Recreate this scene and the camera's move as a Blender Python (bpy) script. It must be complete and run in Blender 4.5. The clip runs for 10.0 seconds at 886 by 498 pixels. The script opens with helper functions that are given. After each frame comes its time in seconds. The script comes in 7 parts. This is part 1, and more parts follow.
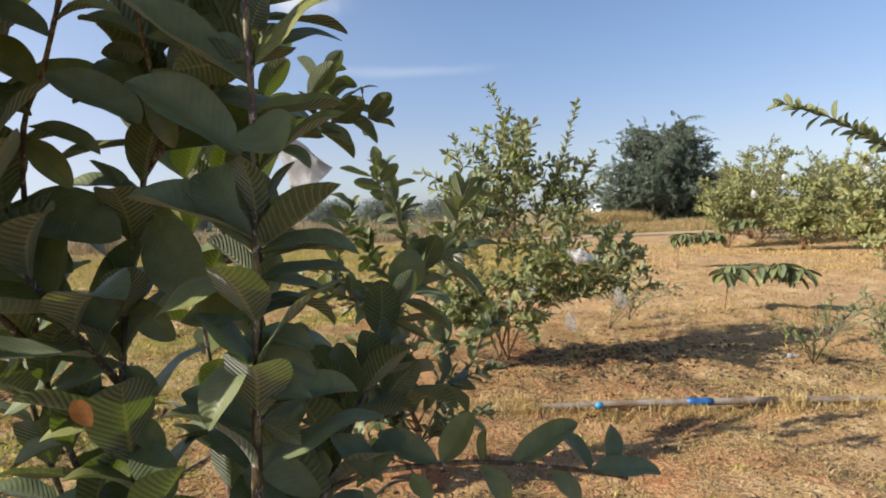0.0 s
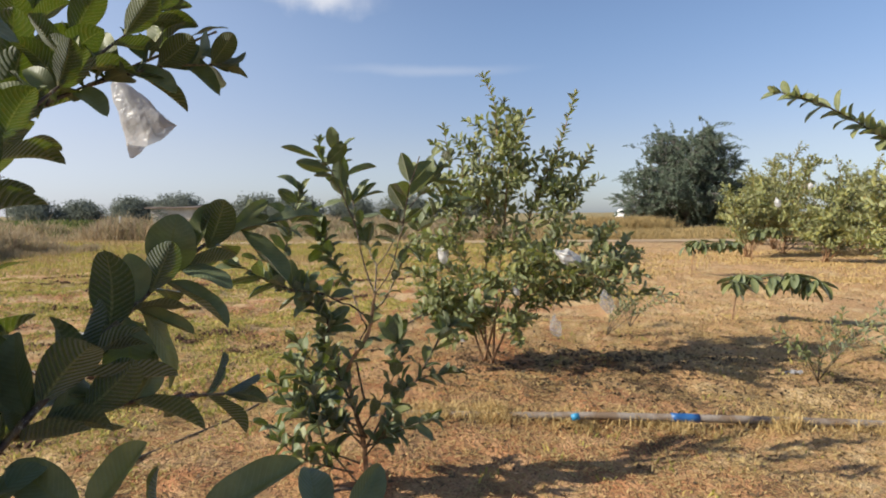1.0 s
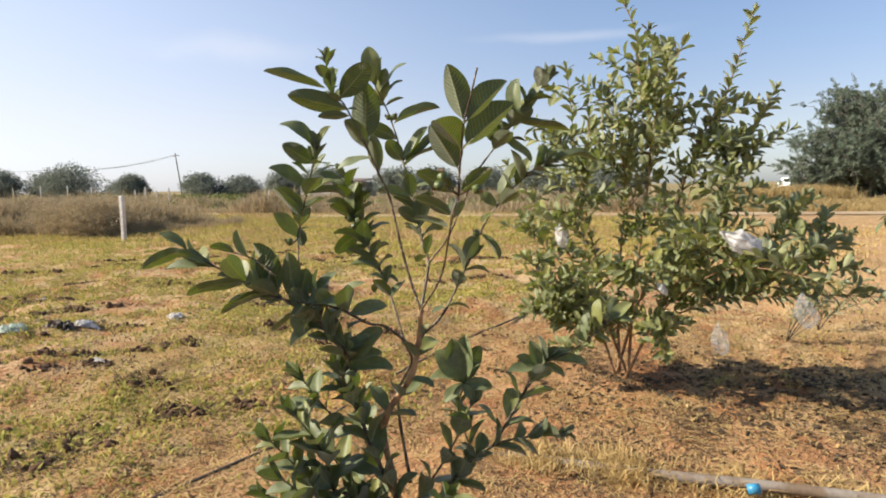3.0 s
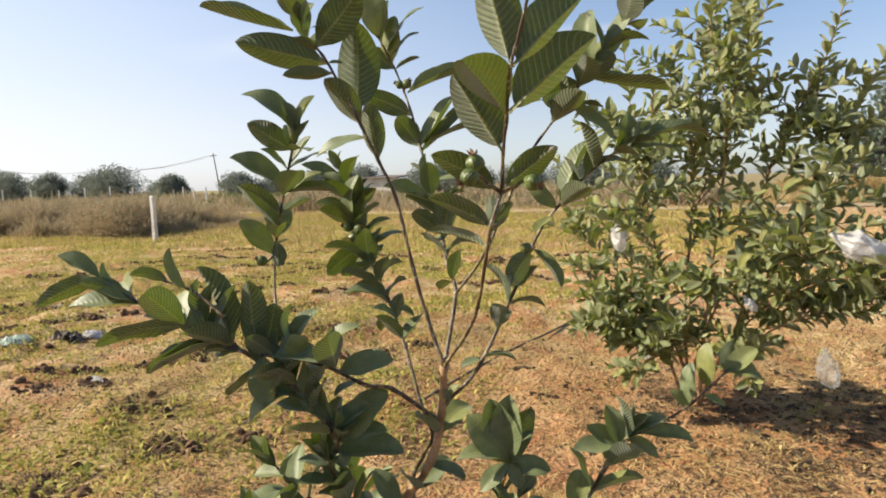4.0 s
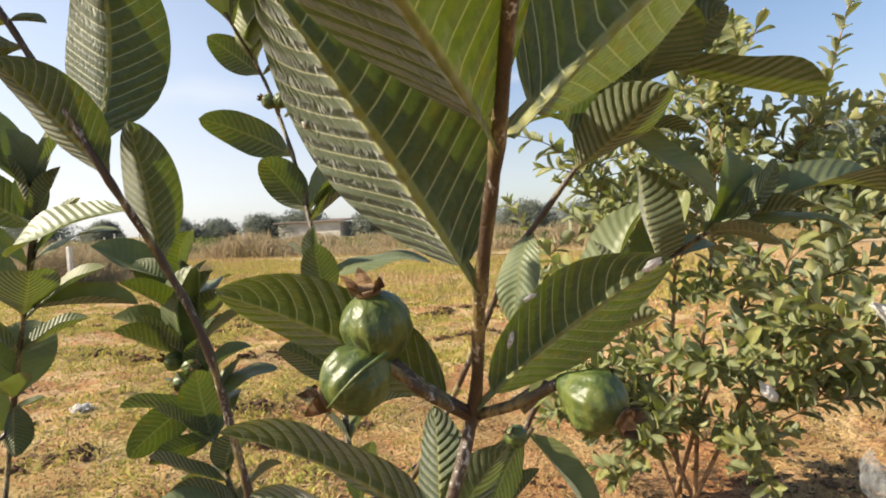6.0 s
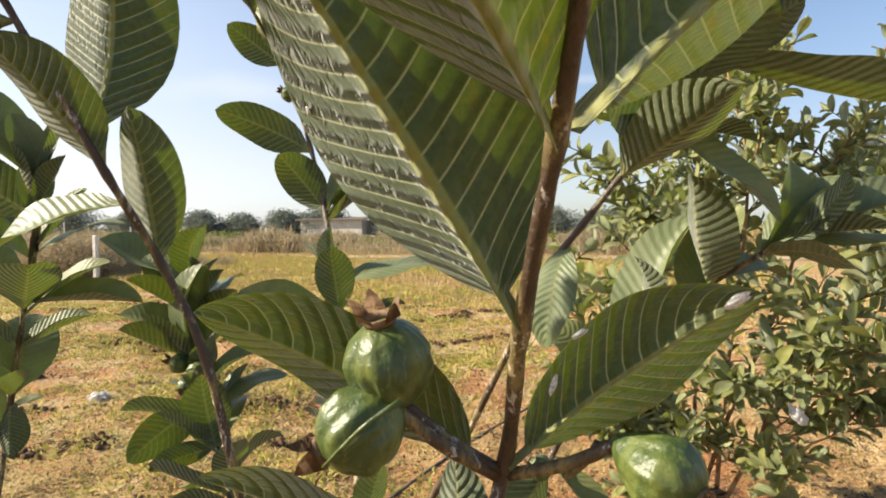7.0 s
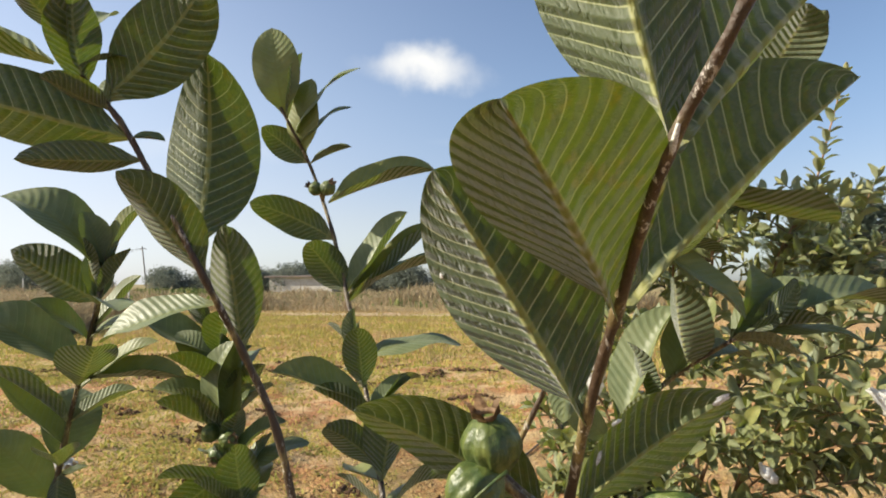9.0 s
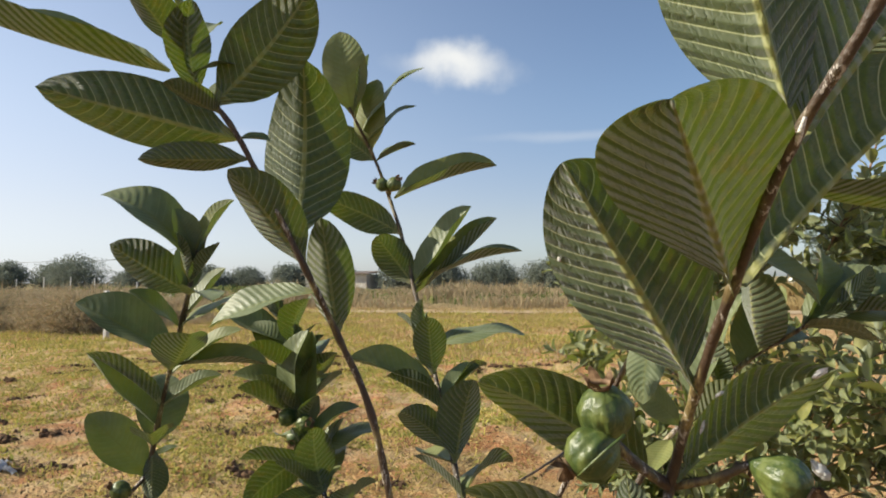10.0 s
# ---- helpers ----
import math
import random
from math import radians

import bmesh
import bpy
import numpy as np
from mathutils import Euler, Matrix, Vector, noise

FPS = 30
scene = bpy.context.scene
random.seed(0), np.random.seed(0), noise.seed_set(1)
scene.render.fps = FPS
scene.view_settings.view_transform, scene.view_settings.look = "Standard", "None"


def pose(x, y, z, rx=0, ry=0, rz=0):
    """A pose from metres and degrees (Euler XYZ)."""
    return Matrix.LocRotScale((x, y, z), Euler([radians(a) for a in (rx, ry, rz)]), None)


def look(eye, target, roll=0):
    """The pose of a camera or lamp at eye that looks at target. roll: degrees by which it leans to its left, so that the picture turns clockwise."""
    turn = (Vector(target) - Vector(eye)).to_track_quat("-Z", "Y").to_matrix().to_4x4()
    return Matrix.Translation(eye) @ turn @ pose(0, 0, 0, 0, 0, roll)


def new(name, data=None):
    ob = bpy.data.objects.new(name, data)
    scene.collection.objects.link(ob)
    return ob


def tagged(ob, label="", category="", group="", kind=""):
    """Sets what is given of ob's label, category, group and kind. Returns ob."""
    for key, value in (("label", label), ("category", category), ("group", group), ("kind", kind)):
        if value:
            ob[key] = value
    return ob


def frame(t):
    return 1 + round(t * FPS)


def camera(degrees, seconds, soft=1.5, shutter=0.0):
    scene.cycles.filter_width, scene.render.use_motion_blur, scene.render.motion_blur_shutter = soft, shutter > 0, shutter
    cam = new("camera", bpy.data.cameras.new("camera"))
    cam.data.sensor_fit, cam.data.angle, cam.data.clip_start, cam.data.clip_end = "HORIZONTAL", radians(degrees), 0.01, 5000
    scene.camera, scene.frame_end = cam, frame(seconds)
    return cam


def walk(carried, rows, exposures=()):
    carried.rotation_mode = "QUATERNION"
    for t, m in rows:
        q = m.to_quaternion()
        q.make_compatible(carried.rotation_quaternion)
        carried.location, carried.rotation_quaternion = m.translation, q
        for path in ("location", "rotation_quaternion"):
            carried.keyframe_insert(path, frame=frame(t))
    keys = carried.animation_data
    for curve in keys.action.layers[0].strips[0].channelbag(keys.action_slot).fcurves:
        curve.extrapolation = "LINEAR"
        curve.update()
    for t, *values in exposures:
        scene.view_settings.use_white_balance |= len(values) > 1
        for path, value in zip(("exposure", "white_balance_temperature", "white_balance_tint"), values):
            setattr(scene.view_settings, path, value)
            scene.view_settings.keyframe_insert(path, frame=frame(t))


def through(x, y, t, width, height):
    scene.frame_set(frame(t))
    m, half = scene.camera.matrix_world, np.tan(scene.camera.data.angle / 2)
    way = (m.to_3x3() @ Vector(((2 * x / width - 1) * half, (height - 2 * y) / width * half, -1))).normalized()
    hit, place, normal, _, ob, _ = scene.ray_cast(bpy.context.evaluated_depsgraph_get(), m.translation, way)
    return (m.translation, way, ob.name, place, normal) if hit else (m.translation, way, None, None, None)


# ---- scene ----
SUN_STRENGTH, SKY_STRENGTH = 5.5, 0.112
EXPOSURES = [(0.0, 0.46, 6500, 9), (0.7, 0.40, 6550, 9), (1.5, 0.30, 6650, 10), (2.5, 0.56, 6850, 10), (4.0, 0.68, 7050, 8), (4.5, 0.62, 7200, 8), (5.0, 0.94, 7450, 8), (5.5, 0.76, 7400, 8), (7.0, 0.84, 7250, 7), (7.5, 0.74, 7250, 7), (8.0, 0.74, 7200, 6), (8.5, 0.62, 7200, 7), (9.0, 0.62, 7050, 6), (10.0, 0.44, 6900, 5)]
cam = camera(71.1, 10.0, 1.9)
PATH = [
    (0, (0.251, 0.423, 1.372), (0.156, 2.417, 1.256), -2.4),
    (0.5, (0.392, 0.532, 1.341), (0.452, 2.522, 1.152), -5.0),
    (1, (0.565, 0.705, 1.311), (0.397, 2.695, 1.196), -0.4),
    (1.5, (0.654, 0.908, 1.274), (0.512, 2.885, 1.006), -0.1),
    (2, (0.65, 1.254, 1.263), (0.519, 3.214, 0.887), -3.0),
    (2.5, (0.654, 1.578, 1.275), (0.065, 3.484, 1.126), 0.1),
    (2.7, (0.643, 1.702, 1.288), (0.035, 3.597, 1.085), -0.8),
    (3.8, (0.435, 2.344, 1.289), (-0.14, 4.25, 1.099), -1.4),
    (4, (0.418, 2.455, 1.284), (-0.288, 4.314, 1.073), -1.8),
    (4.5, (0.364, 2.691, 1.316), (-0.402, 4.522, 1.073), -3.4),
    (5, (0.261, 2.934, 1.327), (-0.267, 4.847, 1.076), -3.2),
    (5.5, (0.236, 3.044, 1.347), (-0.287, 4.969, 1.205), -3.1),
    (6.8, (0.218, 3.157, 1.353), (-0.384, 5.063, 1.28), -1.0),
    (7, (0.215, 3.154, 1.355), (-0.39, 5.059, 1.279), -0.5),
    (7.5, (0.217, 3.147, 1.365), (-0.354, 5.063, 1.31), -0.8),
    (8, (0.224, 3.112, 1.37), (-0.363, 5.024, 1.351), -0.6),
    (8.5, (0.197, 3.058, 1.37), (-0.309, 4.99, 1.469), -0.5),
    (9, (0.193, 3.043, 1.388), (-0.319, 4.974, 1.495), -0.4),
    (9.5, (0.184, 3.016, 1.379), (-0.358, 4.936, 1.514), -0.2),
    (10, (0.159, 3.001, 1.381), (-0.456, 4.901, 1.479), -0.6),
]
walk(cam, [(t, look(eye, target, roll)) for t, eye, target, roll in PATH], EXPOSURES)

# ---- light ----
SUN = Vector((-0.963, -0.29, 0.65)).normalized()
world = bpy.data.worlds.new("sky")
scene.world = world
world.use_nodes = True


class Tree:
    """Short hand for building node trees."""

    def __init__(self, tree):
        self.t = tree
        self.t.nodes.clear()

    def n(self, kind, **inputs):
        node = self.t.nodes.new(kind)
        for key, value in inputs.items():
            self.put(node, key, value)
        return node

    def put(self, node, key, value):
        socket = node.inputs[int(key[1:])] if key[0] == "i" and key[1:].isdigit() else node.inputs[key.replace("_", " ")]
        if isinstance(value, bpy.types.NodeSocket):
            self.t.links.new(value, socket)
        elif isinstance(value, bpy.types.Node):
            self.t.links.new(value.outputs[0], socket)
        else:
            socket.default_value = value
        return node

    def math(self, op, a, b=0.0, clamp=False):
        node = self.n("ShaderNodeMath")
        node.operation, node.use_clamp = op, clamp
        self.put(node, "i0", a)
        self.put(node, "i1", b)
        return node.outputs[0]

    def vmath(self, op, a, b=(0, 0, 0)):
        node = self.n("ShaderNodeVectorMath")
        node.operation = op
        self.put(node, "i0", a)
        self.put(node, "i1", b)
        return node.outputs["Value"] if op in ("LENGTH", "DOT_PRODUCT", "DISTANCE") else node.outputs[0]

    def ramp(self, value, low, high, a=0.0, b=1.0):
        node = self.n("ShaderNodeMapRange", i0=value, i1=low, i2=high, i3=a, i4=b)
        node.interpolation_type = "SMOOTHSTEP"
        return node.outputs[0]

    def noise(self, vector, scale, detail=4.0, rough=0.55):
        return self.n("ShaderNodeTexNoise", Vector=vector, Scale=scale, Detail=detail, Roughness=rough).outputs[0]

    def mix(self, fac, a, b, blend="MIX"):
        node = self.n("ShaderNodeMix")
        node.data_type, node.blend_type = "RGBA", blend
        for index, value in ((0, fac), (6, a), (7, b)):
            self.put(node, "i%d" % index, value)
        return node.outputs[2]


w = Tree(world.node_tree)
sky = w.n("ShaderNodeTexSky")
sky.sky_type, sky.sun_disc = "NISHITA", False
sky.sun_elevation, sky.sun_rotation = math.asin(SUN.z), math.atan2(SUN.x, SUN.y)
sky.air_density, sky.dust_density, sky.ozone_density = 1.0, 0.7, 3.0
way = w.n("ShaderNodeTexCoord").outputs["Generated"]
wisp = w.n("ShaderNodeTexNoise", Vector=way, Scale=9.0, Detail=6.0)


def cloud(centre, size, ragged, soft):
    shifted = w.vmath("SUBTRACT", way, centre)
    stirred = w.vmath("SUBTRACT", wisp.outputs[1], (0.5, 0.5, 0.5))
    blown = w.vmath("ADD", shifted, w.vmath("MULTIPLY", stirred, (ragged, ragged, ragged)))
    spread = w.vmath("LENGTH", w.vmath("DIVIDE", blown, size))
    return w.ramp(spread, 1.0, 1.0 - soft)


puff = cloud((-0.272, 0.9, 0.333), (0.115, 0.2, 0.042), 0.13, 1.0)
streak = w.math("MULTIPLY", cloud((-0.10, 0.96, 0.222), (0.2, 0.3, 0.012), 0.02, 1.0), 0.22)
veil = w.math("MULTIPLY", cloud((-0.57, 0.80, 0.205), (0.16, 0.3, 0.03), 0.05, 1.0), 0.22)
cover = w.math("MAXIMUM", puff, w.math("MAXIMUM", streak, veil))
# dusty air: the sky pales and greys towards the horizon
rise = w.n("ShaderNodeSeparateXYZ", Vector=way).outputs[2]
low_air = w.mix(w.ramp(rise, 0.0, 0.11), (0.80, 0.86, 1.12, 1.0), (1.0, 0.87, 0.93, 1.0))
air = w.mix(w.ramp(rise, 0.08, 0.3), low_air, (1.03, 0.98, 1.03, 1.0))
sunward = w.vmath("DOT_PRODUCT", way, (SUN.x, SUN.y, 0.0))
haze = w.math("MULTIPLY", w.ramp(sunward, -0.35, 0.75), w.ramp(rise, 0.75, 0.0, 0.0, 0.6))
clear_sky = w.mix(haze, w.mix(1.0, sky, air, "MULTIPLY"), (5.6, 5.9, 6.9, 1.0))
tint = w.mix(cover, clear_sky, (5.9, 6.0, 6.4, 1.0))
back = w.n("ShaderNodeBackground", Color=tint, Strength=SKY_STRENGTH)
out = w.n("ShaderNodeOutputWorld")
w.t.links.new(back.outputs[0], out.inputs[0])

sun_data = bpy.data.lights.new("sun", "SUN")
sun_data.energy, sun_data.angle, sun_data.color = SUN_STRENGTH, radians(0.6), (1.0, 0.93, 0.82)
sun_lamp = new("sun", sun_data)
sun_lamp.matrix_world = look(SUN * 50, (0, 0, 0))

# ---- materials ----


def surface(name, colour, rough, bump=None, bump_strength=0.3, bump_depth=0.01, metallic=0.0, specular=0.5, maker=None):
    material = bpy.data.materials.new(name)
    material.use_nodes = True
    g = Tree(material.node_tree)
    place = g.n("ShaderNodeNewGeometry").outputs["Position"]
    shade = g.n("ShaderNodeBsdfPrincipled", Roughness=rough, Metallic=metallic, Specular_IOR_Level=specular)
    g.put(shade, "Base_Color", maker(g, place) if maker else colour)
    if bump:
        relief = g.n("ShaderNodeBump", Strength=bump_strength, Distance=bump_depth, Height=g.noise(place, bump, 5.0))
        g.put(shade, "Normal", relief)
    g.n("ShaderNodeOutputMaterial", Surface=shade)
    return material


def two_tone(a, b, scale, low=0.4, high=0.62, fine=None, detail=4.0):
    """A colour maker: two colours in patches, with finer grain over them."""

    def maker(g, place):
        tone = g.mix(g.ramp(g.noise(place, scale, detail), low, high), a, b)
        grain = g.noise(place, fine or scale * 9, 3.0)
        return g.mix(g.ramp(grain, 0.3, 0.75, 0.0, 0.45), tone, g.mix(0.6, tone, (0.02, 0.015, 0.01, 1.0)))

    return maker


def leaf_material(name, blade, blade2, vein, through, rough, glow, relief, strength=0.9, felt=0.0, lets_in=False):
    """A leaf side: side veins and midrib by its own length and breadth, light that passes through."""
    material = bpy.data.materials.new(name)
    material.use_nodes = True
    g = Tree(material.node_tree)
    uv = g.n("ShaderNodeSeparateXYZ", Vector=g.n("ShaderNodeTexCoord").outputs["UV"])
    across = g.math("ABSOLUTE", g.math("SUBTRACT", g.math("MULTIPLY", uv.outputs[0], 2.0), 1.0))
    along = uv.outputs[1]
    info = g.n("ShaderNodeObjectInfo")
    island = g.n("ShaderNodeNewGeometry")
    chance = g.math("FRACT", g.math("ADD", info.outputs["Random"], island.outputs["Random Per Island"]))
    place = island.outputs["Position"]
    phase = g.math("SUBTRACT", g.math("MULTIPLY", along, 15.0), g.math("MULTIPLY", g.math("POWER", across, 1.2), 2.5))
    wave = g.math("ABSOLUTE", g.math("SUBTRACT", g.math("FRACT", phase), 0.5))
    side = g.ramp(wave, 0.06, 0.02)
    rib = g.ramp(g.math("MULTIPLY", across, g.ramp(along, 1.0, 0.0, 1.9, 0.75)), 0.085, 0.045)
    rib = g.math("MAXIMUM", rib, g.ramp(along, 0.105, 0.085))
    veins = g.math("MAXIMUM", g.math("MULTIPLY", side, g.ramp(across, 1.0, 0.7, 0.35, 1.0)), rib)
    blotch = g.noise(place, 45.0, 4.0)
    spots = g.ramp(g.noise(place, 420.0, 2.0), 0.66, 0.72)
    body = g.mix(g.ramp(blotch, 0.35, 0.7), blade, blade2)
    body = g.mix(g.ramp(chance, 0.45, 1.0, 0.05, 0.7), body, g.mix(1.0, body, (1.6, 1.32, 0.62, 1.0), "MULTIPLY"))
    body = g.mix(g.math("MULTIPLY", spots, 0.35), body, (0.16, 0.11, 0.03, 1.0))
    colour = g.mix(rib, g.mix(veins, body, vein), g.mix(0.25, g.mix(1.0, vein, (0.86, 0.80, 0.50, 1.0), "MULTIPLY"), body))
    stray = g.math("MULTIPLY", g.math("SUBTRACT", g.noise(g.n("ShaderNodeTexCoord").outputs["UV"], 15.0, 3.0), 0.5), 2.4)
    cells = g.n("ShaderNodeCombineXYZ", X=g.math("ADD", g.math("MULTIPLY", phase, 0.95), stray), Y=g.math("ADD", g.math("MULTIPLY", across, 10.0), stray), Z=g.math("MULTIPLY", uv.outputs[0], 2.0))
    net = g.n("ShaderNodeTexVoronoi", Vector=cells, Scale=1.0)
    net.feature = "DISTANCE_TO_EDGE"
    height = g.math("ADD", g.math("MULTIPLY", g.ramp(wave, 0.0, 0.5), -relief), g.math("MULTIPLY", g.ramp(net.outputs[0], 0.0, 0.5), relief * 0.24))
    bump = g.n("ShaderNodeBump", Strength=strength, Distance=0.0018, Height=height)
    shade = g.n("ShaderNodeBsdfPrincipled", Base_Color=colour, Roughness=rough, Specular_IOR_Level=0.4, Normal=bump, Sheen_Weight=felt, Sheen_Roughness=0.5)
    through = g.mix(g.ramp(g.noise(place, 110.0, 5.0, 0.65), 0.52, 0.70, 0.0, 0.7), through, g.mix(1.0, through, (1.5, 1.05, 0.6, 1.0), "MULTIPLY"))
    pass_on = g.n("ShaderNodeBsdfTranslucent", Color=g.mix(veins, g.mix(g.math("MULTIPLY", g.ramp(g.noise(place, 260.0, 4.0, 0.65), 0.4, 0.62), 0.55), through, g.mix(1.0, through, (0.45, 0.55, 0.5, 1.0), "MULTIPLY")), g.mix(0.5, through, vein)))
    if lets_in:
        pass_on = g.n("ShaderNodeBsdfTransparent", Color=through)
    both = g.n("ShaderNodeMixShader", i0=glow, i1=shade.outputs[0], i2=pass_on.outputs[0])
    g.n("ShaderNodeOutputMaterial", Surface=both)
    return material


LEAF_TOP = leaf_material("leaf_top", (0.132, 0.163, 0.084, 1), (0.188, 0.213, 0.114, 1), (0.20, 0.23, 0.13, 1), (0.80, 0.95, 0.36, 1), 0.46, 0.28, 0.45, 0.42, 0.06, lets_in=True)
# underside set darker than the top: its shade is put into the colour
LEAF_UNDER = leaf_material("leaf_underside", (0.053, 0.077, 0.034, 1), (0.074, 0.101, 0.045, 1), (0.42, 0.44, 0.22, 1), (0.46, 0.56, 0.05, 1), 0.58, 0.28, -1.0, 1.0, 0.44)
PALE_TOP = leaf_material("pale_leaf_top", (0.200, 0.225, 0.108, 1), (0.290, 0.290, 0.135, 1), (0.32, 0.33, 0.18, 1), (0.88, 0.95, 0.44, 1), 0.38, 0.32, 0.6, 0.9, 0.15, lets_in=True)
PALE_UNDER = leaf_material("pale_leaf_underside", (0.335, 0.36, 0.22, 1), (0.39, 0.40, 0.25, 1), (0.45, 0.46, 0.29, 1), (0.60, 0.62, 0.18, 1), 0.55, 0.38, -0.5, 0.4, 0.2)
BUSH_TOP = leaf_material("bush_leaf_top", (0.145, 0.172, 0.094, 1), (0.228, 0.240, 0.124, 1), (0.27, 0.29, 0.17, 1), (0.86, 0.95, 0.46, 1), 0.36, 0.34, 0.6, 0.9, 0.12, lets_in=True)
BUSH_UNDER = leaf_material("bush_leaf_underside", (0.29, 0.33, 0.235, 1), (0.355, 0.385, 0.27, 1), (0.41, 0.43, 0.31, 1), (0.54, 0.62, 0.18, 1), 0.55, 0.42, -0.5, 0.4, 0.2)
BARK = surface("bark", None, 0.75, 60.0, 0.5, 0.003, maker=two_tone((0.40, 0.245, 0.125, 1), (0.22, 0.115, 0.055, 1), 24.0))


SILK = surface("white_silk", None, 0.6, 900.0, 0.8, 0.0006, maker=two_tone((0.78, 0.77, 0.74, 1), (0.50, 0.48, 0.44, 1), 900.0, 0.42, 0.6))
WILTED = surface("wilted_leaf", None, 0.6, 200.0, 0.3, 0.001, maker=two_tone((0.80, 0.30, 0.05, 1), (0.62, 0.19, 0.03, 1), 60.0))


def twig_skin(g, place):
    drawn = g.vmath("MULTIPLY", place, (1.0, 1.0, 0.3))
    skin = g.mix(g.ramp(g.noise(drawn, 75.0, 4.0), 0.47, 0.60), (0.062, 0.035, 0.018, 1), (0.24, 0.18, 0.07, 1))
    skin = g.mix(g.ramp(g.noise(drawn, 300.0, 5.0, 0.7), 0.44, 0.62, 0.0, 0.8), skin, (0.04, 0.024, 0.013, 1))
    flakes = g.math("MULTIPLY", g.ramp(g.noise(drawn, 330.0, 6.0, 0.75), 0.54, 0.60), g.ramp(g.noise(place, 42.0, 3.0), 0.47, 0.55))
    return g.mix(g.math("MULTIPLY", flakes, 0.75), skin, (0.60, 0.55, 0.48, 1))


TWIG = surface("twig", None, 0.5, 420.0, 0.8, 0.0012, maker=twig_skin)


def fruit_skin(g, place):
    drawn = g.vmath("MULTIPLY", place, (1.0, 1.0, 0.35))
    skin = g.mix(g.ramp(g.noise(drawn, 130.0, 4.0), 0.38, 0.66), (0.046, 0.074, 0.018, 1), (0.118, 0.145, 0.036, 1))
    skin = g.mix(g.ramp(g.noise(drawn, 420.0, 5.0, 0.7), 0.52, 0.70, 0.0, 0.6), skin, (0.19, 0.215, 0.07, 1))
    return g.mix(g.ramp(g.noise(place, 900.0, 3.0), 0.64, 0.70, 0.0, 0.7), skin, (0.05, 0.045, 0.02, 1))


FRUIT = surface("fruit_skin", None, 0.38, 260.0, 0.6, 0.0014, maker=fruit_skin)
CALYX = surface("calyx", None, 0.7, 300.0, 0.4, 0.001, maker=two_tone((0.36, 0.23, 0.13, 1), (0.18, 0.10, 0.05, 1), 160.0))
SOIL_COLOURS = ((0.48, 0.235, 0.112, 1), (0.38, 0.165, 0.075, 1), (0.52, 0.355, 0.185, 1), (0.62, 0.465, 0.26, 1), (0.42, 0.35, 0.12, 1))


def soil(g, place):
    red = g.mix(g.ramp(g.noise(place, 1.7, 5.0), 0.35, 0.65), SOIL_COLOURS[0], SOIL_COLOURS[1])
    red = g.mix(g.ramp(g.noise(place, 7.0, 6.0, 0.7), 0.45, 0.62, 0.0, 0.7), red, (0.24, 0.10, 0.045, 1))
    straw = g.mix(g.ramp(g.noise(place, 26.0, 4.0), 0.35, 0.7), SOIL_COLOURS[2], SOIL_COLOURS[3])
    flat = g.vmath("MULTIPLY", place, (1.0, 1.0, 0.0))
    away = g.ramp(g.vmath("DISTANCE", flat, (0.3, 5.2, 0.0)), 0.6, 3.2)
    foot = g.ramp(g.vmath("DISTANCE", flat, (-0.05, 3.35, 0.0)), 0.35, 1.3)
    away = g.math("MULTIPLY", away, foot)
    away = g.math("MAXIMUM", away, g.math("MULTIPLY", g.ramp(g.n("ShaderNodeSeparateXYZ", Vector=place).outputs[0], 0.9, 2.4), 1.35))
    litter = g.math("MULTIPLY", g.ramp(g.noise(place, 2.3, 6.0, 0.65), 0.38, 0.62), g.ramp(away, 0.0, 1.0, 0.45, 1.0), True)
    across = g.n("ShaderNodeSeparateXYZ", Vector=place).outputs[0]
    litter = g.math("MAXIMUM", litter, g.ramp(across, 0.9, 2.8, 0.0, 0.55))
    base = g.mix(litter, red, straw)
    left = g.ramp(across, 1.0, -4.0, 0.15, 0.75)
    green = g.math("MULTIPLY", g.ramp(g.noise(place, 0.55, 6.0, 0.6), 0.42, 0.62), left)
    base = g.mix(g.math("MULTIPLY", green, g.ramp(g.noise(place, 14.0, 4.0), 0.35, 0.6)), base, SOIL_COLOURS[4])
    far = g.math("MULTIPLY", g.ramp(g.n("ShaderNodeSeparateXYZ", Vector=place).outputs[1], 24.0, 40.0), 0.75)
    base = g.mix(far, base, g.mix(g.ramp(g.noise(place, 0.12, 4.0), 0.35, 0.65), (0.24, 0.21, 0.11, 1), (0.20, 0.20, 0.09, 1)))
    speck = g.math("MULTIPLY", g.ramp(g.noise(place, 48.0, 6.0, 0.75), 0.48, 0.64, 0.0, 0.85), g.ramp(g.noise(place, 3.1, 4.0, 0.6), 0.34, 0.6, 0.3, 1.0))
    return g.mix(speck, base, (0.13, 0.075, 0.035, 1))


SOIL = surface("dry_soil", None, 0.95, 34.0, 0.9, 0.05, specular=0.1, maker=soil)


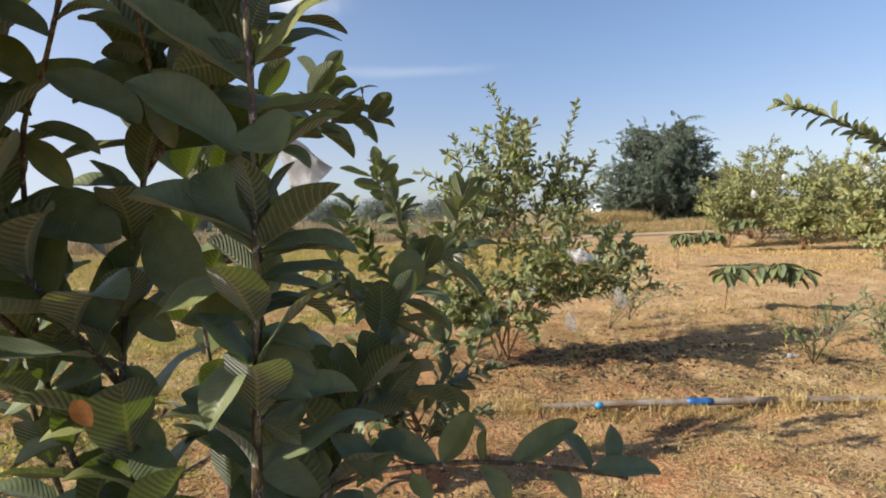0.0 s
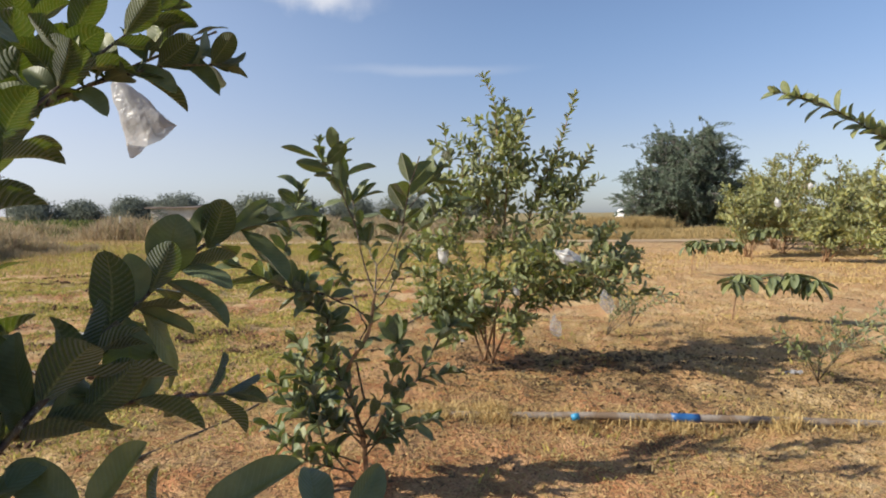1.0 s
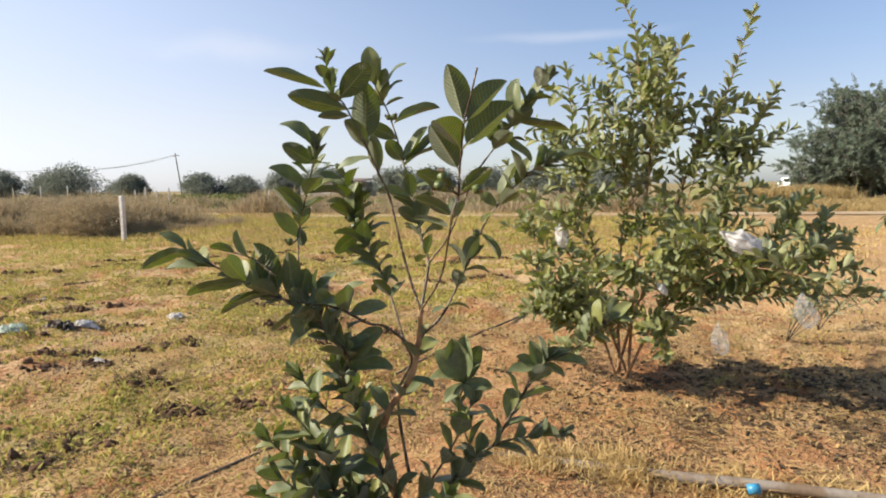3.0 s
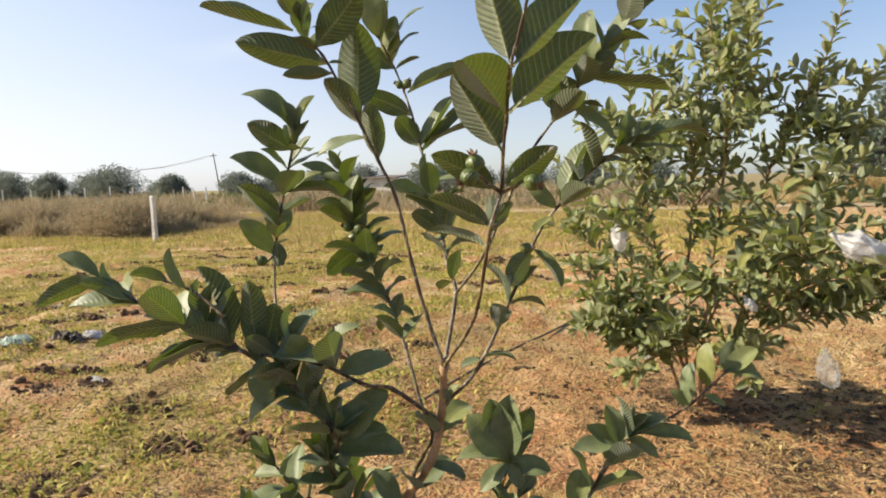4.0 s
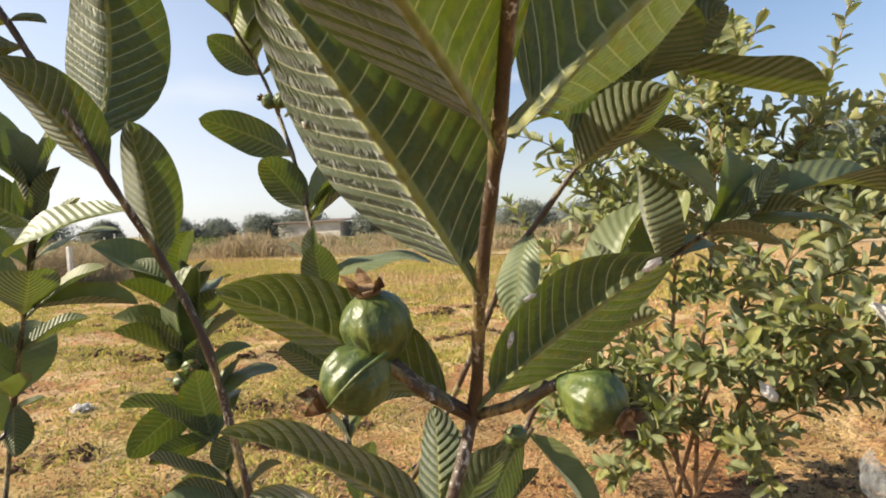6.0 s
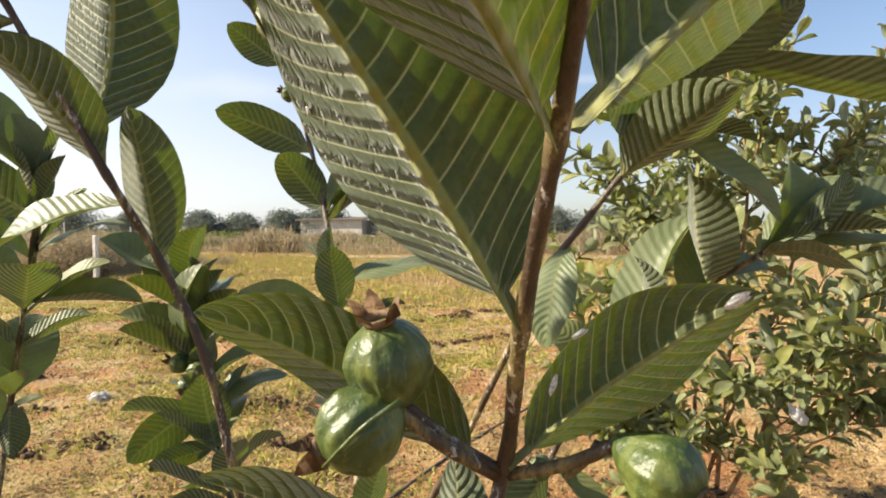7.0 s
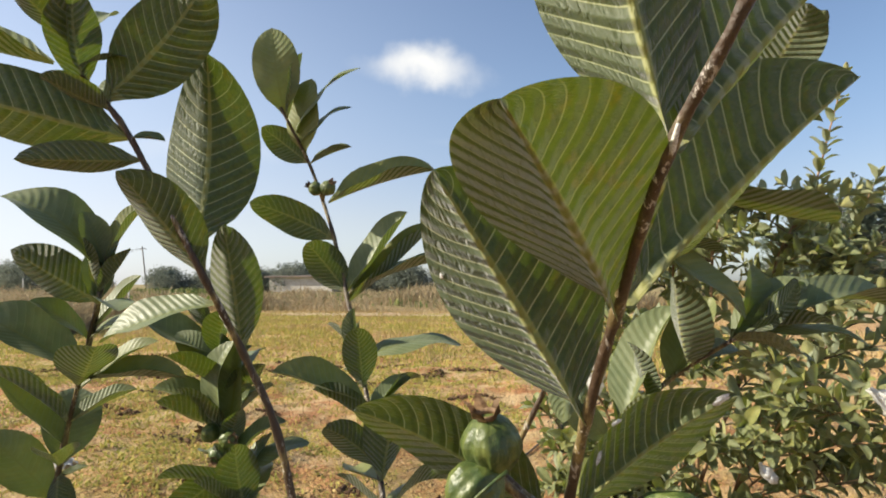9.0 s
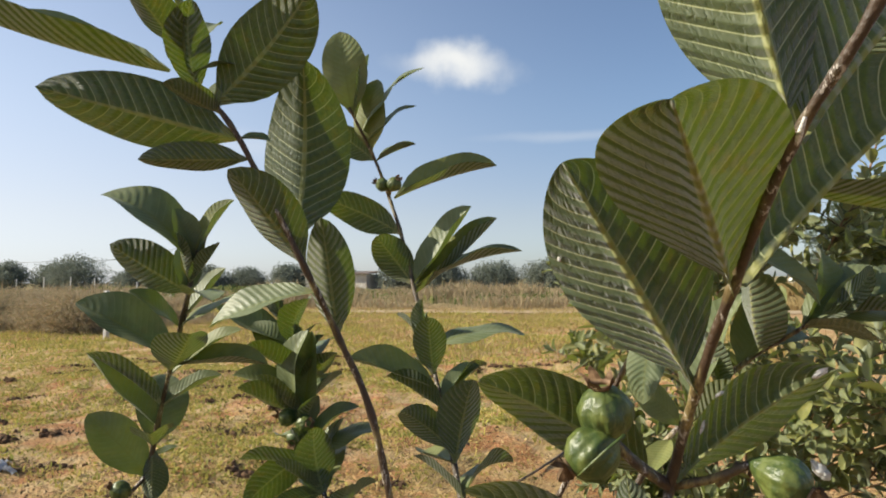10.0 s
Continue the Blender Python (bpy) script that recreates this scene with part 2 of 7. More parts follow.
def blade_material(name, a, b, c):
    """Thin blades whose colour changes from one to the next."""
    material = bpy.data.materials.new(name)
    material.use_nodes = True
    g = Tree(material.node_tree)
    chance = g.n("ShaderNodeNewGeometry").outputs["Random Per Island"]
    colour = g.mix(g.ramp(chance, 0.2, 0.5), a, g.mix(g.ramp(chance, 0.6, 0.9), b, c))
    shade = g.n("ShaderNodeBsdfPrincipled", Base_Color=colour, Roughness=0.75, Specular_IOR_Level=0.2)
    pass_on = g.n("ShaderNodeBsdfTranslucent", Color=colour)
    both = g.n("ShaderNodeMixShader", i0=0.3, i1=shade.outputs[0], i2=pass_on.outputs[0])
    g.n("ShaderNodeOutputMaterial", Surface=both)
    return material


STRAW = blade_material("dry_grass", (0.52, 0.38, 0.17, 1), (0.60, 0.45, 0.20, 1), (0.42, 0.27, 0.11, 1))
WEED = blade_material("weed_leaf", (0.29, 0.30, 0.075, 1), (0.42, 0.38, 0.095, 1), (0.54, 0.43, 0.13, 1))
BRUSH = blade_material("dry_brush", (0.36, 0.27, 0.165, 1), (0.42, 0.33, 0.20, 1), (0.27, 0.24, 0.13, 1))
DEAD = blade_material("dead_weed", (0.10, 0.07, 0.045, 1), (0.17, 0.115, 0.065, 1), (0.07, 0.055, 0.035, 1))
SHRUB_FAR = blade_material("shrub_leaf", (0.10, 0.14, 0.04, 1), (0.15, 0.19, 0.06, 1), (0.24, 0.24, 0.08, 1))
ACACIA = blade_material("feathery_leaf", (0.17, 0.215, 0.15, 1), (0.22, 0.26, 0.19, 1), (0.12, 0.155, 0.11, 1))
# far tree leaves: distance haze is mixed into these paler, greyer greens
HAZED_LEAF = blade_material("hazed_tree_leaf", (0.19, 0.215, 0.17, 1), (0.23, 0.25, 0.20, 1), (0.15, 0.175, 0.145, 1))
TAWNY = blade_material("tawny_grass", (0.40, 0.29, 0.13, 1), (0.46, 0.34, 0.155, 1), (0.33, 0.25, 0.11, 1))
CLOD = surface("dark_clod", None, 0.95, 30.0, 0.8, 0.01, specular=0.1, maker=two_tone((0.16, 0.095, 0.055, 1), (0.10, 0.06, 0.035, 1), 18.0))
PIPE_GREY = surface("pipe_plastic", None, 0.5, 40.0, 0.2, 0.002, maker=two_tone((0.29, 0.25, 0.205, 1), (0.20, 0.14, 0.09, 1), 7.0))
BLUE = surface("blue_plastic", None, 0.4, 50.0, 0.2, 0.002, maker=two_tone((0.018, 0.095, 0.27, 1), (0.03, 0.13, 0.33, 1), 20.0))
CYAN = surface("light_blue_plastic", None, 0.4, 50.0, 0.2, 0.002, maker=two_tone((0.03, 0.24, 0.44, 1), (0.05, 0.31, 0.50, 1), 20.0))
HOSE = surface("black_hose", None, 0.7, 40.0, 0.2, 0.002, maker=two_tone((0.06, 0.05, 0.04, 1), (0.22, 0.15, 0.09, 1), 9.0))
CONCRETE = surface("whitewashed_concrete", None, 0.85, 12.0, 0.4, 0.01, maker=two_tone((0.72, 0.70, 0.66, 1), (0.58, 0.54, 0.48, 1), 3.0))
ROAD = surface("grey_track", None, 0.9, 6.0, 0.4, 0.03, maker=two_tone((0.40, 0.28, 0.16, 1), (0.46, 0.34, 0.20, 1), 0.5))
WALL = surface("pale_wall", None, 0.85, 3.0, 0.2, 0.01, maker=two_tone((0.66, 0.62, 0.56, 1), (0.55, 0.50, 0.44, 1), 0.6))
ROOF = surface("dark_roof", None, 0.8, 3.0, 0.3, 0.02, maker=two_tone((0.14, 0.11, 0.09, 1), (0.20, 0.15, 0.12, 1), 0.8))
POLE = surface("pole", None, 0.8, 4.0, 0.3, 0.01, maker=two_tone((0.22, 0.20, 0.18, 1), (0.15, 0.13, 0.11, 1), 2.0))
CAR_WHITE = surface("white_paint", (0.75, 0.75, 0.74, 1), 0.35)
DARK_GLASS = surface("dark_window", (0.03, 0.035, 0.04, 1), 0.15)


def film(name, tint, clear, least=None):
    """Thin plastic film: part clear, part milky, with gloss."""
    material = bpy.data.materials.new(name)
    material.use_nodes = True
    g = Tree(material.node_tree)
    place = g.n("ShaderNodeNewGeometry").outputs["Position"]
    bump = g.n("ShaderNodeBump", Strength=0.7, Distance=0.006, Height=g.noise(place, 70.0, 3.0))
    milky = g.n("ShaderNodeBsdfPrincipled", Base_Color=tint, Roughness=0.3, Normal=bump)
    glow = g.n("ShaderNodeBsdfTranslucent", Color=tint)
    body = g.n("ShaderNodeMixShader", i0=0.45, i1=milky.outputs[0], i2=glow.outputs[0])
    bare = g.n("ShaderNodeBsdfTransparent", Color=(0.97, 0.97, 0.97, 1))
    holes = g.ramp(g.noise(place, 26.0, 4.0), 0.35, 0.7, clear * 0.4 if least is None else least, clear)
    g.n("ShaderNodeOutputMaterial", Surface=g.n("ShaderNodeMixShader", i0=holes, i1=body.outputs[0], i2=bare.outputs[0]))
    return material


FILM = film("clear_film", (0.55, 0.57, 0.58, 1), 0.90, 0.70)
FOAM = film("milky_film", (0.72, 0.71, 0.69, 1), 0.28, 0.05)
BLUE_FILM = film("blue_film", (0.05, 0.24, 0.48, 1), 0.45)
TEAL_FILM = film("teal_film", (0.42, 0.52, 0.46, 1), 0.35)
GREY_FILM = film("grey_film", (0.60, 0.60, 0.62, 1), 0.15)

# ---- builders ----
UNDER, UPPER, ASIDE = (-0.22, 0.90, 0.40), (-0.20, -0.45, 0.85), (0.50, -0.20, 0.75)
rng = random.Random(7)


def thing(name, at, label, category, group="", kind=""):
    """A top-level empty at a thing's base."""
    return tagged(pose_at(new(name), at), label, category, group, kind)


def pose_at(ob, at):
    ob.matrix_basis = Matrix.Translation(at)
    return ob


def mesh_from(name, verts, faces, materials, smooth=True, mats=None, uvs=None):
    data = bpy.data.meshes.new(name)
    data.from_pydata([tuple(v) for v in verts], [], [tuple(f) for f in faces])
    for material in materials:
        data.materials.append(material)
    if mats is not None:
        data.polygons.foreach_set("material_index", np.asarray(mats, np.int32))
    if uvs is not None:
        loops = np.empty(len(data.loops), np.int32)
        data.loops.foreach_get("vertex_index", loops)
        data.uv_layers.new(name="uv").data.foreach_set("uv", np.asarray(uvs, np.float32)[loops].ravel())
    if smooth:
        data.polygons.foreach_set("use_smooth", np.ones(len(data.polygons), bool))
    data.update()
    return data


def put(name, data, parent=None, label="", kind=""):
    """Links a mesh built in world places, as a part of parent or on its own."""
    ob = new(name, data)
    if parent:
        ob.parent = parent
        ob.matrix_parent_inverse = Matrix.Translation(-parent.matrix_basis.translation)
    return tagged(ob, label, kind=kind)


def part(name, bm, material, parent=None, label="", smooth=True, kind=""):
    data = bpy.data.meshes.new(name)
    bm.to_mesh(data)
    bm.free()
    data.materials.append(material)
    if smooth:
        data.polygons.foreach_set("use_smooth", np.ones(len(data.polygons), bool))
    return put(name, data, parent, label, kind)


def smooth_line(points, steps=5):
    """Catmull-Rom points through the given ones."""
    p = [np.array(q, float) for q in points]
    p = [2 * p[0] - p[1]] + p + [2 * p[-1] - p[-2]]
    line = []
    for a, b, c, d in zip(p, p[1:], p[2:], p[3:]):
        for k in range(steps):
            t = k / steps
            line.append(0.5 * (2 * b + (c - a) * t + (2 * a - 5 * b + 4 * c - d) * t * t + (3 * b - a - 3 * c + d) * t ** 3))
    return line + [p[-2]]


def tube_arrays(line, radii, sides=8):
    """Verts and faces of a tube with closed ends."""
    verts, faces = [], []
    up = Vector((0.3, 0.9, 0.1))
    for i, q in enumerate(line):
        ahead = Vector(line[min(i + 1, len(line) - 1)] - line[max(i - 1, 0)]).normalized()
        one = ahead.cross(up).normalized()
        two = one.cross(ahead)
        for k in range(sides):
            a = 2 * math.pi * k / sides
            verts.append(Vector(q) + (one * math.cos(a) + two * math.sin(a)) * radii[i])
    for i in range(len(line) - 1):
        for k in range(sides):
            a, b = i * sides + k, i * sides + (k + 1) % sides
            faces.append((a, b, b + sides, a + sides))
    faces.append(tuple(range(sides - 1, -1, -1)))
    faces.append(tuple(range(len(verts) - sides, len(verts))))
    return verts, faces


def tube(name, points, r0, r1, material, parent=None, label="", sides=8, steps=5, knots=False):
    line = smooth_line(points, steps)
    last = len(line) - 1
    radii = [r0 + (r1 - r0) * i / last for i in range(last + 1)]
    if knots:
        radii = [r * (1.18 if i % steps == 0 else 0.96 + 0.08 * math.sin(i * 2.1)) for i, r in enumerate(radii)]
    verts, faces = tube_arrays(line, radii, sides)
    return put(name, mesh_from(name, verts, faces, [material]), parent, label)


def stem(owner, name, r0, r1, points):
    thick = r0 > 0.0075
    return tube(name, points, r0, r1, BARK if thick else TWIG, owner, "", 9, 6, True)


def leaf_arrays(nl, nw, fold, droop, wavy, ridge, curl=0.0, width=0.45):
    """A leaf one unit long from its stalk's foot at the origin to its tip on +y, upper side to +z: verts, faces, sides, uv."""
    rows = []
    y = z = 0.0
    last = 0.0
    for i in range(nl + 1):
        v = 0.5 * i / nl + 0.5 * math.sin(math.pi / 2 * i / nl)
        bend = droop * (v + last) / 2
        y += math.cos(bend) * (v - last)
        z -= math.sin(bend) * (v - last)
        last = v
        rows.append((v, y, z))
    turn = math.atan2(z, y)
    size = math.hypot(y, z)
    verts, uvs, faces, sides = [], [], [], []
    top, low = {}, {}
    for i, (v, y, z) in enumerate(rows):
        y, z = (y * math.cos(turn) + z * math.sin(turn)) / size, (z * math.cos(turn) - y * math.sin(turn)) / size
        stalk = 0.085 if nw > 3 else 0.055
        t = (v - stalk) / (1 - stalk)
        half = 0.013 if t <= 0 else max(0.013 * (1 - t), width / 2 * math.sin(math.pi * min(t, 1.0) ** (0.95 if nw > 3 else 1.0)) ** (0.66 if nw > 3 else 0.59))
        for j in range(-nw, nw + 1):
            u = j / nw
            a = abs(u)
            lift = fold * a * half + curl * a * a * half
            lift += wavy * half * a * math.sin(9.0 * v + (1.4 if j > 0 else 0.0))
            lift += ridge * math.cos(2 * math.pi * (15.0 * v - 2.5 * a ** 1.2)) * min(1.0, half * 9) * (1 - a) ** 0.5 * min(1.0, 2.5 * a)
            x = u * half * math.cos(min(1.2, abs(fold) * 0.8))
            thick = 0.003 * (1 - a) + (0.030 * (1 - 0.75 * v) * max(0.0, 1 - (a * 7.0) ** 2) if nw > 3 else 0.004 * (1 - a))
            top[i, j] = len(verts)
            verts.append((x, y, z + lift))
            uvs.append((u / 2 + 0.5, v))
            low[i, j] = len(verts)
            verts.append((x, y, z + lift - max(thick, 0.0012)))
            uvs.append((u / 2 + 0.5, v))
    for i in range(nl):
        for j in range(-nw, nw):
            faces.append((top[i, j], top[i, j + 1], top[i + 1, j + 1], top[i + 1, j]))
            sides.append(0)
            faces.append((low[i, j], low[i + 1, j], low[i + 1, j + 1], low[i, j + 1]))
            sides.append(1)
    return np.array(verts), faces, sides, np.array(uvs)


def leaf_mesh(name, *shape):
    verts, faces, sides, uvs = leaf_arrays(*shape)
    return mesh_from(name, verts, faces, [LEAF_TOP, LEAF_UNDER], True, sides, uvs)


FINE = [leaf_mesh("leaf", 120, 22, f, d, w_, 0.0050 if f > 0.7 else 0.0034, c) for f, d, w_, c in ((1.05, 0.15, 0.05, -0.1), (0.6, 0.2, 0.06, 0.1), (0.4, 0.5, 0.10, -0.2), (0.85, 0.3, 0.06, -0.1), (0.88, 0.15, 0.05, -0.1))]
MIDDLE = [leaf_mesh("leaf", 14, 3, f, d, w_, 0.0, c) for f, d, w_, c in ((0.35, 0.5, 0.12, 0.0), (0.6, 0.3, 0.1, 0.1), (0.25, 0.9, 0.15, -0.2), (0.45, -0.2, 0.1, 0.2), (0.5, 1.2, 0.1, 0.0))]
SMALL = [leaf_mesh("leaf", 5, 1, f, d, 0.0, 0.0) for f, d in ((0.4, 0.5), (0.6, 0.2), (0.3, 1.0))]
PALE = [mesh_from("leaf", *leaf_arrays(8, 2, f, d, 0.08, 0.0)[:2], [BUSH_TOP, BUSH_UNDER], True, *leaf_arrays(8, 2, f, d, 0.08, 0.0)[2:]) for f, d in ((0.4, 0.5), (0.6, 0.2), (0.3, 1.0))]
SMALL_ARRAYS = [leaf_arrays(7, 2, f, d, 0.08, 0.0) for f, d in ((0.4, 0.5), (0.6, 0.2), (0.3, 1.0))]
TINY_ARRAYS = [leaf_arrays(3, 1, f, d, 0.0, 0.0) for f, d in ((0.4, 0.5), (0.5, 0.9))]


def leaf_matrix(base, tip, facing, ratio):
    base, tip = Vector(base), Vector(tip)
    long = tip - base
    size = long.length
    y = long.normalized()
    z = Vector(facing)
    z = z - y * z.dot(y)
    if z.length < 1e-3:
        z = y.orthogonal()
    z.normalize()
    x = y.cross(z)
    m = Matrix((x, y, z)).transposed().to_4x4()
    m.translation = base
    return m @ Matrix.Diagonal((size * ratio / 0.45, size, size, 1))


def leaf(owner, base, tip, facing, ratio, shapes=None, loose=1.0):
    shapes = shapes or MIDDLE
    tilt = Vector(facing) + Vector((rng.uniform(-0.3, 0.3), rng.uniform(-0.2, 0.2), rng.uniform(-0.2, 0.2))) * loose
    ob = new("leaf", rng.choice(shapes))
    ob.parent = owner
    ob.matrix_parent_inverse = Matrix.Translation(-owner.matrix_basis.translation)
    ob.matrix_basis = leaf_matrix(base, tip, tilt, ratio * (1.15 if shapes[0] in FINE else 1.08))
    return ob


def leaf_stuff(owner, places, arrays, name="foliage", sides_of=(None, None)):
    """Many leaves joined in one mesh; places are matrices."""
    all_v, all_f, all_s, all_u = [], [], [], []
    count = 0
    for k, m in enumerate(places):
        verts, faces, sides, uvs = arrays[k % len(arrays)]
        a = np.array(m)
        all_v.append(verts @ a[:3, :3].T + a[:3, 3])
        all_f.append(np.array(faces) + count)
        all_s += sides
        all_u.append(uvs)
        count += len(verts)
    data = mesh_from(name, np.concatenate(all_v), np.concatenate(all_f), list(sides_of), True, all_s, np.concatenate(all_u))
    return put(name, data, owner, "", "stuff")


def leaves_along(line, size, gap, begin, dice, spread=0.9):
    """Pairs of leaves, each turned a quarter against the last, along a twig: (base, tip, facing, ratio)."""
    found = []
    line = [Vector(q) for q in line]
    total = sum((b - a).length for a, b in zip(line, line[1:]))
    at, quarter, walked = begin * total, dice.random() * 3, 0.0
    for a, b in zip(line, line[1:]):
        step = (b - a).length
        while walked + step >= at and step > 0:
            q = a.lerp(b, (at - walked) / step)
            ahead = (b - a).normalized()
            side = ahead.orthogonal().normalized()
            side.rotate(Matrix.Rotation(quarter, 3, ahead))
            for sign in (1, -1):
                if dice.random() < 0.12:
                    continue
                out_way = (side * sign * spread + ahead * dice.uniform(0.3, 0.8) + Vector((0, 0, dice.uniform(-0.1, 0.35)))).normalized()
                grown = size * dice.uniform(0.7, 1.15) * (1.0 if at < 0.85 * total else 0.88)
                found.append((q, q + out_way * grown, (ahead * 0.8 - side * sign * 0.4 + Vector((0, 0, 0.5))), dice.uniform(0.46, 0.6)))
            quarter += 1.57 + dice.uniform(-0.3, 0.3)
            at += gap * dice.uniform(0.7, 1.3)
        walked += step
    ahead = (line[-1] - line[-2]).normalized()
    for k in range(3):
        side = ahead.orthogonal().normalized()
        side.rotate(Matrix.Rotation(k * 2.1 + quarter, 3, ahead))
        found.append((line[-1], line[-1] + (ahead + side * 0.45).normalized() * size * 0.7, side * -1 + ahead * 0.2, 0.4))
    return found


def arc(a, b, dice, sag=0.12, n=6):
    """A bent line from a to b, rising first."""
    a, b = Vector(a), Vector(b)
    long = (b - a).length
    push = Vector((dice.uniform(-1, 1), dice.uniform(-1, 1), 0)) * 0.06 * long
    return [a.lerp(b, k / n) + (Vector((0, 0, sag * long)) + push) * math.sin(math.pi * k / n) * (1 if k < n else 0)
            + Vector((dice.uniform(-1, 1), dice.uniform(-1, 1), 0)) * 0.012 * long * (0 < k < n) for k in range(n + 1)]


def shrub(name, at, tips, label, size, gap, seed, near=0, arrays=None, twigs=5, reach=0.38, group="", thick=0.016, bare=0.25, skins=None, stems=12):
    """A many-stemmed fruit shrub: each leader runs from the foot to a tip, with side twigs and leaf pairs."""
    dice = random.Random(seed)
    owner = thing(name, at, label, "guava tree", group)
    foot = Vector(at)
    leaves = []
    mains = []
    for number, tip in enumerate(tips):
        start = foot + Vector((dice.uniform(-0.07, 0.07), dice.uniform(-0.07, 0.07), -0.02))
        high = (Vector(tip) - start).length
        if number >= stems:
            forks = [q for main in mains for q in main[len(main) // 6:len(main) // 2]]
            start = Vector(min(forks, key=lambda q: (Vector(tip) - Vector(q)).length + 0.9 * (Vector(q) - foot).length))
        line = smooth_line(arc(start, tip, dice, dice.uniform(0.02, 0.16)), 4)
        mains.append(line)
        verts, faces = tube_arrays(line, [max(0.0025, thick * (0.55 if number >= stems else 1.0) * min(1.0, high / 1.8) * (1 - 0.85 * i / len(line))) for i in range(len(line))], 6)
        put("branch", mesh_from("branch", verts, faces, [BARK]), owner)
        leaves += leaves_along(line[int(len(line) * (bare if number < stems else 0.15)):], size, gap, 0.1, dice)
        for k in range(twigs):
            frac = dice.uniform(bare - 0.07 if number < stems else 0.1, 0.93)
            q = Vector(line[int(frac * (len(line) - 1))])
            turn = dice.uniform(0, 6.283)
            long = reach * dice.uniform(0.6, 1.2) * min(1.0, high / 1.5) * (1.25 - 0.65 * frac)
            end = q + Vector((math.cos(turn), math.sin(turn), dice.uniform(0.1, 0.9))).normalized() * long
            if end.z < 0.12:
                end.z = 0.12 + dice.random() * 0.1
            twig = smooth_line(arc(q, end, dice, 0.05, 3), 3)
            verts, faces = tube_arrays(twig, [0.0035 * (1 - 0.6 * i / len(twig)) for i in range(len(twig))], 5)
            put("twig", mesh_from("twig", verts, faces, [TWIG]), owner)
            leaves += leaves_along(twig, size, gap, 0.15, dice)
    leaves.sort(key=lambda one: one[0].y)
    for base, tip, facing, ratio in leaves[:near]:
        leaf(owner, base, tip, facing, ratio * 0.8, PALE)
    leaf_stuff(owner, [leaf_matrix(base, tip, facing, ratio * 0.92) for base, tip, facing, ratio in leaves[near:]], arrays or SMALL_ARRAYS, "foliage", skins or (PALE_TOP, PALE_UNDER))
    return owner

# ---- ground ----
FOOT_P0, FOOT_P1, FOOT_P2 = (-0.02, 1.13), (-0.05, 3.565), (0.53, 6.2)
WAVES = [(rng.uniform(0, 6.28), rng.uniform(0, 6.28), 0.5 * 1.55 ** k, 0.020 / 1.42 ** k) for k in range(9)]


def ground_height(x, y):
    """The ground's height: small swells and clods, furrows in the field on the left, flat far away."""
    x, y = np.asarray(x, float), np.asarray(y, float)
    near = np.clip(1.4 - np.hypot(x, y - 5) / 22.0, 0.0, 1.0)
    h = np.zeros(np.broadcast(x, y).shape)
    for turn, shift, often, high in WAVES:
        a, b = math.cos(turn), math.sin(turn)
        h = h + high * np.sin(6.28 * often * (a * x + b * y) + shift + 1.3 * np.sin(often * 2.2 * (b * x - a * y)))
    furrow = np.clip((-1.6 - x) / 1.5, 0.0, 1.0) * np.clip((26 - y) / 8, 0.0, 1.0)
    across = 0.69 * x - 0.72 * y + 0.35 * np.sin(0.7 * x + 0.9 * y)
    h = h + 0.055 * furrow * (np.abs(np.sin(1.9 * across)) ** 3) * (0.6 + 0.4 * np.sin(2.3 * x + 1.1 * y))
    for fx, fy in (FOOT_P0, FOOT_P1, FOOT_P2):
        h = h + 0.04 * np.exp(-((x - fx) ** 2 + (y - fy) ** 2) / 0.18) - 0.03 * np.exp(-((x - fx) ** 2 + (y - fy) ** 2) / 0.03)
    return h * near - 0.02


def spaced(inner, step, outer):
    """Places from the middle outwards: even at first, then growing."""
    places, here, gap = [0.0], 0.0, step
    while here < outer:
        if here > inner:
            gap *= 1.09
        here += gap
        places.append(min(here, outer))
    return np.array(places)


right = spaced(7.0, 0.06, 2500.0)
xs = np.concatenate([-right[:0:-1], right]) - 0.5
ahead = spaced(8.5, 0.06, 2500.0)
ys = np.concatenate([-spaced(3.0, 0.10, 2500.0)[:0:-1], ahead]) + 2.5
gx, gy = np.meshgrid(xs, ys)
gz = ground_height(gx, gy)
nx, ny = len(xs), len(ys)
corner = (np.arange(ny - 1)[:, None] * nx + np.arange(nx - 1)[None, :]).ravel()
quads = np.stack([corner, corner + 1, corner + 1 + nx, corner + nx], 1)
ground = put("ground", mesh_from("ground", np.stack([gx.ravel(), gy.ravel(), gz.ravel()], 1), quads, [SOIL]))
tagged(ground, "dry reddish soil with straw and sparse weeds", "ground", kind="structure")


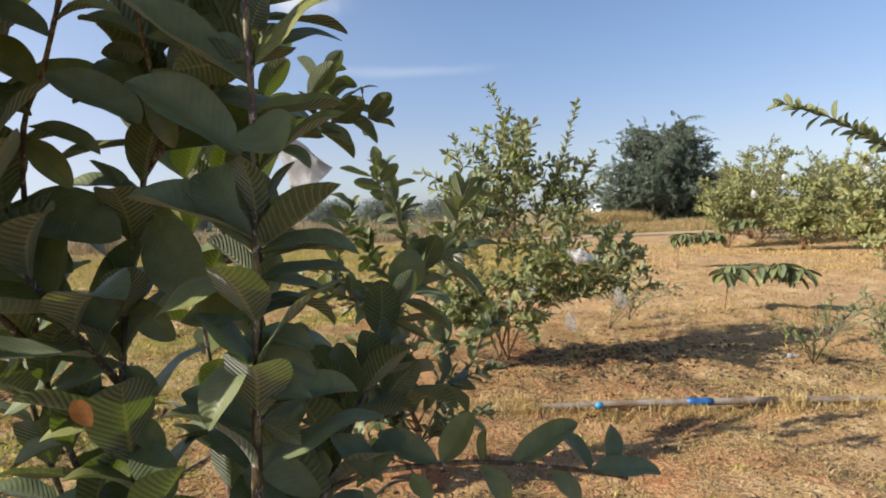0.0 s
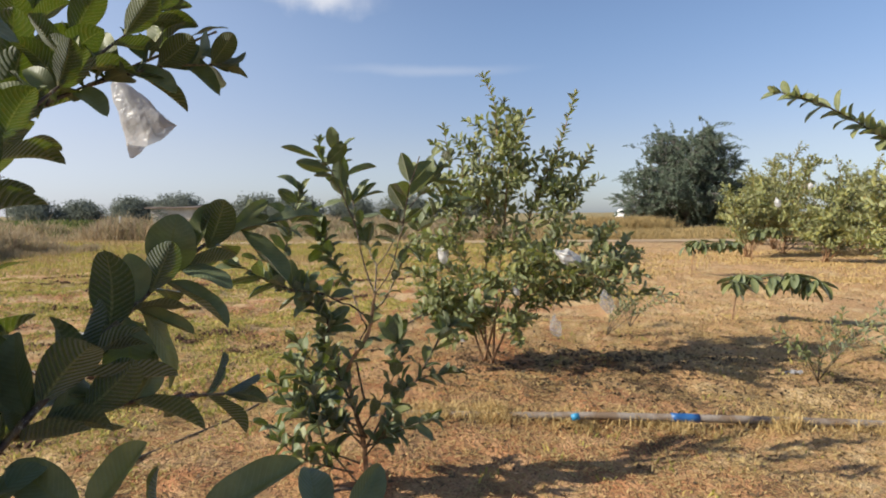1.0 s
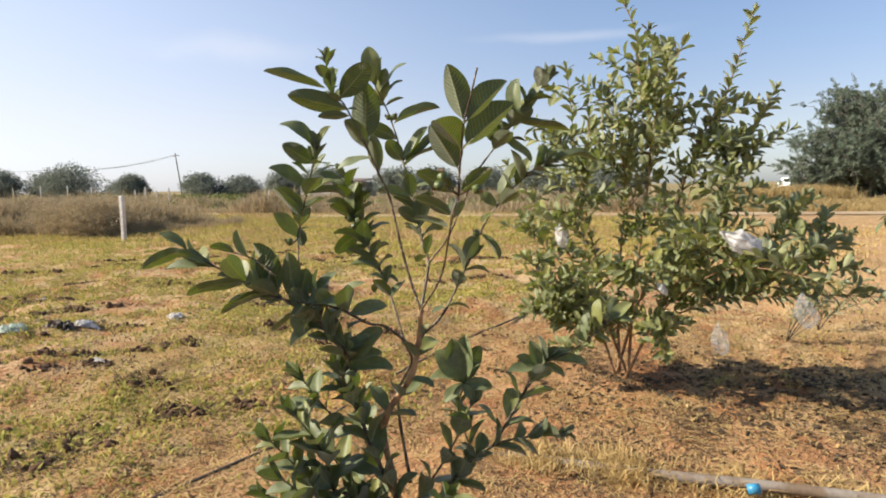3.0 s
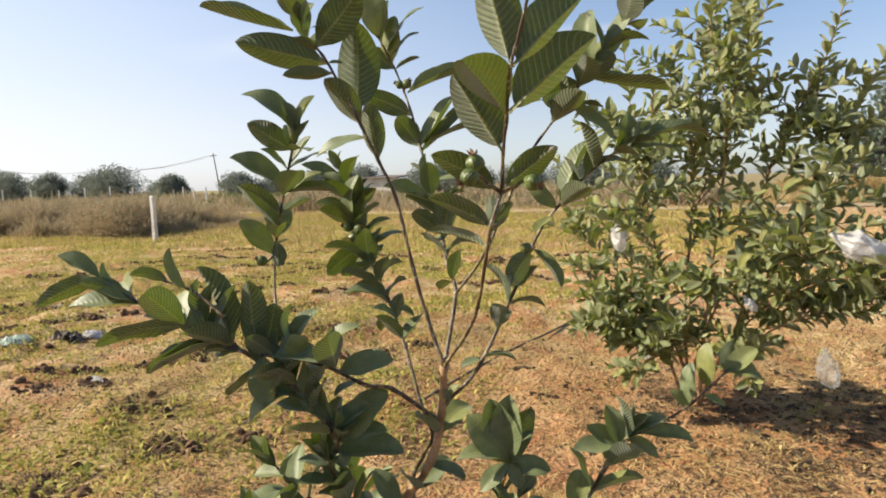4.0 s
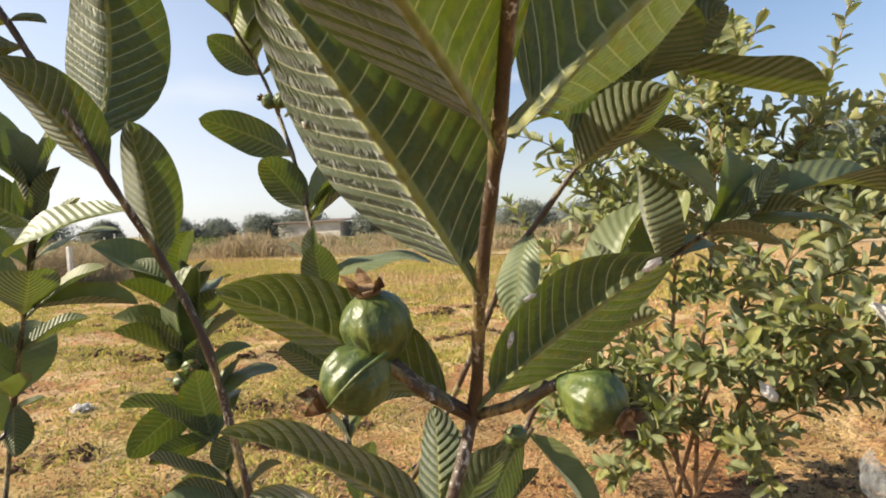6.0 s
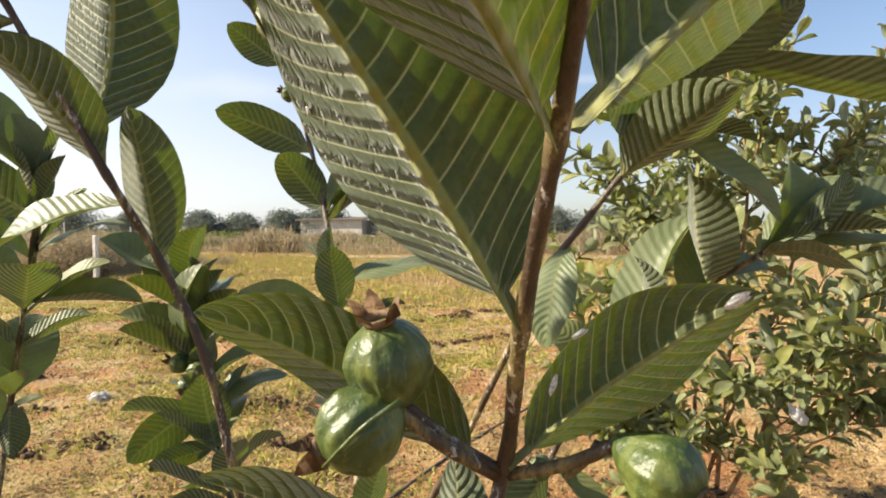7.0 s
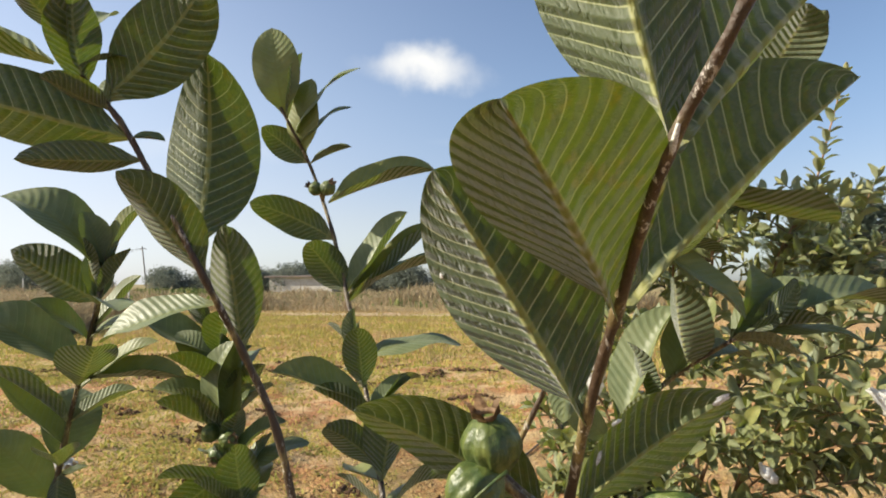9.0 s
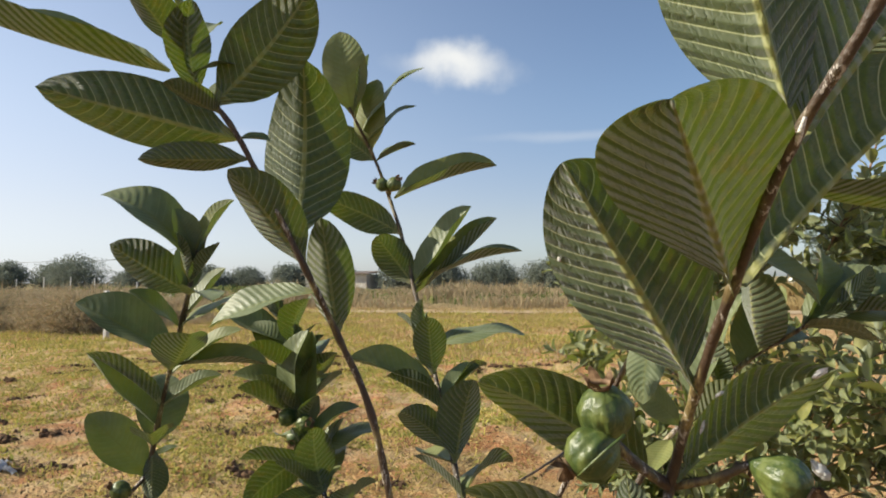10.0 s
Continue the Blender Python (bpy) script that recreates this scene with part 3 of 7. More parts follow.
def blades(name, label, category, material, places, high, wide, count, seed, spread=0.06, lean=0.6, flat=1.0):
    """Tufts of thin blades at the given places, as one mesh."""
    g = np.random.default_rng(seed)
    n = len(places)
    feet = np.repeat(np.asarray(places), count, 0)
    m = n * count
    size = np.repeat(g.uniform(0.5, 1.3, n), count) * g.uniform(0.5, 1.1, m)
    if np.ndim(high):
        size = size * np.repeat(high, count)
    else:
        size = size * high
    turn = g.uniform(0, 6.283, m)
    off = g.normal(0, spread, (m, 2))
    fx, fy = feet[:, 0] + off[:, 0], feet[:, 1] + off[:, 1]
    fz = ground_height(fx, fy) - 0.01
    tilt = g.uniform(0.1, lean, m)
    dx, dy = np.cos(turn), np.sin(turn)
    face = g.uniform(0, 6.283, m)
    half = wide * g.uniform(0.6, 1.3, m) * (size / np.mean(size)) ** 0.5
    sx, sy = np.cos(face) * half, np.sin(face) * half
    mid = 0.55
    p1 = np.stack([fx - sx * 0.7, fy - sy * 0.7, fz], 1)
    p2 = np.stack([fx + sx * 0.7, fy + sy * 0.7, fz], 1)
    mx, my, mz = fx + dx * size * tilt * 0.35, fy + dy * size * tilt * 0.35, fz + size * mid * flat + 0.01 * (1 - flat)
    p3 = np.stack([mx + sx, my + sy, mz], 1)
    p4 = np.stack([mx - sx, my - sy, mz], 1)
    p5 = np.stack([fx + dx * size * tilt, fy + dy * size * tilt, fz + size * (1 - 0.35 * tilt) * flat + 0.008 * (1 - flat)], 1)
    verts = np.stack([p1, p2, p3, p4, p5], 1).reshape(-1, 3)
    at = np.arange(m) * 5
    faces = [f for q in (np.stack([at, at + 1, at + 2, at + 3], 1).tolist(), np.stack([at + 3, at + 2, at + 4], 1).tolist()) for f in q]
    ob = put(name, mesh_from(name, verts, faces, [material], False))
    return tagged(ob, label, category, kind="stuff")


def scattered(n, x0, x1, y0, y1, seed, often=0.5, share=0.5, clear=()):
    """Random places on the ground, in patches, kept off the given circles."""
    g = np.random.default_rng(seed)
    x, y = g.uniform(x0, x1, n), g.uniform(y0, y1, n)
    patch = np.sin(often * 5 * x + 1.7 * np.sin(often * 4 * y + seed)) + np.sin(often * 4.3 * y + 1.9 * np.sin(often * 3.7 * x)) + g.normal(0, 0.7, n)
    keep = patch > np.quantile(patch, 1 - share)
    for cx, cy, r in clear:
        keep &= np.hypot(x - cx, y - cy) > r
    return np.stack([x, y], 1)[keep]


BARE = ((FOOT_P1[0], FOOT_P1[1], 0.28), (FOOT_P2[0], FOOT_P2[1], 0.45), (0.2, 3.0, 0.25), (FOOT_P0[0], FOOT_P0[1], 0.3))
blades("dry_grass", "short straw coloured dry grass lying on bare soil", "dry grass", STRAW, scattered(20000, -4.5, 6.0, 0.4, 9.0, 3, 0.5, 0.6, BARE), 0.045, 0.0022, 9, 4, 0.06, 2.3, 0.5)
blades("dry_grass", "sparse yellow dry grass across the orchard floor", "dry grass", STRAW, scattered(11000, -12, 16, 8.0, 25.0, 5, 0.12, 0.38), 0.06, 0.004, 14, 6, 0.22, 1.9)
blades("dry_grass", "tufts of standing yellow grass on the orchard floor", "dry grass", STRAW, scattered(700, -6, 6, 2.0, 11.0, 33, 0.6, 0.25, BARE), 0.085, 0.0024, 26, 34, 0.07, 1.9, 0.6)
blades("dead_weeds", "brown dead weed litter scattered on the soil", "weeds", DEAD, scattered(9000, -7, 6.5, 0.4, 11.0, 35, 0.7, 0.5), 0.035, 0.004, 6, 36, 0.06, 1.8)
blades("low_weeds", "low yellowing green weeds on the open field", "weeds", WEED, scattered(13000, -10, -0.6, 2.2, 12.0, 8, 0.4, 0.45, BARE), 0.05, 0.008, 9, 9, 0.06, 1.3)
blades("low_weeds", "patchy green weeds further across the field", "weeds", WEED, scattered(13000, -28, 3, 10.0, 28.0, 10, 0.15, 0.5), 0.07, 0.010, 11, 11, 0.28, 1.3)
blades("low_weeds", "thin green weeds among straw between the trees", "weeds", WEED, scattered(520, 0.5, 6, 2.6, 9.0, 12, 0.4, 0.5, BARE), 0.055, 0.004, 7, 13, 0.05, 1.2)
blades("dry_straw", "loose dry straw stalks lying on the soil", "dry straw", STRAW, scattered(9000, -3.0, 4.5, 1.2, 8.0, 41, 0.7, 0.6), 0.085, 0.0021, 6, 42, 0.08, 2.4, 0.16)
blades("dry_straw", "dark rotting stalks lying between the straw", "dry straw", DEAD, scattered(13000, -3.0, 4.5, 1.2, 8.0, 43, 0.9, 0.34), 0.07, 0.0026, 6, 44, 0.07, 2.4, 0.2)
blades("dry_straw", "pale straw mulch lying in small heaps", "dry straw", STRAW, scattered(16000, -3.5, 4.5, 1.6, 8.5, 45, 3.1, 0.5, BARE), 0.075, 0.0030, 9, 46, 0.05, 2.4, 0.30)
blades("dead_weeds", "dark leaf mould and dead stalks in small heaps", "weeds", DEAD, scattered(12000, -4.0, 4.5, 1.6, 8.5, 47, 2.7, 0.22), 0.06, 0.0032, 7, 48, 0.05, 2.2, 0.30)
blades("low_weeds", "yellow green weed cover over the left field", "weeds", WEED, scattered(16000, -11, -0.9, 3.4, 13.0, 49, 1.3, 0.3, BARE), 0.06, 0.006, 9, 50, 0.06, 1.6, 0.7)
blades("tall_dry_grass", "orange tawny grass mound beside the thorn tree", "dry grass", TAWNY, scattered(1500, 6.5, 11.5, 41.0, 46.0, 18, 0.3, 0.9), 1.0, 0.013, 26, 19, 0.4, 0.9)
blades("tall_dry_grass", "tall tawny dry grass along the track", "dry grass", TAWNY, scattered(9000, 2.0, 30.0, 31.0, 44.0, 14, 0.2, 0.75), 0.42, 0.010, 18, 15, 0.35, 1.2)
blades("field_grass", "yellow green meadow grass at the back of the field", "grass", WEED, scattered(8000, -30, 3.0, 13.0, 29.0, 22, 0.3, 0.7), 0.13, 0.008, 14, 23, 0.22, 1.2)
blades("dry_grass", "tawny grass thinly standing at the back of the field", "dry grass", TAWNY, scattered(5000, -32, 4.0, 13.5, 31.0, 52, 0.25, 0.6), 0.20, 0.006, 14, 53, 0.22, 1.1)
blades("tall_dry_grass", "tawny dry grass strip behind the orchard", "dry grass", STRAW, scattered(7000, 0.0, 16.0, 12.0, 22.0, 24, 0.2, 0.6), 0.08, 0.010, 6, 25, 0.15, 0.8)
SCRUB = scattered(9000, -75, 2.0, 31.0, 62.0, 16, 0.1, 0.65)
ROUGH = np.clip(0.55 + 0.4 * np.sin(0.35 * SCRUB[:, 0] + 2 * np.sin(0.23 * SCRUB[:, 1])) + 0.35 * np.sin(0.93 * SCRUB[:, 0] + 0.6 * SCRUB[:, 1]), 0.12, 1.4)
blades("dry_scrub", "low brown dry scrub beyond the field", "scrub", BRUSH, SCRUB, 1.15 * ROUGH, 0.018, 24, 17, 0.5, 1.6)
blades("green_scrub", "grey green scrub patches beyond the field", "scrub", SHRUB_FAR, scattered(1100, -85, 2.0, 36.0, 70.0, 26, 0.12, 0.5), 0.6, 0.05, 12, 27, 0.6, 0.9)
blades("green_crop", "pale green crop strip in front of the far trees", "crop", SHRUB_FAR, scattered(700, -75, -50, 66.0, 80.0, 20, 0.1, 0.9), 0.9, 0.10, 8, 21, 0.6, 0.8)

# the track across the far side of the field
bm = bmesh.new()
rows_ = []
for k in range(38):
    x = -14 + 3.0 * k
    y = 29.0 + 0.02 * x + 0.5 * math.sin(x * 0.13)
    rows_.append([bm.verts.new((x, y + d, 0.012 + z)) for d, z in ((-1.1, 0.0), (-0.5, 0.03), (0.0, 0.015), (0.5, 0.03), (1.1, 0.0))])
for a, b in zip(rows_, rows_[1:]):
    for k in range(4):
        bm.faces.new((a[k], b[k], b[k + 1], a[k + 1]))
tagged(part("road", bm, ROAD), "pale grey dirt track across the field", "road", kind="structure")

# ---- distance ----


def bushy_tree(name, at, high, wide, label, material, seed, sprigs, leaf_size, trunk=0.3, group="", spiky=0.0, low=0.12, slim=0.26):
    """A tree: tapered trunk, limbs, and a crown of many small leaves in uneven clumps."""
    dice = random.Random(seed)
    g = np.random.default_rng(seed)
    owner = thing(name, (at[0], at[1], 0.0), label, "tree", group)
    foot = Vector((at[0], at[1], -0.1))
    crown = []
    lines = [([foot, foot + Vector((0.02 * wide, 0, high * 0.3)), foot + Vector((0, 0, high * 0.6))], trunk)]
    limbs = 14
    for k in range(limbs):
        turn = k * 2.4 + dice.uniform(-0.3, 0.3)
        rise = low + (0.92 - low) * ((k + 0.5) / limbs) ** 0.8
        out_by = wide * 0.5 * math.sin(math.pi * min(1.0, 0.25 + 0.72 * rise)) * dice.uniform(0.65, 1.0)
        end = foot + Vector((math.cos(turn) * out_by, math.sin(turn) * out_by, high * rise))
        begin = foot + Vector((0, 0, high * (0.12 + 0.4 * rise)))
        lines.append((arc(begin, end, dice, 0.1, 4), trunk * 0.35))
        crown.append((end, wide * dice.uniform(0.13, 0.2)))
        crown.append((Vector(begin).lerp(end, 0.55), wide * dice.uniform(0.14, 0.22)))
    crown.append((foot + Vector((0, 0, high * 0.86)), wide * 0.2))
    for k, (line, thick) in enumerate(lines):
        full = smooth_line(line, 3)
        verts, faces = tube_arrays(full, [thick * (1 - 0.75 * i / len(full)) for i in range(len(full))], 7)
        put("trunk" if k == 0 else "limb", mesh_from("limb", verts, faces, [POLE]), owner)
    places = []
    for centre, radius in crown:
        n = int(sprigs * (radius / (0.17 * wide)) ** 2)
        way_ = g.normal(0, 1, (n, 3))
        way_ /= np.linalg.norm(way_, axis=1)[:, None]
        way_[:, 2] *= 0.8
        places.append(np.array(centre) + way_ * radius * g.uniform(0.55, 1.12, (n, 1)) ** 0.7)
    places = np.concatenate(places)
    places = places[places[:, 2] > 0.06]
    top = places[:, 2] > high * 0.72
    places[top, 2] += g.exponential(spiky + 1e-6, top.sum())
    m = len(places)
    each = 4
    feet = np.repeat(places, each, 0) + g.normal(0, leaf_size * 0.7, (m * each, 3))
    along = g.normal(0, 1, (m * each, 3))
    along[:, 2] = along[:, 2] * 0.6 + 0.25
    along /= np.linalg.norm(along, axis=1)[:, None]
    side = np.cross(along, g.normal(0, 1, (m * each, 3)))
    side /= np.linalg.norm(side, axis=1)[:, None] + 1e-9
    long = leaf_size * g.uniform(0.6, 1.4, (m * each, 1))
    verts = np.stack([feet, feet + along * long * 0.5 + side * long * slim, feet + along * long, feet + along * long * 0.5 - side * long * slim], 1).reshape(-1, 3)
    faces = np.arange(m * each * 4).reshape(-1, 4)
    put("crown", mesh_from("crown", verts, faces, [material], False), owner)
    return owner



def thorn_tree(at, high, wide, seed):
    """A wide thorn tree branching from the ground: limbs, and drooping sprays set with fine leaves."""
    dice = random.Random(seed)
    g = np.random.default_rng(seed)
    owner = thing("acacia_tree", (at[0], at[1], 0.0), "large grey green feathery thorn tree beyond the track", "tree")
    foot = Vector((at[0], at[1], -0.1))
    sprays = []
    limbs = [[foot, foot + Vector((0.1, 0, high * 0.3)), foot + Vector((-0.1, 0, high * 0.62))]]
    for k in range(64):
        turn, rise = k * 2.4 + dice.uniform(-0.3, 0.3), 0.02 + 0.84 * dice.random() ** 1.25
        out_by = wide * 0.5 * math.sin(math.pi * min(1.0, 0.36 + 0.60 * rise)) * dice.uniform(0.62, 1.0)
        end = foot + Vector((math.cos(turn) * out_by, math.sin(turn) * out_by, high * rise + 0.3))
        line = arc(foot + Vector((0, 0, high * (0.06 + 0.42 * rise))), end, dice, 0.12, 5)
        limbs.append(line)
        for j in range(46):
            q = Vector(line[1]).lerp(end, dice.uniform(-0.1, 1.05)) + Vector((dice.gauss(0, 0.45), dice.gauss(0, 0.45), dice.gauss(-0.15, 0.2)))
            q.z = max(q.z, 0.2)
            way_ = Vector((q.x - foot.x, q.y - foot.y, 0)).normalized() * dice.uniform(0.2, 1.0) + Vector((dice.gauss(0, 0.45), dice.gauss(0, 0.45), dice.gauss(0.4, 0.5)))
            sprays.append((q, way_.normalized(), wide * dice.uniform(0.05, 0.135)))
    for k, line in enumerate(limbs):
        full = smooth_line(line, 3)
        thick = 0.26 if k == 0 else 0.08
        verts, faces = tube_arrays(full, [thick * (1 - 0.75 * i / len(full)) for i in range(len(full))], 6)
        put("trunk" if k == 0 else "limb", mesh_from("limb", verts, faces, [POLE]), owner)
    each = 70
    feet = np.repeat(np.array([q for q, _, _ in sprays]), each, 0)
    ways = np.repeat(np.array([w_ for _, w_, _ in sprays]), each, 0)
    long = np.repeat(np.array([l for _, _, l in sprays]), each)[:, None]
    m = len(feet)
    f = g.uniform(0, 1, (m, 1))
    side = np.cross(ways, g.normal(0, 1, (m, 3)))
    side /= np.linalg.norm(side, axis=1)[:, None] + 1e-9
    base = feet + ways * long * f + np.array([0, 0, -0.25]) * long * f * f
    leaf_way = side * 0.75 + ways * 0.65
    size = 0.24 * (1.15 - 0.75 * f) * g.uniform(0.6, 1.3, (m, 1))
    flat = np.cross(leaf_way, g.normal(0, 1, (m, 3)))
    flat /= np.linalg.norm(flat, axis=1)[:, None] + 1e-9
    verts = np.stack([base, base + leaf_way * size * 0.5 + flat * size * 0.14, base + leaf_way * size, base + leaf_way * size * 0.5 - flat * size * 0.14], 1).reshape(-1, 3)
    verts[:, 2] = np.maximum(verts[:, 2], 0.03)
    put("crown", mesh_from("crown", verts, np.arange(m * 4).reshape(-1, 4), [ACACIA], False), owner)
    twigs = []
    for q, way_, long in sprays:
        one = way_.orthogonal().normalized() * 0.02
        two = way_.cross(one)
        back = q - way_ * 0.5
        twigs += [back + one, back - one * 0.5 + two * 0.87, back - one * 0.5 - two * 0.87, q + way_ * long + Vector((0, 0, -0.25 * long))]
    corners = [(k + a, k + b, k + 3) for k in range(0, len(twigs), 4) for a, b in ((0, 1), (1, 2), (2, 0))]
    put("brushwood", mesh_from("brushwood", twigs, corners, [POLE]), owner, "", "stuff")


thorn_tree((15.3, 50.0), 8.6, 10.8, 31)

FAR_TREES = ((-101, 92, 6.6, 12.5), (-84.5, 90, 4.6, 5.6), (-88.5, 93, 3.6, 6.5), (-71.5, 92, 4.2, 7.5), (-66, 96, 3.7, 7.5), (-118, 92, 6.0, 8.0),
             (-111, 96, 5.2, 8.0), (-55.5, 92, 3.9, 7.5), (-49, 94, 4.6, 9.0), (-60, 104, 3.4, 10), (-36, 94, 4.2, 9.0), (-29, 92, 4.0, 8.0), (-22, 98, 3.8, 9.0),
             (-13, 96, 3.9, 10.0), (-4, 104, 3.6, 10.0), (-135, 96, 6.5, 10.0), (-150, 104, 7.0, 13.0))
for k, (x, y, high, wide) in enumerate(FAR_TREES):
    bushy_tree("far_tree", (x, y), high * 0.9, wide, "round green tree on the far field edge, colour paled for haze", HAZED_LEAF, 50 + k, 110, 0.29, 0.18, "far tree line", low=0.1)

dice = random.Random(15)
for k in range(11):
    x, y = -15.2 - 1.05 * k + dice.uniform(-0.4, 0.4), 17.2 + 0.4 * k + dice.uniform(-0.8, 0.8)
    bushy_tree("dry_bush", (x, y), dice.uniform(0.6, 0.95), dice.uniform(2.0, 3.2), "round brown dry bush at the field edge", BRUSH, 140 + k, 110, 0.13, 0.03, "dry bushes", spiky=0.05, low=0.05, slim=0.07)


BRUSH_AT = scattered(2600, -29.0, -14.0, 16.0, 23.0, 28, 0.5, 0.55)
BRUSH_HIGH = np.clip(0.75 + 0.35 * np.sin(1.1 * BRUSH_AT[:, 0] + 0.7 * BRUSH_AT[:, 1]) + 0.3 * np.sin(2.7 * BRUSH_AT[:, 0]), 0.2, 1.5)
BRUSH_HIGH *= np.clip((-13.4 - BRUSH_AT[:, 0] + 0.25 * (BRUSH_AT[:, 1] - 17)) / 1.5, 0.15, 1.0)
blades("dry_brush", "shaggy brown dry brush standing at the field edge", "brush", BRUSH, BRUSH_AT, BRUSH_HIGH, 0.008, 40, 29, 0.16, 0.9)


def fence_post(x, y, high):
    """A square whitewashed post with a bevelled top, slightly out of plumb."""
    owner = thing("fence_post", (x, y, 0.0), "white concrete fence post standing in the dry field", "fence post", "fence posts")
    bm = bmesh.new()
    bmesh.ops.create_cube(bm, size=1.0)
    bmesh.ops.scale(bm, vec=(0.11, 0.11, high + 0.1), verts=bm.verts)
    bmesh.ops.translate(bm, vec=(0, 0, high / 2 - 0.05), verts=bm.verts)
    bmesh.ops.bevel(bm, geom=bm.edges[:], offset=0.015, segments=1, affect="EDGES")
    bmesh.ops.rotate(bm, cent=(0, 0, 0), matrix=Matrix.Rotation(rng.uniform(-0.02, 0.02), 3, "Y"), verts=bm.verts)
    bmesh.ops.translate(bm, vec=(x, y, ground_height(x, y).item() - 0.02), verts=bm.verts)
    part("post", bm, CONCRETE, owner, smooth=False)


fence_post(-12.28, 14.85, 1.23)
for x, y, high in ((-84.6, 60, 2.3), (-79.2, 60, 2.1), (-74.0, 60, 2.0), (-69.5, 60, 2.2), (-65.2, 60, 2.2), (-61.5, 60, 2.0), (-39.6, 45, 1.7), (-39.0, 45.6, 1.4),
                   (-37.2, 45, 1.6), (-42.6, 47, 1.5), (-90.0, 60, 2.2), (-26.2, 43, 1.3)):
    fence_post(x, y, high)


def power_pole(x, y, high, lean):
    owner = thing("power_pole", (x, y, 0.0), "thin grey power pole with a cross arm", "power pole", "power poles")
    tube("pole", [(x, y, -0.1), (x + lean * 0.5, y, high * 0.5), (x + lean, y, high)], 0.14, 0.10, POLE, owner, "", 8, 2)
    tube("cross_arm", [(x + lean - 0.9, y, high - 0.5), (x + lean, y, high - 0.45), (x + lean + 0.9, y, high - 0.5)], 0.06, 0.06, POLE, owner, "", 6, 2)
    return Vector((x + lean, y, high - 0.45))


pole_tops = [power_pole(-112.0, 99, 6.4, 0.0), power_pole(-80.5, 98, 8.3, -1.2), power_pole(-150, 100, 8.5, 0.0)]
for a, b in ((2, 0), (0, 1)):
    for shift in (-0.8, 0.0, 0.8):
        p, q = pole_tops[a] + Vector((shift, 0, 0.1)), pole_tops[b] + Vector((shift, 0, 0.1))
        line = [p.lerp(q, k / 8) - Vector((0, 0, 1.0 * (1 - (k / 4 - 1) ** 2))) for k in range(9)]
        tagged(tube("power_line", line, 0.02, 0.02, POLE, None, "", 4, 1), "thin dark power line sagging between poles", "power line", "power lines")


def box(x0, x1, y0, y1, z0, z1):
    bm = bmesh.new()
    bmesh.ops.create_cube(bm, size=1.0)
    bmesh.ops.scale(bm, vec=(x1 - x0, y1 - y0, z1 - z0), verts=bm.verts)
    bmesh.ops.translate(bm, vec=((x0 + x1) / 2, (y0 + y1) / 2, (z0 + z1) / 2), verts=bm.verts)
    return bm


shed = thing("shed", (-46, 92, 0.0), "long low pale farm shed with a dark sloping roof", "shed")
part("wall", box(-51.0, -40.4, 90.0, 96.0, -0.2, 2.3), WALL, shed, smooth=False)
bm = bmesh.new()
ends = [[bm.verts.new(p) for p in ((x, 89.4, 2.3), (x, 96.6, 2.7), (x, 96.6, 2.9), (x, 89.4, 2.5))] for x in (-51.6, -39.8)]
bm.faces.new(ends[0][::-1])
bm.faces.new(ends[1])
for k in range(4):
    bm.faces.new((ends[0][k], ends[0][(k + 1) % 4], ends[1][(k + 1) % 4], ends[1][k]))
part("roof", bm, ROOF, shed, smooth=False)

van = thing("white_van", (19.0, 92.0, 0.0), "white vehicle parked far off beyond the grass", "van")
bm = box(17.8, 20.6, 91.1, 92.7, 0.35, 1.1)
bmesh.ops.bevel(bm, geom=bm.edges[:], offset=0.08, segments=2, affect="EDGES")
part("body", bm, CAR_WHITE, van)
bm = box(18.2, 20.5, 91.2, 92.6, 1.05, 1.7)
bmesh.ops.bevel(bm, geom=bm.edges[:], offset=0.1, segments=2, affect="EDGES")
part("cabin", bm, CAR_WHITE, van)
for x in (18.6, 19.35, 20.1):
    part("window", box(x - 0.3, x + 0.3, 91.15, 91.25, 1.2, 1.55), DARK_GLASS, van, smooth=False)
for x in (18.3, 20.1):
    for y in (91.2, 92.6):
        bm = bmesh.new()
        bmesh.ops.create_cone(bm, cap_ends=True, segments=16, radius1=0.33, radius2=0.33, depth=0.22, matrix=Matrix.Translation((x, y, 0.33)) @ Matrix.Rotation(radians(90), 4, "X"))
        part("wheel", bm, HOSE, van, smooth=False)

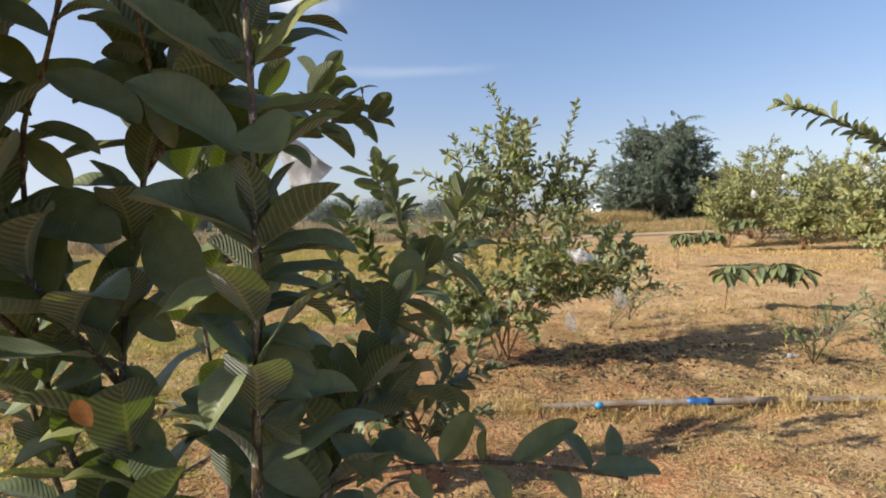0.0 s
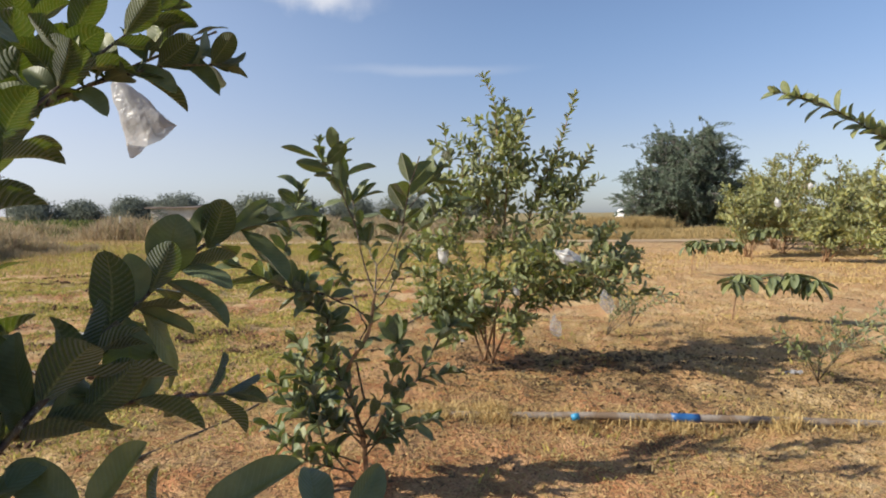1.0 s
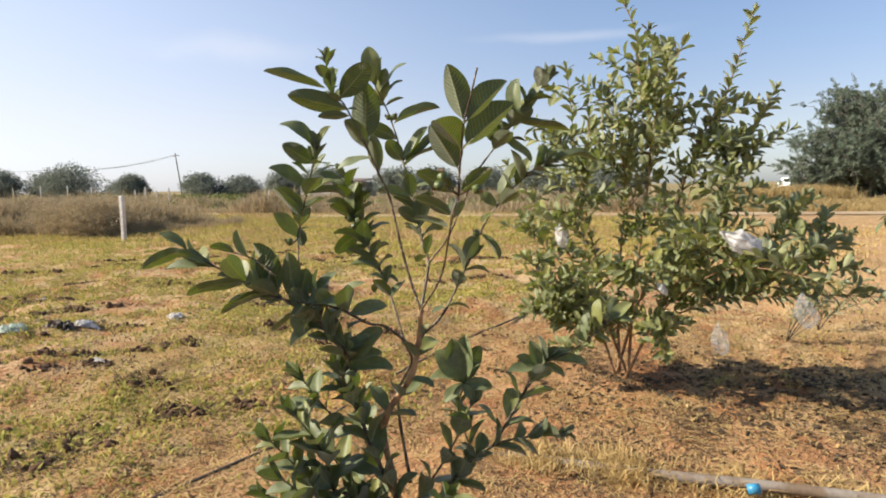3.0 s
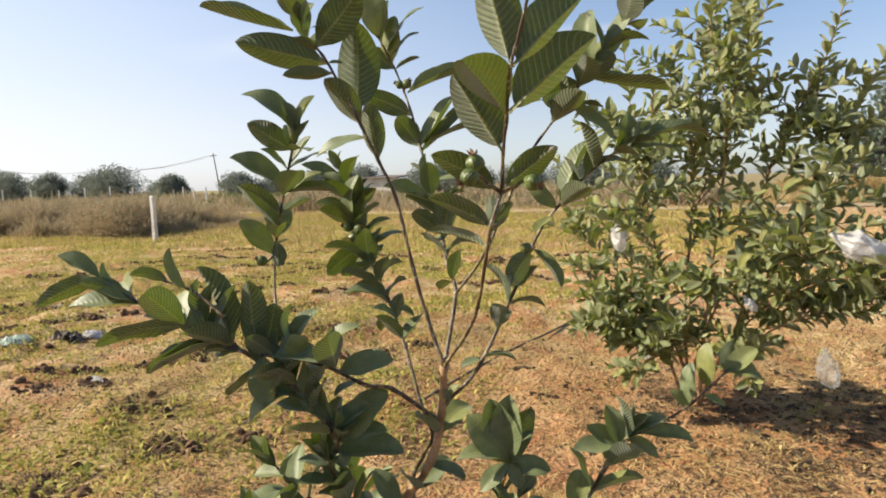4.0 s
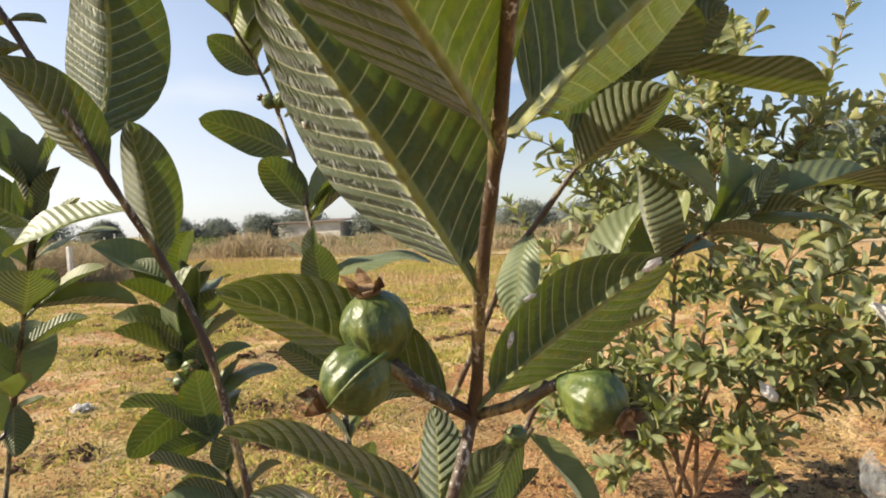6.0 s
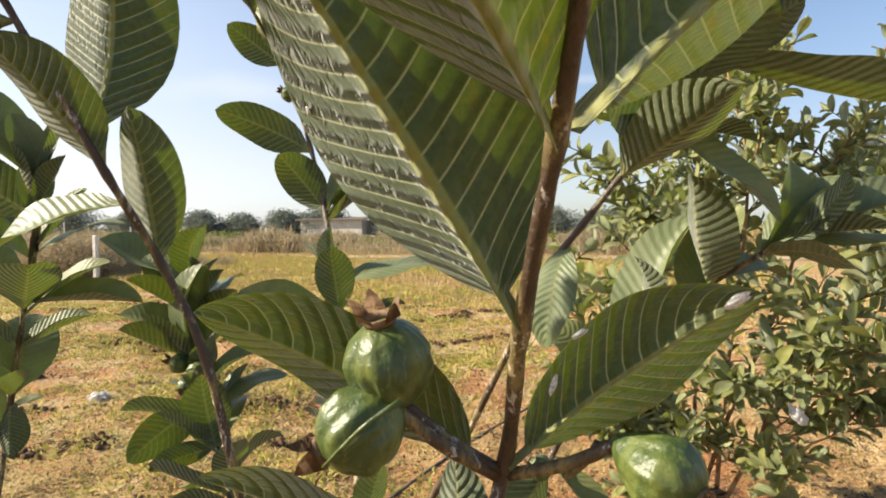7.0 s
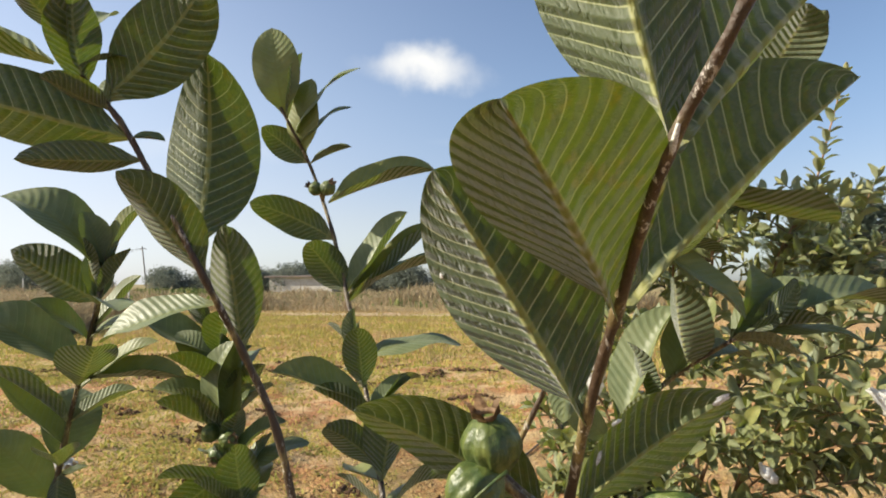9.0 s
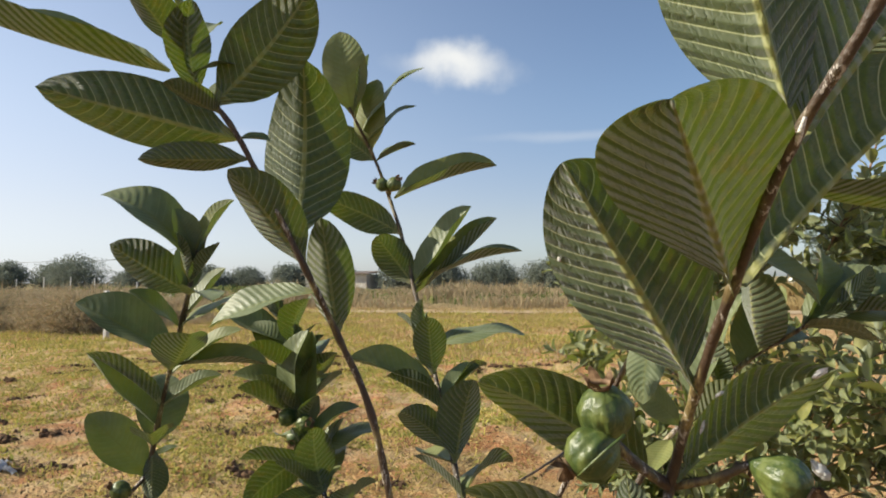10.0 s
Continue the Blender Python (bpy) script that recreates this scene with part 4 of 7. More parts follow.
# ---- guava tree with bagged fruit ----
shrub("guava_tree", (0.53, 6.2, 0.0),
      [(0.47, 6.2, 2.48), (0.64, 6.3, 2.28), (1.25, 6.2, 2.31), (1.40, 6.3, 1.85), (0.12, 6.2, 2.05), (-0.26, 6.1, 1.42), (-0.30, 6.3, 1.0), (1.95, 5.7, 0.66),
       (1.80, 6.2, 0.95), (1.43, 6.0, 1.58), (0.30, 5.8, 1.7), (0.90, 5.6, 1.35), (0.62, 6.8, 2.0), (1.05, 5.45, 0.95), (0.05, 5.75, 0.55), (0.85, 6.6, 1.75),
       (1.05, 6.0, 1.75), (0.75, 5.9, 1.9), (-0.12, 6.0, 0.8), (0.35, 6.4, 1.95), (1.36, 5.08, 0.84), (0.10, 5.9, 0.38), (0.32, 5.65, 0.45),
       (-0.08, 6.2, 0.6), (1.20, 6.0, 0.6), (0.60, 5.55, 0.75), (1.50, 5.9, 1.2), (0.18, 5.75, 1.3), (1.20, 5.75, 1.35), (0.0, 6.0, 1.65), (0.20, 5.75, 0.25), (0.75, 5.6, 0.3), (0.40, 5.85, 0.5), (-0.1, 5.9, 0.45), (0.85, 6.1, 2.15), (1.55, 5.4, 0.78), (1.72, 5.6, 0.82)],
      "bushy green guava tree with yellowing inner leaves and bagged fruit", 0.098, 0.045, 101, 300, None, 8, 0.36, "", 0.011, 0.14, (BUSH_TOP, BUSH_UNDER), 6)

# ---- orchard on the right ----
dice = random.Random(5)
for k, (x, y, wide, high) in enumerate(((7.9, 19.4, 1.2, 2.0), (9.4, 20.6, 1.6, 2.6), (11.4, 20.0, 1.7, 2.8), (13.8, 19.0, 1.8, 2.7), (7.4, 11.2, 1.2, 1.9), (10.5, 13.5, 1.7, 2.6),
                                        (9.0, 17.3, 1.1, 1.7), (12.2, 16.6, 1.5, 2.4), (10.2, 23.0, 1.5, 2.6), (11.0, 26.0, 1.6, 2.6), (15.0, 26.0, 1.8, 2.7), (19.0, 24.0, 1.8, 2.7))):
    tips = []
    for j in range(17):
        turn, out_by = dice.uniform(0, 6.283), wide * dice.uniform(0.25, 1.0)
        tips.append((x + math.cos(turn) * out_by, y + math.sin(turn) * out_by, 1.22 * high * (0.4 + 0.6 * (1 - (out_by / wide) ** 2)) * dice.uniform(0.72, 1.12)))
    shrub("guava_tree", (x, y, 0.0), tips, "sunlit green guava tree in the orchard row", 0.15, 0.065, 200 + k, 0, TINY_ARRAYS, 9, 0.6, "orchard row")


def slender_tree():
    """A thin young tree with one leaning leader and a long side branch."""
    dice = random.Random(77)
    owner = thing("young_tree", (3.08, 4.05, 0.0), "slender young tree with narrow leaves and thin stem", "young tree")
    lines = ([(3.08, 4.05, -0.02), (2.98, 3.95, 0.5), (2.94, 3.9, 0.65), (2.87, 3.9, 1.4), (2.80, 3.9, 2.0), (2.74, 3.9, 2.5)],
             [(2.88, 3.9, 1.30), (2.62, 3.82, 1.52), (2.42, 3.76, 1.61), (2.1, 3.72, 1.78), (1.87, 3.69, 1.85)],
             [(2.85, 3.9, 1.6), (3.05, 3.9, 1.95), (3.15, 3.9, 2.3)], [(2.84, 3.9, 1.7), (2.7, 3.85, 2.0), (2.62, 3.85, 2.25)], [(2.95, 3.92, 0.8), (3.2, 3.9, 1.0), (3.35, 3.9, 1.25)])
    for k, points in enumerate(lines):
        tube("trunk" if k == 0 else "branch", points, 0.011 if k == 0 else 0.006, 0.003, TWIG, owner, "", 7, 4)
        line = smooth_line(points, 4)
        for one in leaves_along(line[len(line) // 2:] if k == 0 else line[2:], 0.098, 0.034, 0.1, dice, 0.8):
            leaf(owner, one[0], one[1], one[2], 0.46, PALE)


slender_tree()


def drooping_sapling(x, y, high, reach, leaves, label, seed):
    """A low sapling whose long leaves hang like an umbrella from bent tips."""
    dice = random.Random(seed)
    owner = thing("sapling", (x, y, 0.0), label, "sapling", "drooping saplings")
    top = Vector((x + 0.08, y, high * 0.8))
    tube("trunk", [(x, y, -0.02), (x + 0.03, y, high * 0.45), tuple(top)], 0.012, 0.007, BARK, owner, "", 7, 3)
    ends = [top + Vector((reach * f, dice.uniform(-0.12, 0.12), high * lift)) for f, lift in ((-0.12, 0.1), (0.04, 0.2), (0.16, 0.12), (0.42, 0.16), (0.58, 0.22), (0.72, 0.18), (0.85, 0.08))]
    for end in ends:
        tube("branch", [tuple(top), tuple(top.lerp(end, 0.6) + Vector((0, 0, 0.03))), tuple(end)], 0.006, 0.003, TWIG, owner, "", 6, 3)
        for k in range(leaves):
            turn = dice.uniform(0, 6.283)
            out_by = Vector((math.cos(turn) * 0.6, math.sin(turn) * 0.6, -dice.uniform(0.1, 1.3))).normalized()
            base = end + Vector((dice.uniform(-0.05, 0.05), dice.uniform(-0.05, 0.05), dice.uniform(-0.03, 0.03)))
            leaf(owner, base, base + out_by * dice.uniform(0.17, 0.28), (math.cos(turn), math.sin(turn), 0.9), 0.4, SMALL)


drooping_sapling(3.36, 8.25, 0.55, 0.95, 12, "low young mango with drooping dark leaves", 301)
drooping_sapling(4.55, 13.7, 0.70, 0.95, 12, "small young mango with hanging dark leaves", 302)
drooping_sapling(7.2, 17.4, 0.85, 0.7, 12, "small dark young tree by the orchard row", 303)


def thin_weed(x, y, high, seed, lean=0.0):
    """A straggling weed with a few thin stalks and small leaves."""
    dice = random.Random(seed)
    owner = thing("straggling_weed", (x, y, 0.0), "straggling thin weed with small pale green leaves", "weed", "straggling weeds")
    for k in range(7):
        end = (x + lean + dice.uniform(-0.34, 0.34), y + dice.uniform(-0.2, 0.2), high * dice.uniform(0.6, 1.0))
        line = arc((x, y, -0.01), end, dice, 0.15, 4)
        tube("stalk", [tuple(q) for q in line], 0.004, 0.0015, TWIG, owner, "", 5, 3)
        for one in leaves_along(smooth_line(line, 3)[3:], 0.07, 0.05, 0.1, dice, 0.9):
            leaf(owner, one[0], one[1], one[2], 0.34, PALE)


thin_weed(3.05, 5.66, 0.42, 401)
thin_weed(3.45, 5.3, 0.36, 402, 0.2)
thin_weed(3.5, 6.3, 0.5, 403, 0.2)
thin_weed(3.9, 5.9, 0.5, 406, -0.1)
thin_weed(4.2, 6.6, 0.55, 407, 0.1)
thin_weed(1.75, 7.4, 0.5, 404, 0.4)
thin_weed(2.1, 7.9, 0.45, 405, 0.2)

# ---- young guava tree, seen close ----
sapling = thing("guava_sapling", (FOOT_P1[0], FOOT_P1[1], 0.0), "young guava tree with small green fruit and broad veined leaves", "guava tree")
stem(sapling, "trunk", 0.0130, 0.0075, [(-0.050, 3.565, -0.030), (-0.060, 3.560, 0.200), (-0.110, 3.560, 0.424), (-0.127, 3.550, 0.583), (-0.038, 3.550, 0.734), (-0.012, 3.550, 0.836), (0.008, 3.522, 0.939)])
stem(sapling, "branch", 0.0070, 0.0040, [(-0.045, 3.550, 0.250), (-0.133, 3.500, 0.494), (-0.190, 3.500, 0.636), (-0.222, 3.470, 0.739), (-0.190, 3.450, 0.798), (-0.252, 3.420, 0.903), (-0.286, 3.420, 0.955)])
stem(sapling, "branch", 0.0055, 0.0022, [(-0.050, 3.560, 0.400), (-0.103, 3.600, 0.635), (-0.076, 3.600, 0.718), (-0.044, 3.580, 0.774), (-0.075, 3.600, 0.823), (-0.128, 3.650, 0.926), (-0.200, 3.720, 1.022), (-0.319, 3.803, 1.170), (-0.342, 3.830, 1.253), (-0.376, 3.840, 1.317)])
stem(sapling, "branch", 0.0033, 0.0021, [(0.008, 3.522, 0.939), (0.094, 3.450, 1.054), (0.155, 3.352, 1.213), (0.170, 3.364, 1.270), (0.182, 3.333, 1.325), (0.196, 3.304, 1.375), (0.213, 3.262, 1.430), (0.234, 3.233, 1.470), (0.262, 3.200, 1.540)])
stem(sapling, "branch", 0.0042, 0.0022, [(0.008, 3.522, 0.939), (-0.027, 3.530, 1.031), (-0.053, 3.530, 1.128), (-0.078, 3.520, 1.258), (-0.105, 3.510, 1.327), (-0.122, 3.480, 1.390), (-0.150, 3.455, 1.465), (-0.172, 3.440, 1.515), (-0.205, 3.430, 1.555)])
stem(sapling, "branch", 0.0045, 0.0022, [(0.008, 3.522, 0.939), (-0.003, 3.627, 1.060), (-0.038, 3.680, 1.108), (-0.085, 3.760, 1.199), (-0.165, 3.860, 1.370), (-0.190, 3.870, 1.455), (-0.220, 3.880, 1.530), (-0.235, 3.870, 1.575), (-0.255, 3.830, 1.640)])
stem(sapling, "branch", 0.0032, 0.0018, [(-0.003, 3.627, 1.060), (0.060, 3.630, 1.143), (0.146, 3.600, 1.309), (0.176, 3.600, 1.354), (0.235, 3.610, 1.430), (0.285, 3.620, 1.495), (0.308, 3.630, 1.528)])
stem(sapling, "branch", 0.0042, 0.0022, [(-0.006, 3.550, 0.854), (0.050, 3.600, 0.917), (0.108, 3.680, 1.064), (0.152, 3.700, 1.173), (0.193, 3.700, 1.229), (0.249, 3.700, 1.289), (0.314, 3.680, 1.338)])
stem(sapling, "branch", 0.0048, 0.0022, [(-0.025, 3.570, 0.810), (-0.100, 3.520, 0.885), (-0.140, 3.480, 0.904), (-0.224, 3.440, 0.954), (-0.360, 3.400, 0.977), (-0.453, 3.360, 1.031), (-0.542, 3.330, 1.082), (-0.618, 3.320, 1.125)])
stem(sapling, "branch", 0.0035, 0.0020, [(-0.360, 3.360, 1.052), (-0.427, 3.360, 1.097), (-0.500, 3.360, 1.116)])
stem(sapling, "branch", 0.0034, 0.0020, [(-0.340, 3.500, 0.976), (-0.437, 3.620, 1.032), (-0.460, 3.660, 1.130), (-0.446, 3.660, 1.195), (-0.423, 3.656, 1.270), (-0.399, 3.654, 1.340), (-0.360, 3.630, 1.420)])
stem(sapling, "branch", 0.0060, 0.0030, [(-0.050, 3.560, 0.200), (0.054, 3.620, 0.380), (0.182, 3.680, 0.495), (0.351, 3.750, 0.520)])
stem(sapling, "branch", 0.0040, 0.0022, [(0.054, 3.620, 0.380), (0.115, 3.660, 0.454), (0.062, 3.700, 0.580), (0.077, 3.720, 0.669)])
stem(sapling, "branch", 0.0040, 0.0022, [(0.182, 3.680, 0.495), (0.254, 3.720, 0.629), (0.293, 3.740, 0.712), (0.322, 3.760, 0.738), (0.381, 3.790, 0.764), (0.447, 3.820, 0.803), (0.519, 3.850, 0.873)])
stem(sapling, "branch", 0.0050, 0.0025, [(-0.080, 3.570, 0.000), (-0.239, 3.500, 0.250), (-0.261, 3.450, 0.449), (-0.283, 3.420, 0.555), (-0.334, 3.400, 0.633)])
leaf(sapling, (-0.106, 3.508, 1.330), (-0.113, 3.490, 1.437), UNDER, 0.42)
leaf(sapling, (-0.123, 3.479, 1.394), (-0.166, 3.430, 1.474), UNDER, 0.5)
leaf(sapling, (-0.159, 3.449, 1.485), (-0.234, 3.404, 1.482), UNDER, 0.3)
leaf(sapling, (-0.129, 3.474, 1.418), (-0.129, 3.486, 1.582), UNDER, 0.5)
leaf(sapling, (-0.166, 3.444, 1.502), (-0.302, 3.367, 1.539), UNDER, 0.36)
leaf(sapling, (-0.220, 3.423, 1.560), (-0.364, 3.356, 1.604), UPPER, 0.4)
leaf(sapling, (-0.185, 3.436, 1.531), (-0.094, 3.439, 1.619), UNDER, 0.5)
leaf(sapling, (-0.117, 3.489, 1.371), (-0.215, 3.470, 1.340), ASIDE, 0.42)
leaf(sapling, (-0.205, 3.430, 1.555), (-0.203, 3.428, 1.615), UPPER, 0.5)
leaf(sapling, (-0.166, 3.444, 1.502), (-0.140, 3.452, 1.500), UPPER, 0.5)
leaf(sapling, (-0.205, 3.430, 1.555), (-0.167, 3.441, 1.566), UPPER, 0.5)
leaf(sapling, (-0.370, 3.636, 1.400), (-0.470, 3.589, 1.489), UPPER, 0.5)
leaf(sapling, (-0.385, 3.646, 1.368), (-0.472, 3.605, 1.429), UNDER, 0.5)
leaf(sapling, (-0.418, 3.656, 1.284), (-0.527, 3.607, 1.357), UPPER, 0.5)
leaf(sapling, (-0.446, 3.660, 1.195), (-0.522, 3.620, 1.292), UPPER, 0.5)
leaf(sapling, (-0.460, 3.660, 1.130), (-0.525, 3.625, 1.213), UPPER, 0.5)
leaf(sapling, (-0.400, 3.654, 1.337), (-0.361, 3.684, 1.399), UPPER, 0.55)
leaf(sapling, (-0.426, 3.657, 1.259), (-0.347, 3.700, 1.318), UPPER, 0.42)
leaf(sapling, (-0.422, 3.656, 1.274), (-0.314, 3.711, 1.272), UPPER, 0.36)
leaf(sapling, (-0.454, 3.660, 1.156), (-0.436, 3.687, 1.163), UPPER, 0.5)
leaf(sapling, (-0.453, 3.660, 1.163), (-0.440, 3.646, 1.105), UNDER, 0.6)
leaf(sapling, (-0.366, 3.634, 1.408), (-0.390, 3.623, 1.472), UPPER, 0.5)
leaf(sapling, (-0.364, 3.632, 1.412), (-0.325, 3.652, 1.483), UPPER, 0.5)
leaf(sapling, (-0.189, 3.869, 1.451), (-0.298, 3.821, 1.504), UNDER, 0.4)
leaf(sapling, (-0.203, 3.879, 1.506), (-0.052, 3.924, 1.555), UPPER, 0.35)
leaf(sapling, (-0.232, 3.872, 1.566), (-0.291, 3.840, 1.616), UNDER, 0.5)
leaf(sapling, (-0.236, 3.868, 1.578), (-0.221, 3.857, 1.687), UPPER, 0.55)
leaf(sapling, (-0.252, 3.836, 1.630), (-0.267, 3.825, 1.755), UPPER, 0.5)
leaf(sapling, (-0.244, 3.852, 1.604), (-0.152, 3.876, 1.703), UPPER, 0.4)
leaf(sapling, (-0.240, 3.860, 1.591), (-0.167, 3.880, 1.647), UPPER, 0.45)
leaf(sapling, (-0.231, 3.873, 1.564), (-0.171, 3.890, 1.590), UPPER, 0.4)
leaf(sapling, (-0.250, 3.840, 1.624), (-0.228, 3.842, 1.721), UPPER, 0.4)
leaf(sapling, (-0.166, 3.861, 1.374), (-0.209, 3.822, 1.444), UNDER, 0.6)
leaf(sapling, (-0.166, 3.861, 1.374), (-0.082, 3.881, 1.489), UPPER, 0.45)
leaf(sapling, (-0.162, 3.861, 1.371), (-0.010, 3.896, 1.422), UPPER, 0.38)
leaf(sapling, (-0.161, 3.855, 1.361), (-0.048, 3.901, 1.472), UPPER, 0.35)
leaf(sapling, (-0.101, 3.780, 1.233), (-0.204, 3.724, 1.281), UPPER, 0.45)
leaf(sapling, (-0.097, 3.775, 1.225), (-0.053, 3.808, 1.267), UPPER, 0.5)
leaf(sapling, (-0.071, 3.736, 1.172), (-0.122, 3.696, 1.224), UNDER, 0.5)
leaf(sapling, (-0.125, 3.810, 1.284), (-0.006, 3.889, 1.301), UPPER, 0.35)
leaf(sapling, (-0.326, 3.811, 1.195), (-0.307, 3.801, 1.310), UPPER, 0.5)
leaf(sapling, (-0.331, 3.817, 1.212), (-0.418, 3.777, 1.244), UPPER, 0.45)
leaf(sapling, (-0.295, 3.786, 1.140), (-0.227, 3.805, 1.203), UPPER, 0.5)
leaf(sapling, (-0.295, 3.786, 1.140), (-0.368, 3.735, 1.075), UNDER, 0.45)
leaf(sapling, (-0.359, 3.835, 1.285), (-0.465, 3.798, 1.342), UPPER, 0.5)
leaf(sapling, (-0.260, 3.761, 1.096), (-0.319, 3.716, 1.078), UNDER, 0.4)
leaf(sapling, (-0.193, 3.713, 1.012), (-0.283, 3.661, 1.042), UPPER, 0.45)
leaf(sapling, (-0.193, 3.713, 1.012), (-0.149, 3.747, 0.979), UPPER, 0.4)
leaf(sapling, (-0.168, 3.688, 0.979), (-0.206, 3.646, 1.016), UPPER, 0.5)
leaf(sapling, (-0.319, 3.803, 1.170), (-0.302, 3.804, 1.308), UPPER, 0.45)
leaf(sapling, (-0.289, 3.782, 1.133), (-0.210, 3.837, 1.168), UPPER, 0.5)
leaf(sapling, (-0.342, 3.830, 1.253), (-0.414, 3.821, 1.318), UPPER, 0.45)
leaf(sapling, (0.226, 3.608, 1.419), (0.167, 3.565, 1.419), UPPER, 0.36)
leaf(sapling, (0.226, 3.608, 1.419), (0.308, 3.632, 1.354), UPPER, 0.4)
leaf(sapling, (0.255, 3.614, 1.456), (0.195, 3.556, 1.424), UNDER, 0.6)
leaf(sapling, (0.270, 3.617, 1.476), (0.336, 3.650, 1.550), UPPER, 0.5)
leaf(sapling, (0.275, 3.618, 1.482), (0.269, 3.628, 1.585), UPPER, 0.5)
leaf(sapling, (0.262, 3.615, 1.466), (0.403, 3.697, 1.442), UPPER, 0.3)
leaf(sapling, (0.267, 3.616, 1.472), (0.315, 3.605, 1.498), UNDER, 0.7)
leaf(sapling, (0.302, 3.627, 1.520), (0.346, 3.651, 1.587), UPPER, 0.5)
leaf(sapling, (0.167, 3.600, 1.341), (0.155, 3.566, 1.272), UPPER, 0.4)
leaf(sapling, (0.304, 3.683, 1.331), (0.379, 3.717, 1.389), UPPER, 0.4)
leaf(sapling, (0.331, 3.692, 1.338), (0.477, 3.767, 1.354), UPPER, 0.28)
leaf(sapling, (0.311, 3.681, 1.336), (0.426, 3.702, 1.327), UPPER, 0.25)
leaf(sapling, (0.249, 3.700, 1.289), (0.295, 3.726, 1.371), UPPER, 0.5)
leaf(sapling, (0.204, 3.700, 1.241), (0.261, 3.735, 1.362), UPPER, 0.45)
leaf(sapling, (0.141, 3.695, 1.146), (0.205, 3.669, 1.071), ASIDE, 0.36)
leaf(sapling, (0.141, 3.695, 1.146), (0.111, 3.633, 1.078), UNDER, 0.5)
leaf(sapling, (0.191, 3.700, 1.226), (0.139, 3.686, 1.270), UPPER, 0.5)
leaf(sapling, (0.181, 3.700, 1.212), (0.156, 3.655, 1.182), UPPER, 0.5)
leaf(sapling, (0.056, 3.608, 0.932), (0.017, 3.592, 0.917), UPPER, 0.6)
leaf(sapling, (-0.614, 3.321, 1.123), (-0.690, 3.297, 1.170), UPPER, 0.42)
leaf(sapling, (-0.618, 3.320, 1.125), (-0.731, 3.272, 1.073), UNDER, 0.3)
leaf(sapling, (-0.538, 3.332, 1.079), (-0.590, 3.294, 1.106), UPPER, 0.6)
leaf(sapling, (-0.524, 3.336, 1.072), (-0.664, 3.284, 1.070), UPPER, 0.32)
leaf(sapling, (-0.451, 3.361, 1.028), (-0.589, 3.275, 1.004), UNDER, 0.25)
leaf(sapling, (-0.393, 3.386, 0.996), (-0.499, 3.309, 0.948), UPPER, 0.48)
leaf(sapling, (-0.442, 3.360, 1.101), (-0.474, 3.357, 1.180), UPPER, 0.4)
leaf(sapling, (-0.485, 3.360, 1.112), (-0.540, 3.320, 1.132), UNDER, 0.4)
leaf(sapling, (-0.376, 3.397, 0.994), (-0.455, 3.403, 1.138), UNDER, 0.42)
leaf(sapling, (-0.340, 3.406, 0.974), (-0.356, 3.426, 1.110), UNDER, 0.42)
leaf(sapling, (-0.319, 3.412, 0.970), (-0.311, 3.447, 1.063), UNDER, 0.55)
leaf(sapling, (-0.319, 3.412, 0.970), (-0.289, 3.381, 0.882), UPPER, 0.6)
leaf(sapling, (-0.285, 3.422, 0.964), (-0.237, 3.482, 1.048), UPPER, 0.45)
leaf(sapling, (-0.244, 3.434, 0.957), (-0.254, 3.415, 1.013), UPPER, 0.7)
leaf(sapling, (-0.211, 3.446, 0.947), (-0.144, 3.480, 1.020), UPPER, 0.5)
leaf(sapling, (-0.186, 3.458, 0.931), (-0.086, 3.498, 0.953), UPPER, 0.5)
leaf(sapling, (-0.244, 3.434, 0.957), (-0.194, 3.440, 0.846), UPPER, 0.5)
leaf(sapling, (-0.388, 3.388, 0.993), (-0.494, 3.377, 1.053), UPPER, 0.4)
leaf(sapling, (-0.406, 3.380, 1.004), (-0.387, 3.431, 1.102), UPPER, 0.5)
leaf(sapling, (-0.425, 3.372, 1.015), (-0.406, 3.390, 1.108), UPPER, 0.4)
leaf(sapling, (-0.306, 3.416, 0.968), (-0.196, 3.414, 0.963), UPPER, 0.6)
leaf(sapling, (-0.453, 3.360, 1.031), (-0.544, 3.349, 1.045), UPPER, 0.35)
leaf(sapling, (-0.252, 3.420, 0.903), (-0.324, 3.366, 0.849), UPPER, 0.5)
leaf(sapling, (-0.243, 3.425, 0.887), (-0.193, 3.438, 0.842), UPPER, 0.5)
leaf(sapling, (-0.206, 3.442, 0.824), (-0.128, 3.476, 0.868), UPPER, 0.5)
leaf(sapling, (-0.190, 3.450, 0.798), (-0.099, 3.486, 0.817), UPPER, 0.5)
leaf(sapling, (-0.206, 3.460, 0.768), (-0.075, 3.508, 0.765), UPPER, 0.5)
leaf(sapling, (-0.196, 3.454, 0.786), (-0.111, 3.518, 0.883), UPPER, 0.5)
leaf(sapling, (0.077, 3.720, 0.669), (-0.012, 3.699, 0.775), UPPER, 0.5)
leaf(sapling, (0.077, 3.720, 0.669), (0.036, 3.721, 0.810), UPPER, 0.5)
leaf(sapling, (0.077, 3.720, 0.669), (0.077, 3.737, 0.818), UPPER, 0.5)
leaf(sapling, (0.077, 3.720, 0.669), (0.124, 3.751, 0.786), UNDER, 0.45)
leaf(sapling, (0.077, 3.720, 0.669), (-0.022, 3.664, 0.689), UPPER, 0.5)
leaf(sapling, (0.077, 3.720, 0.669), (0.167, 3.731, 0.659), UPPER, 0.5)
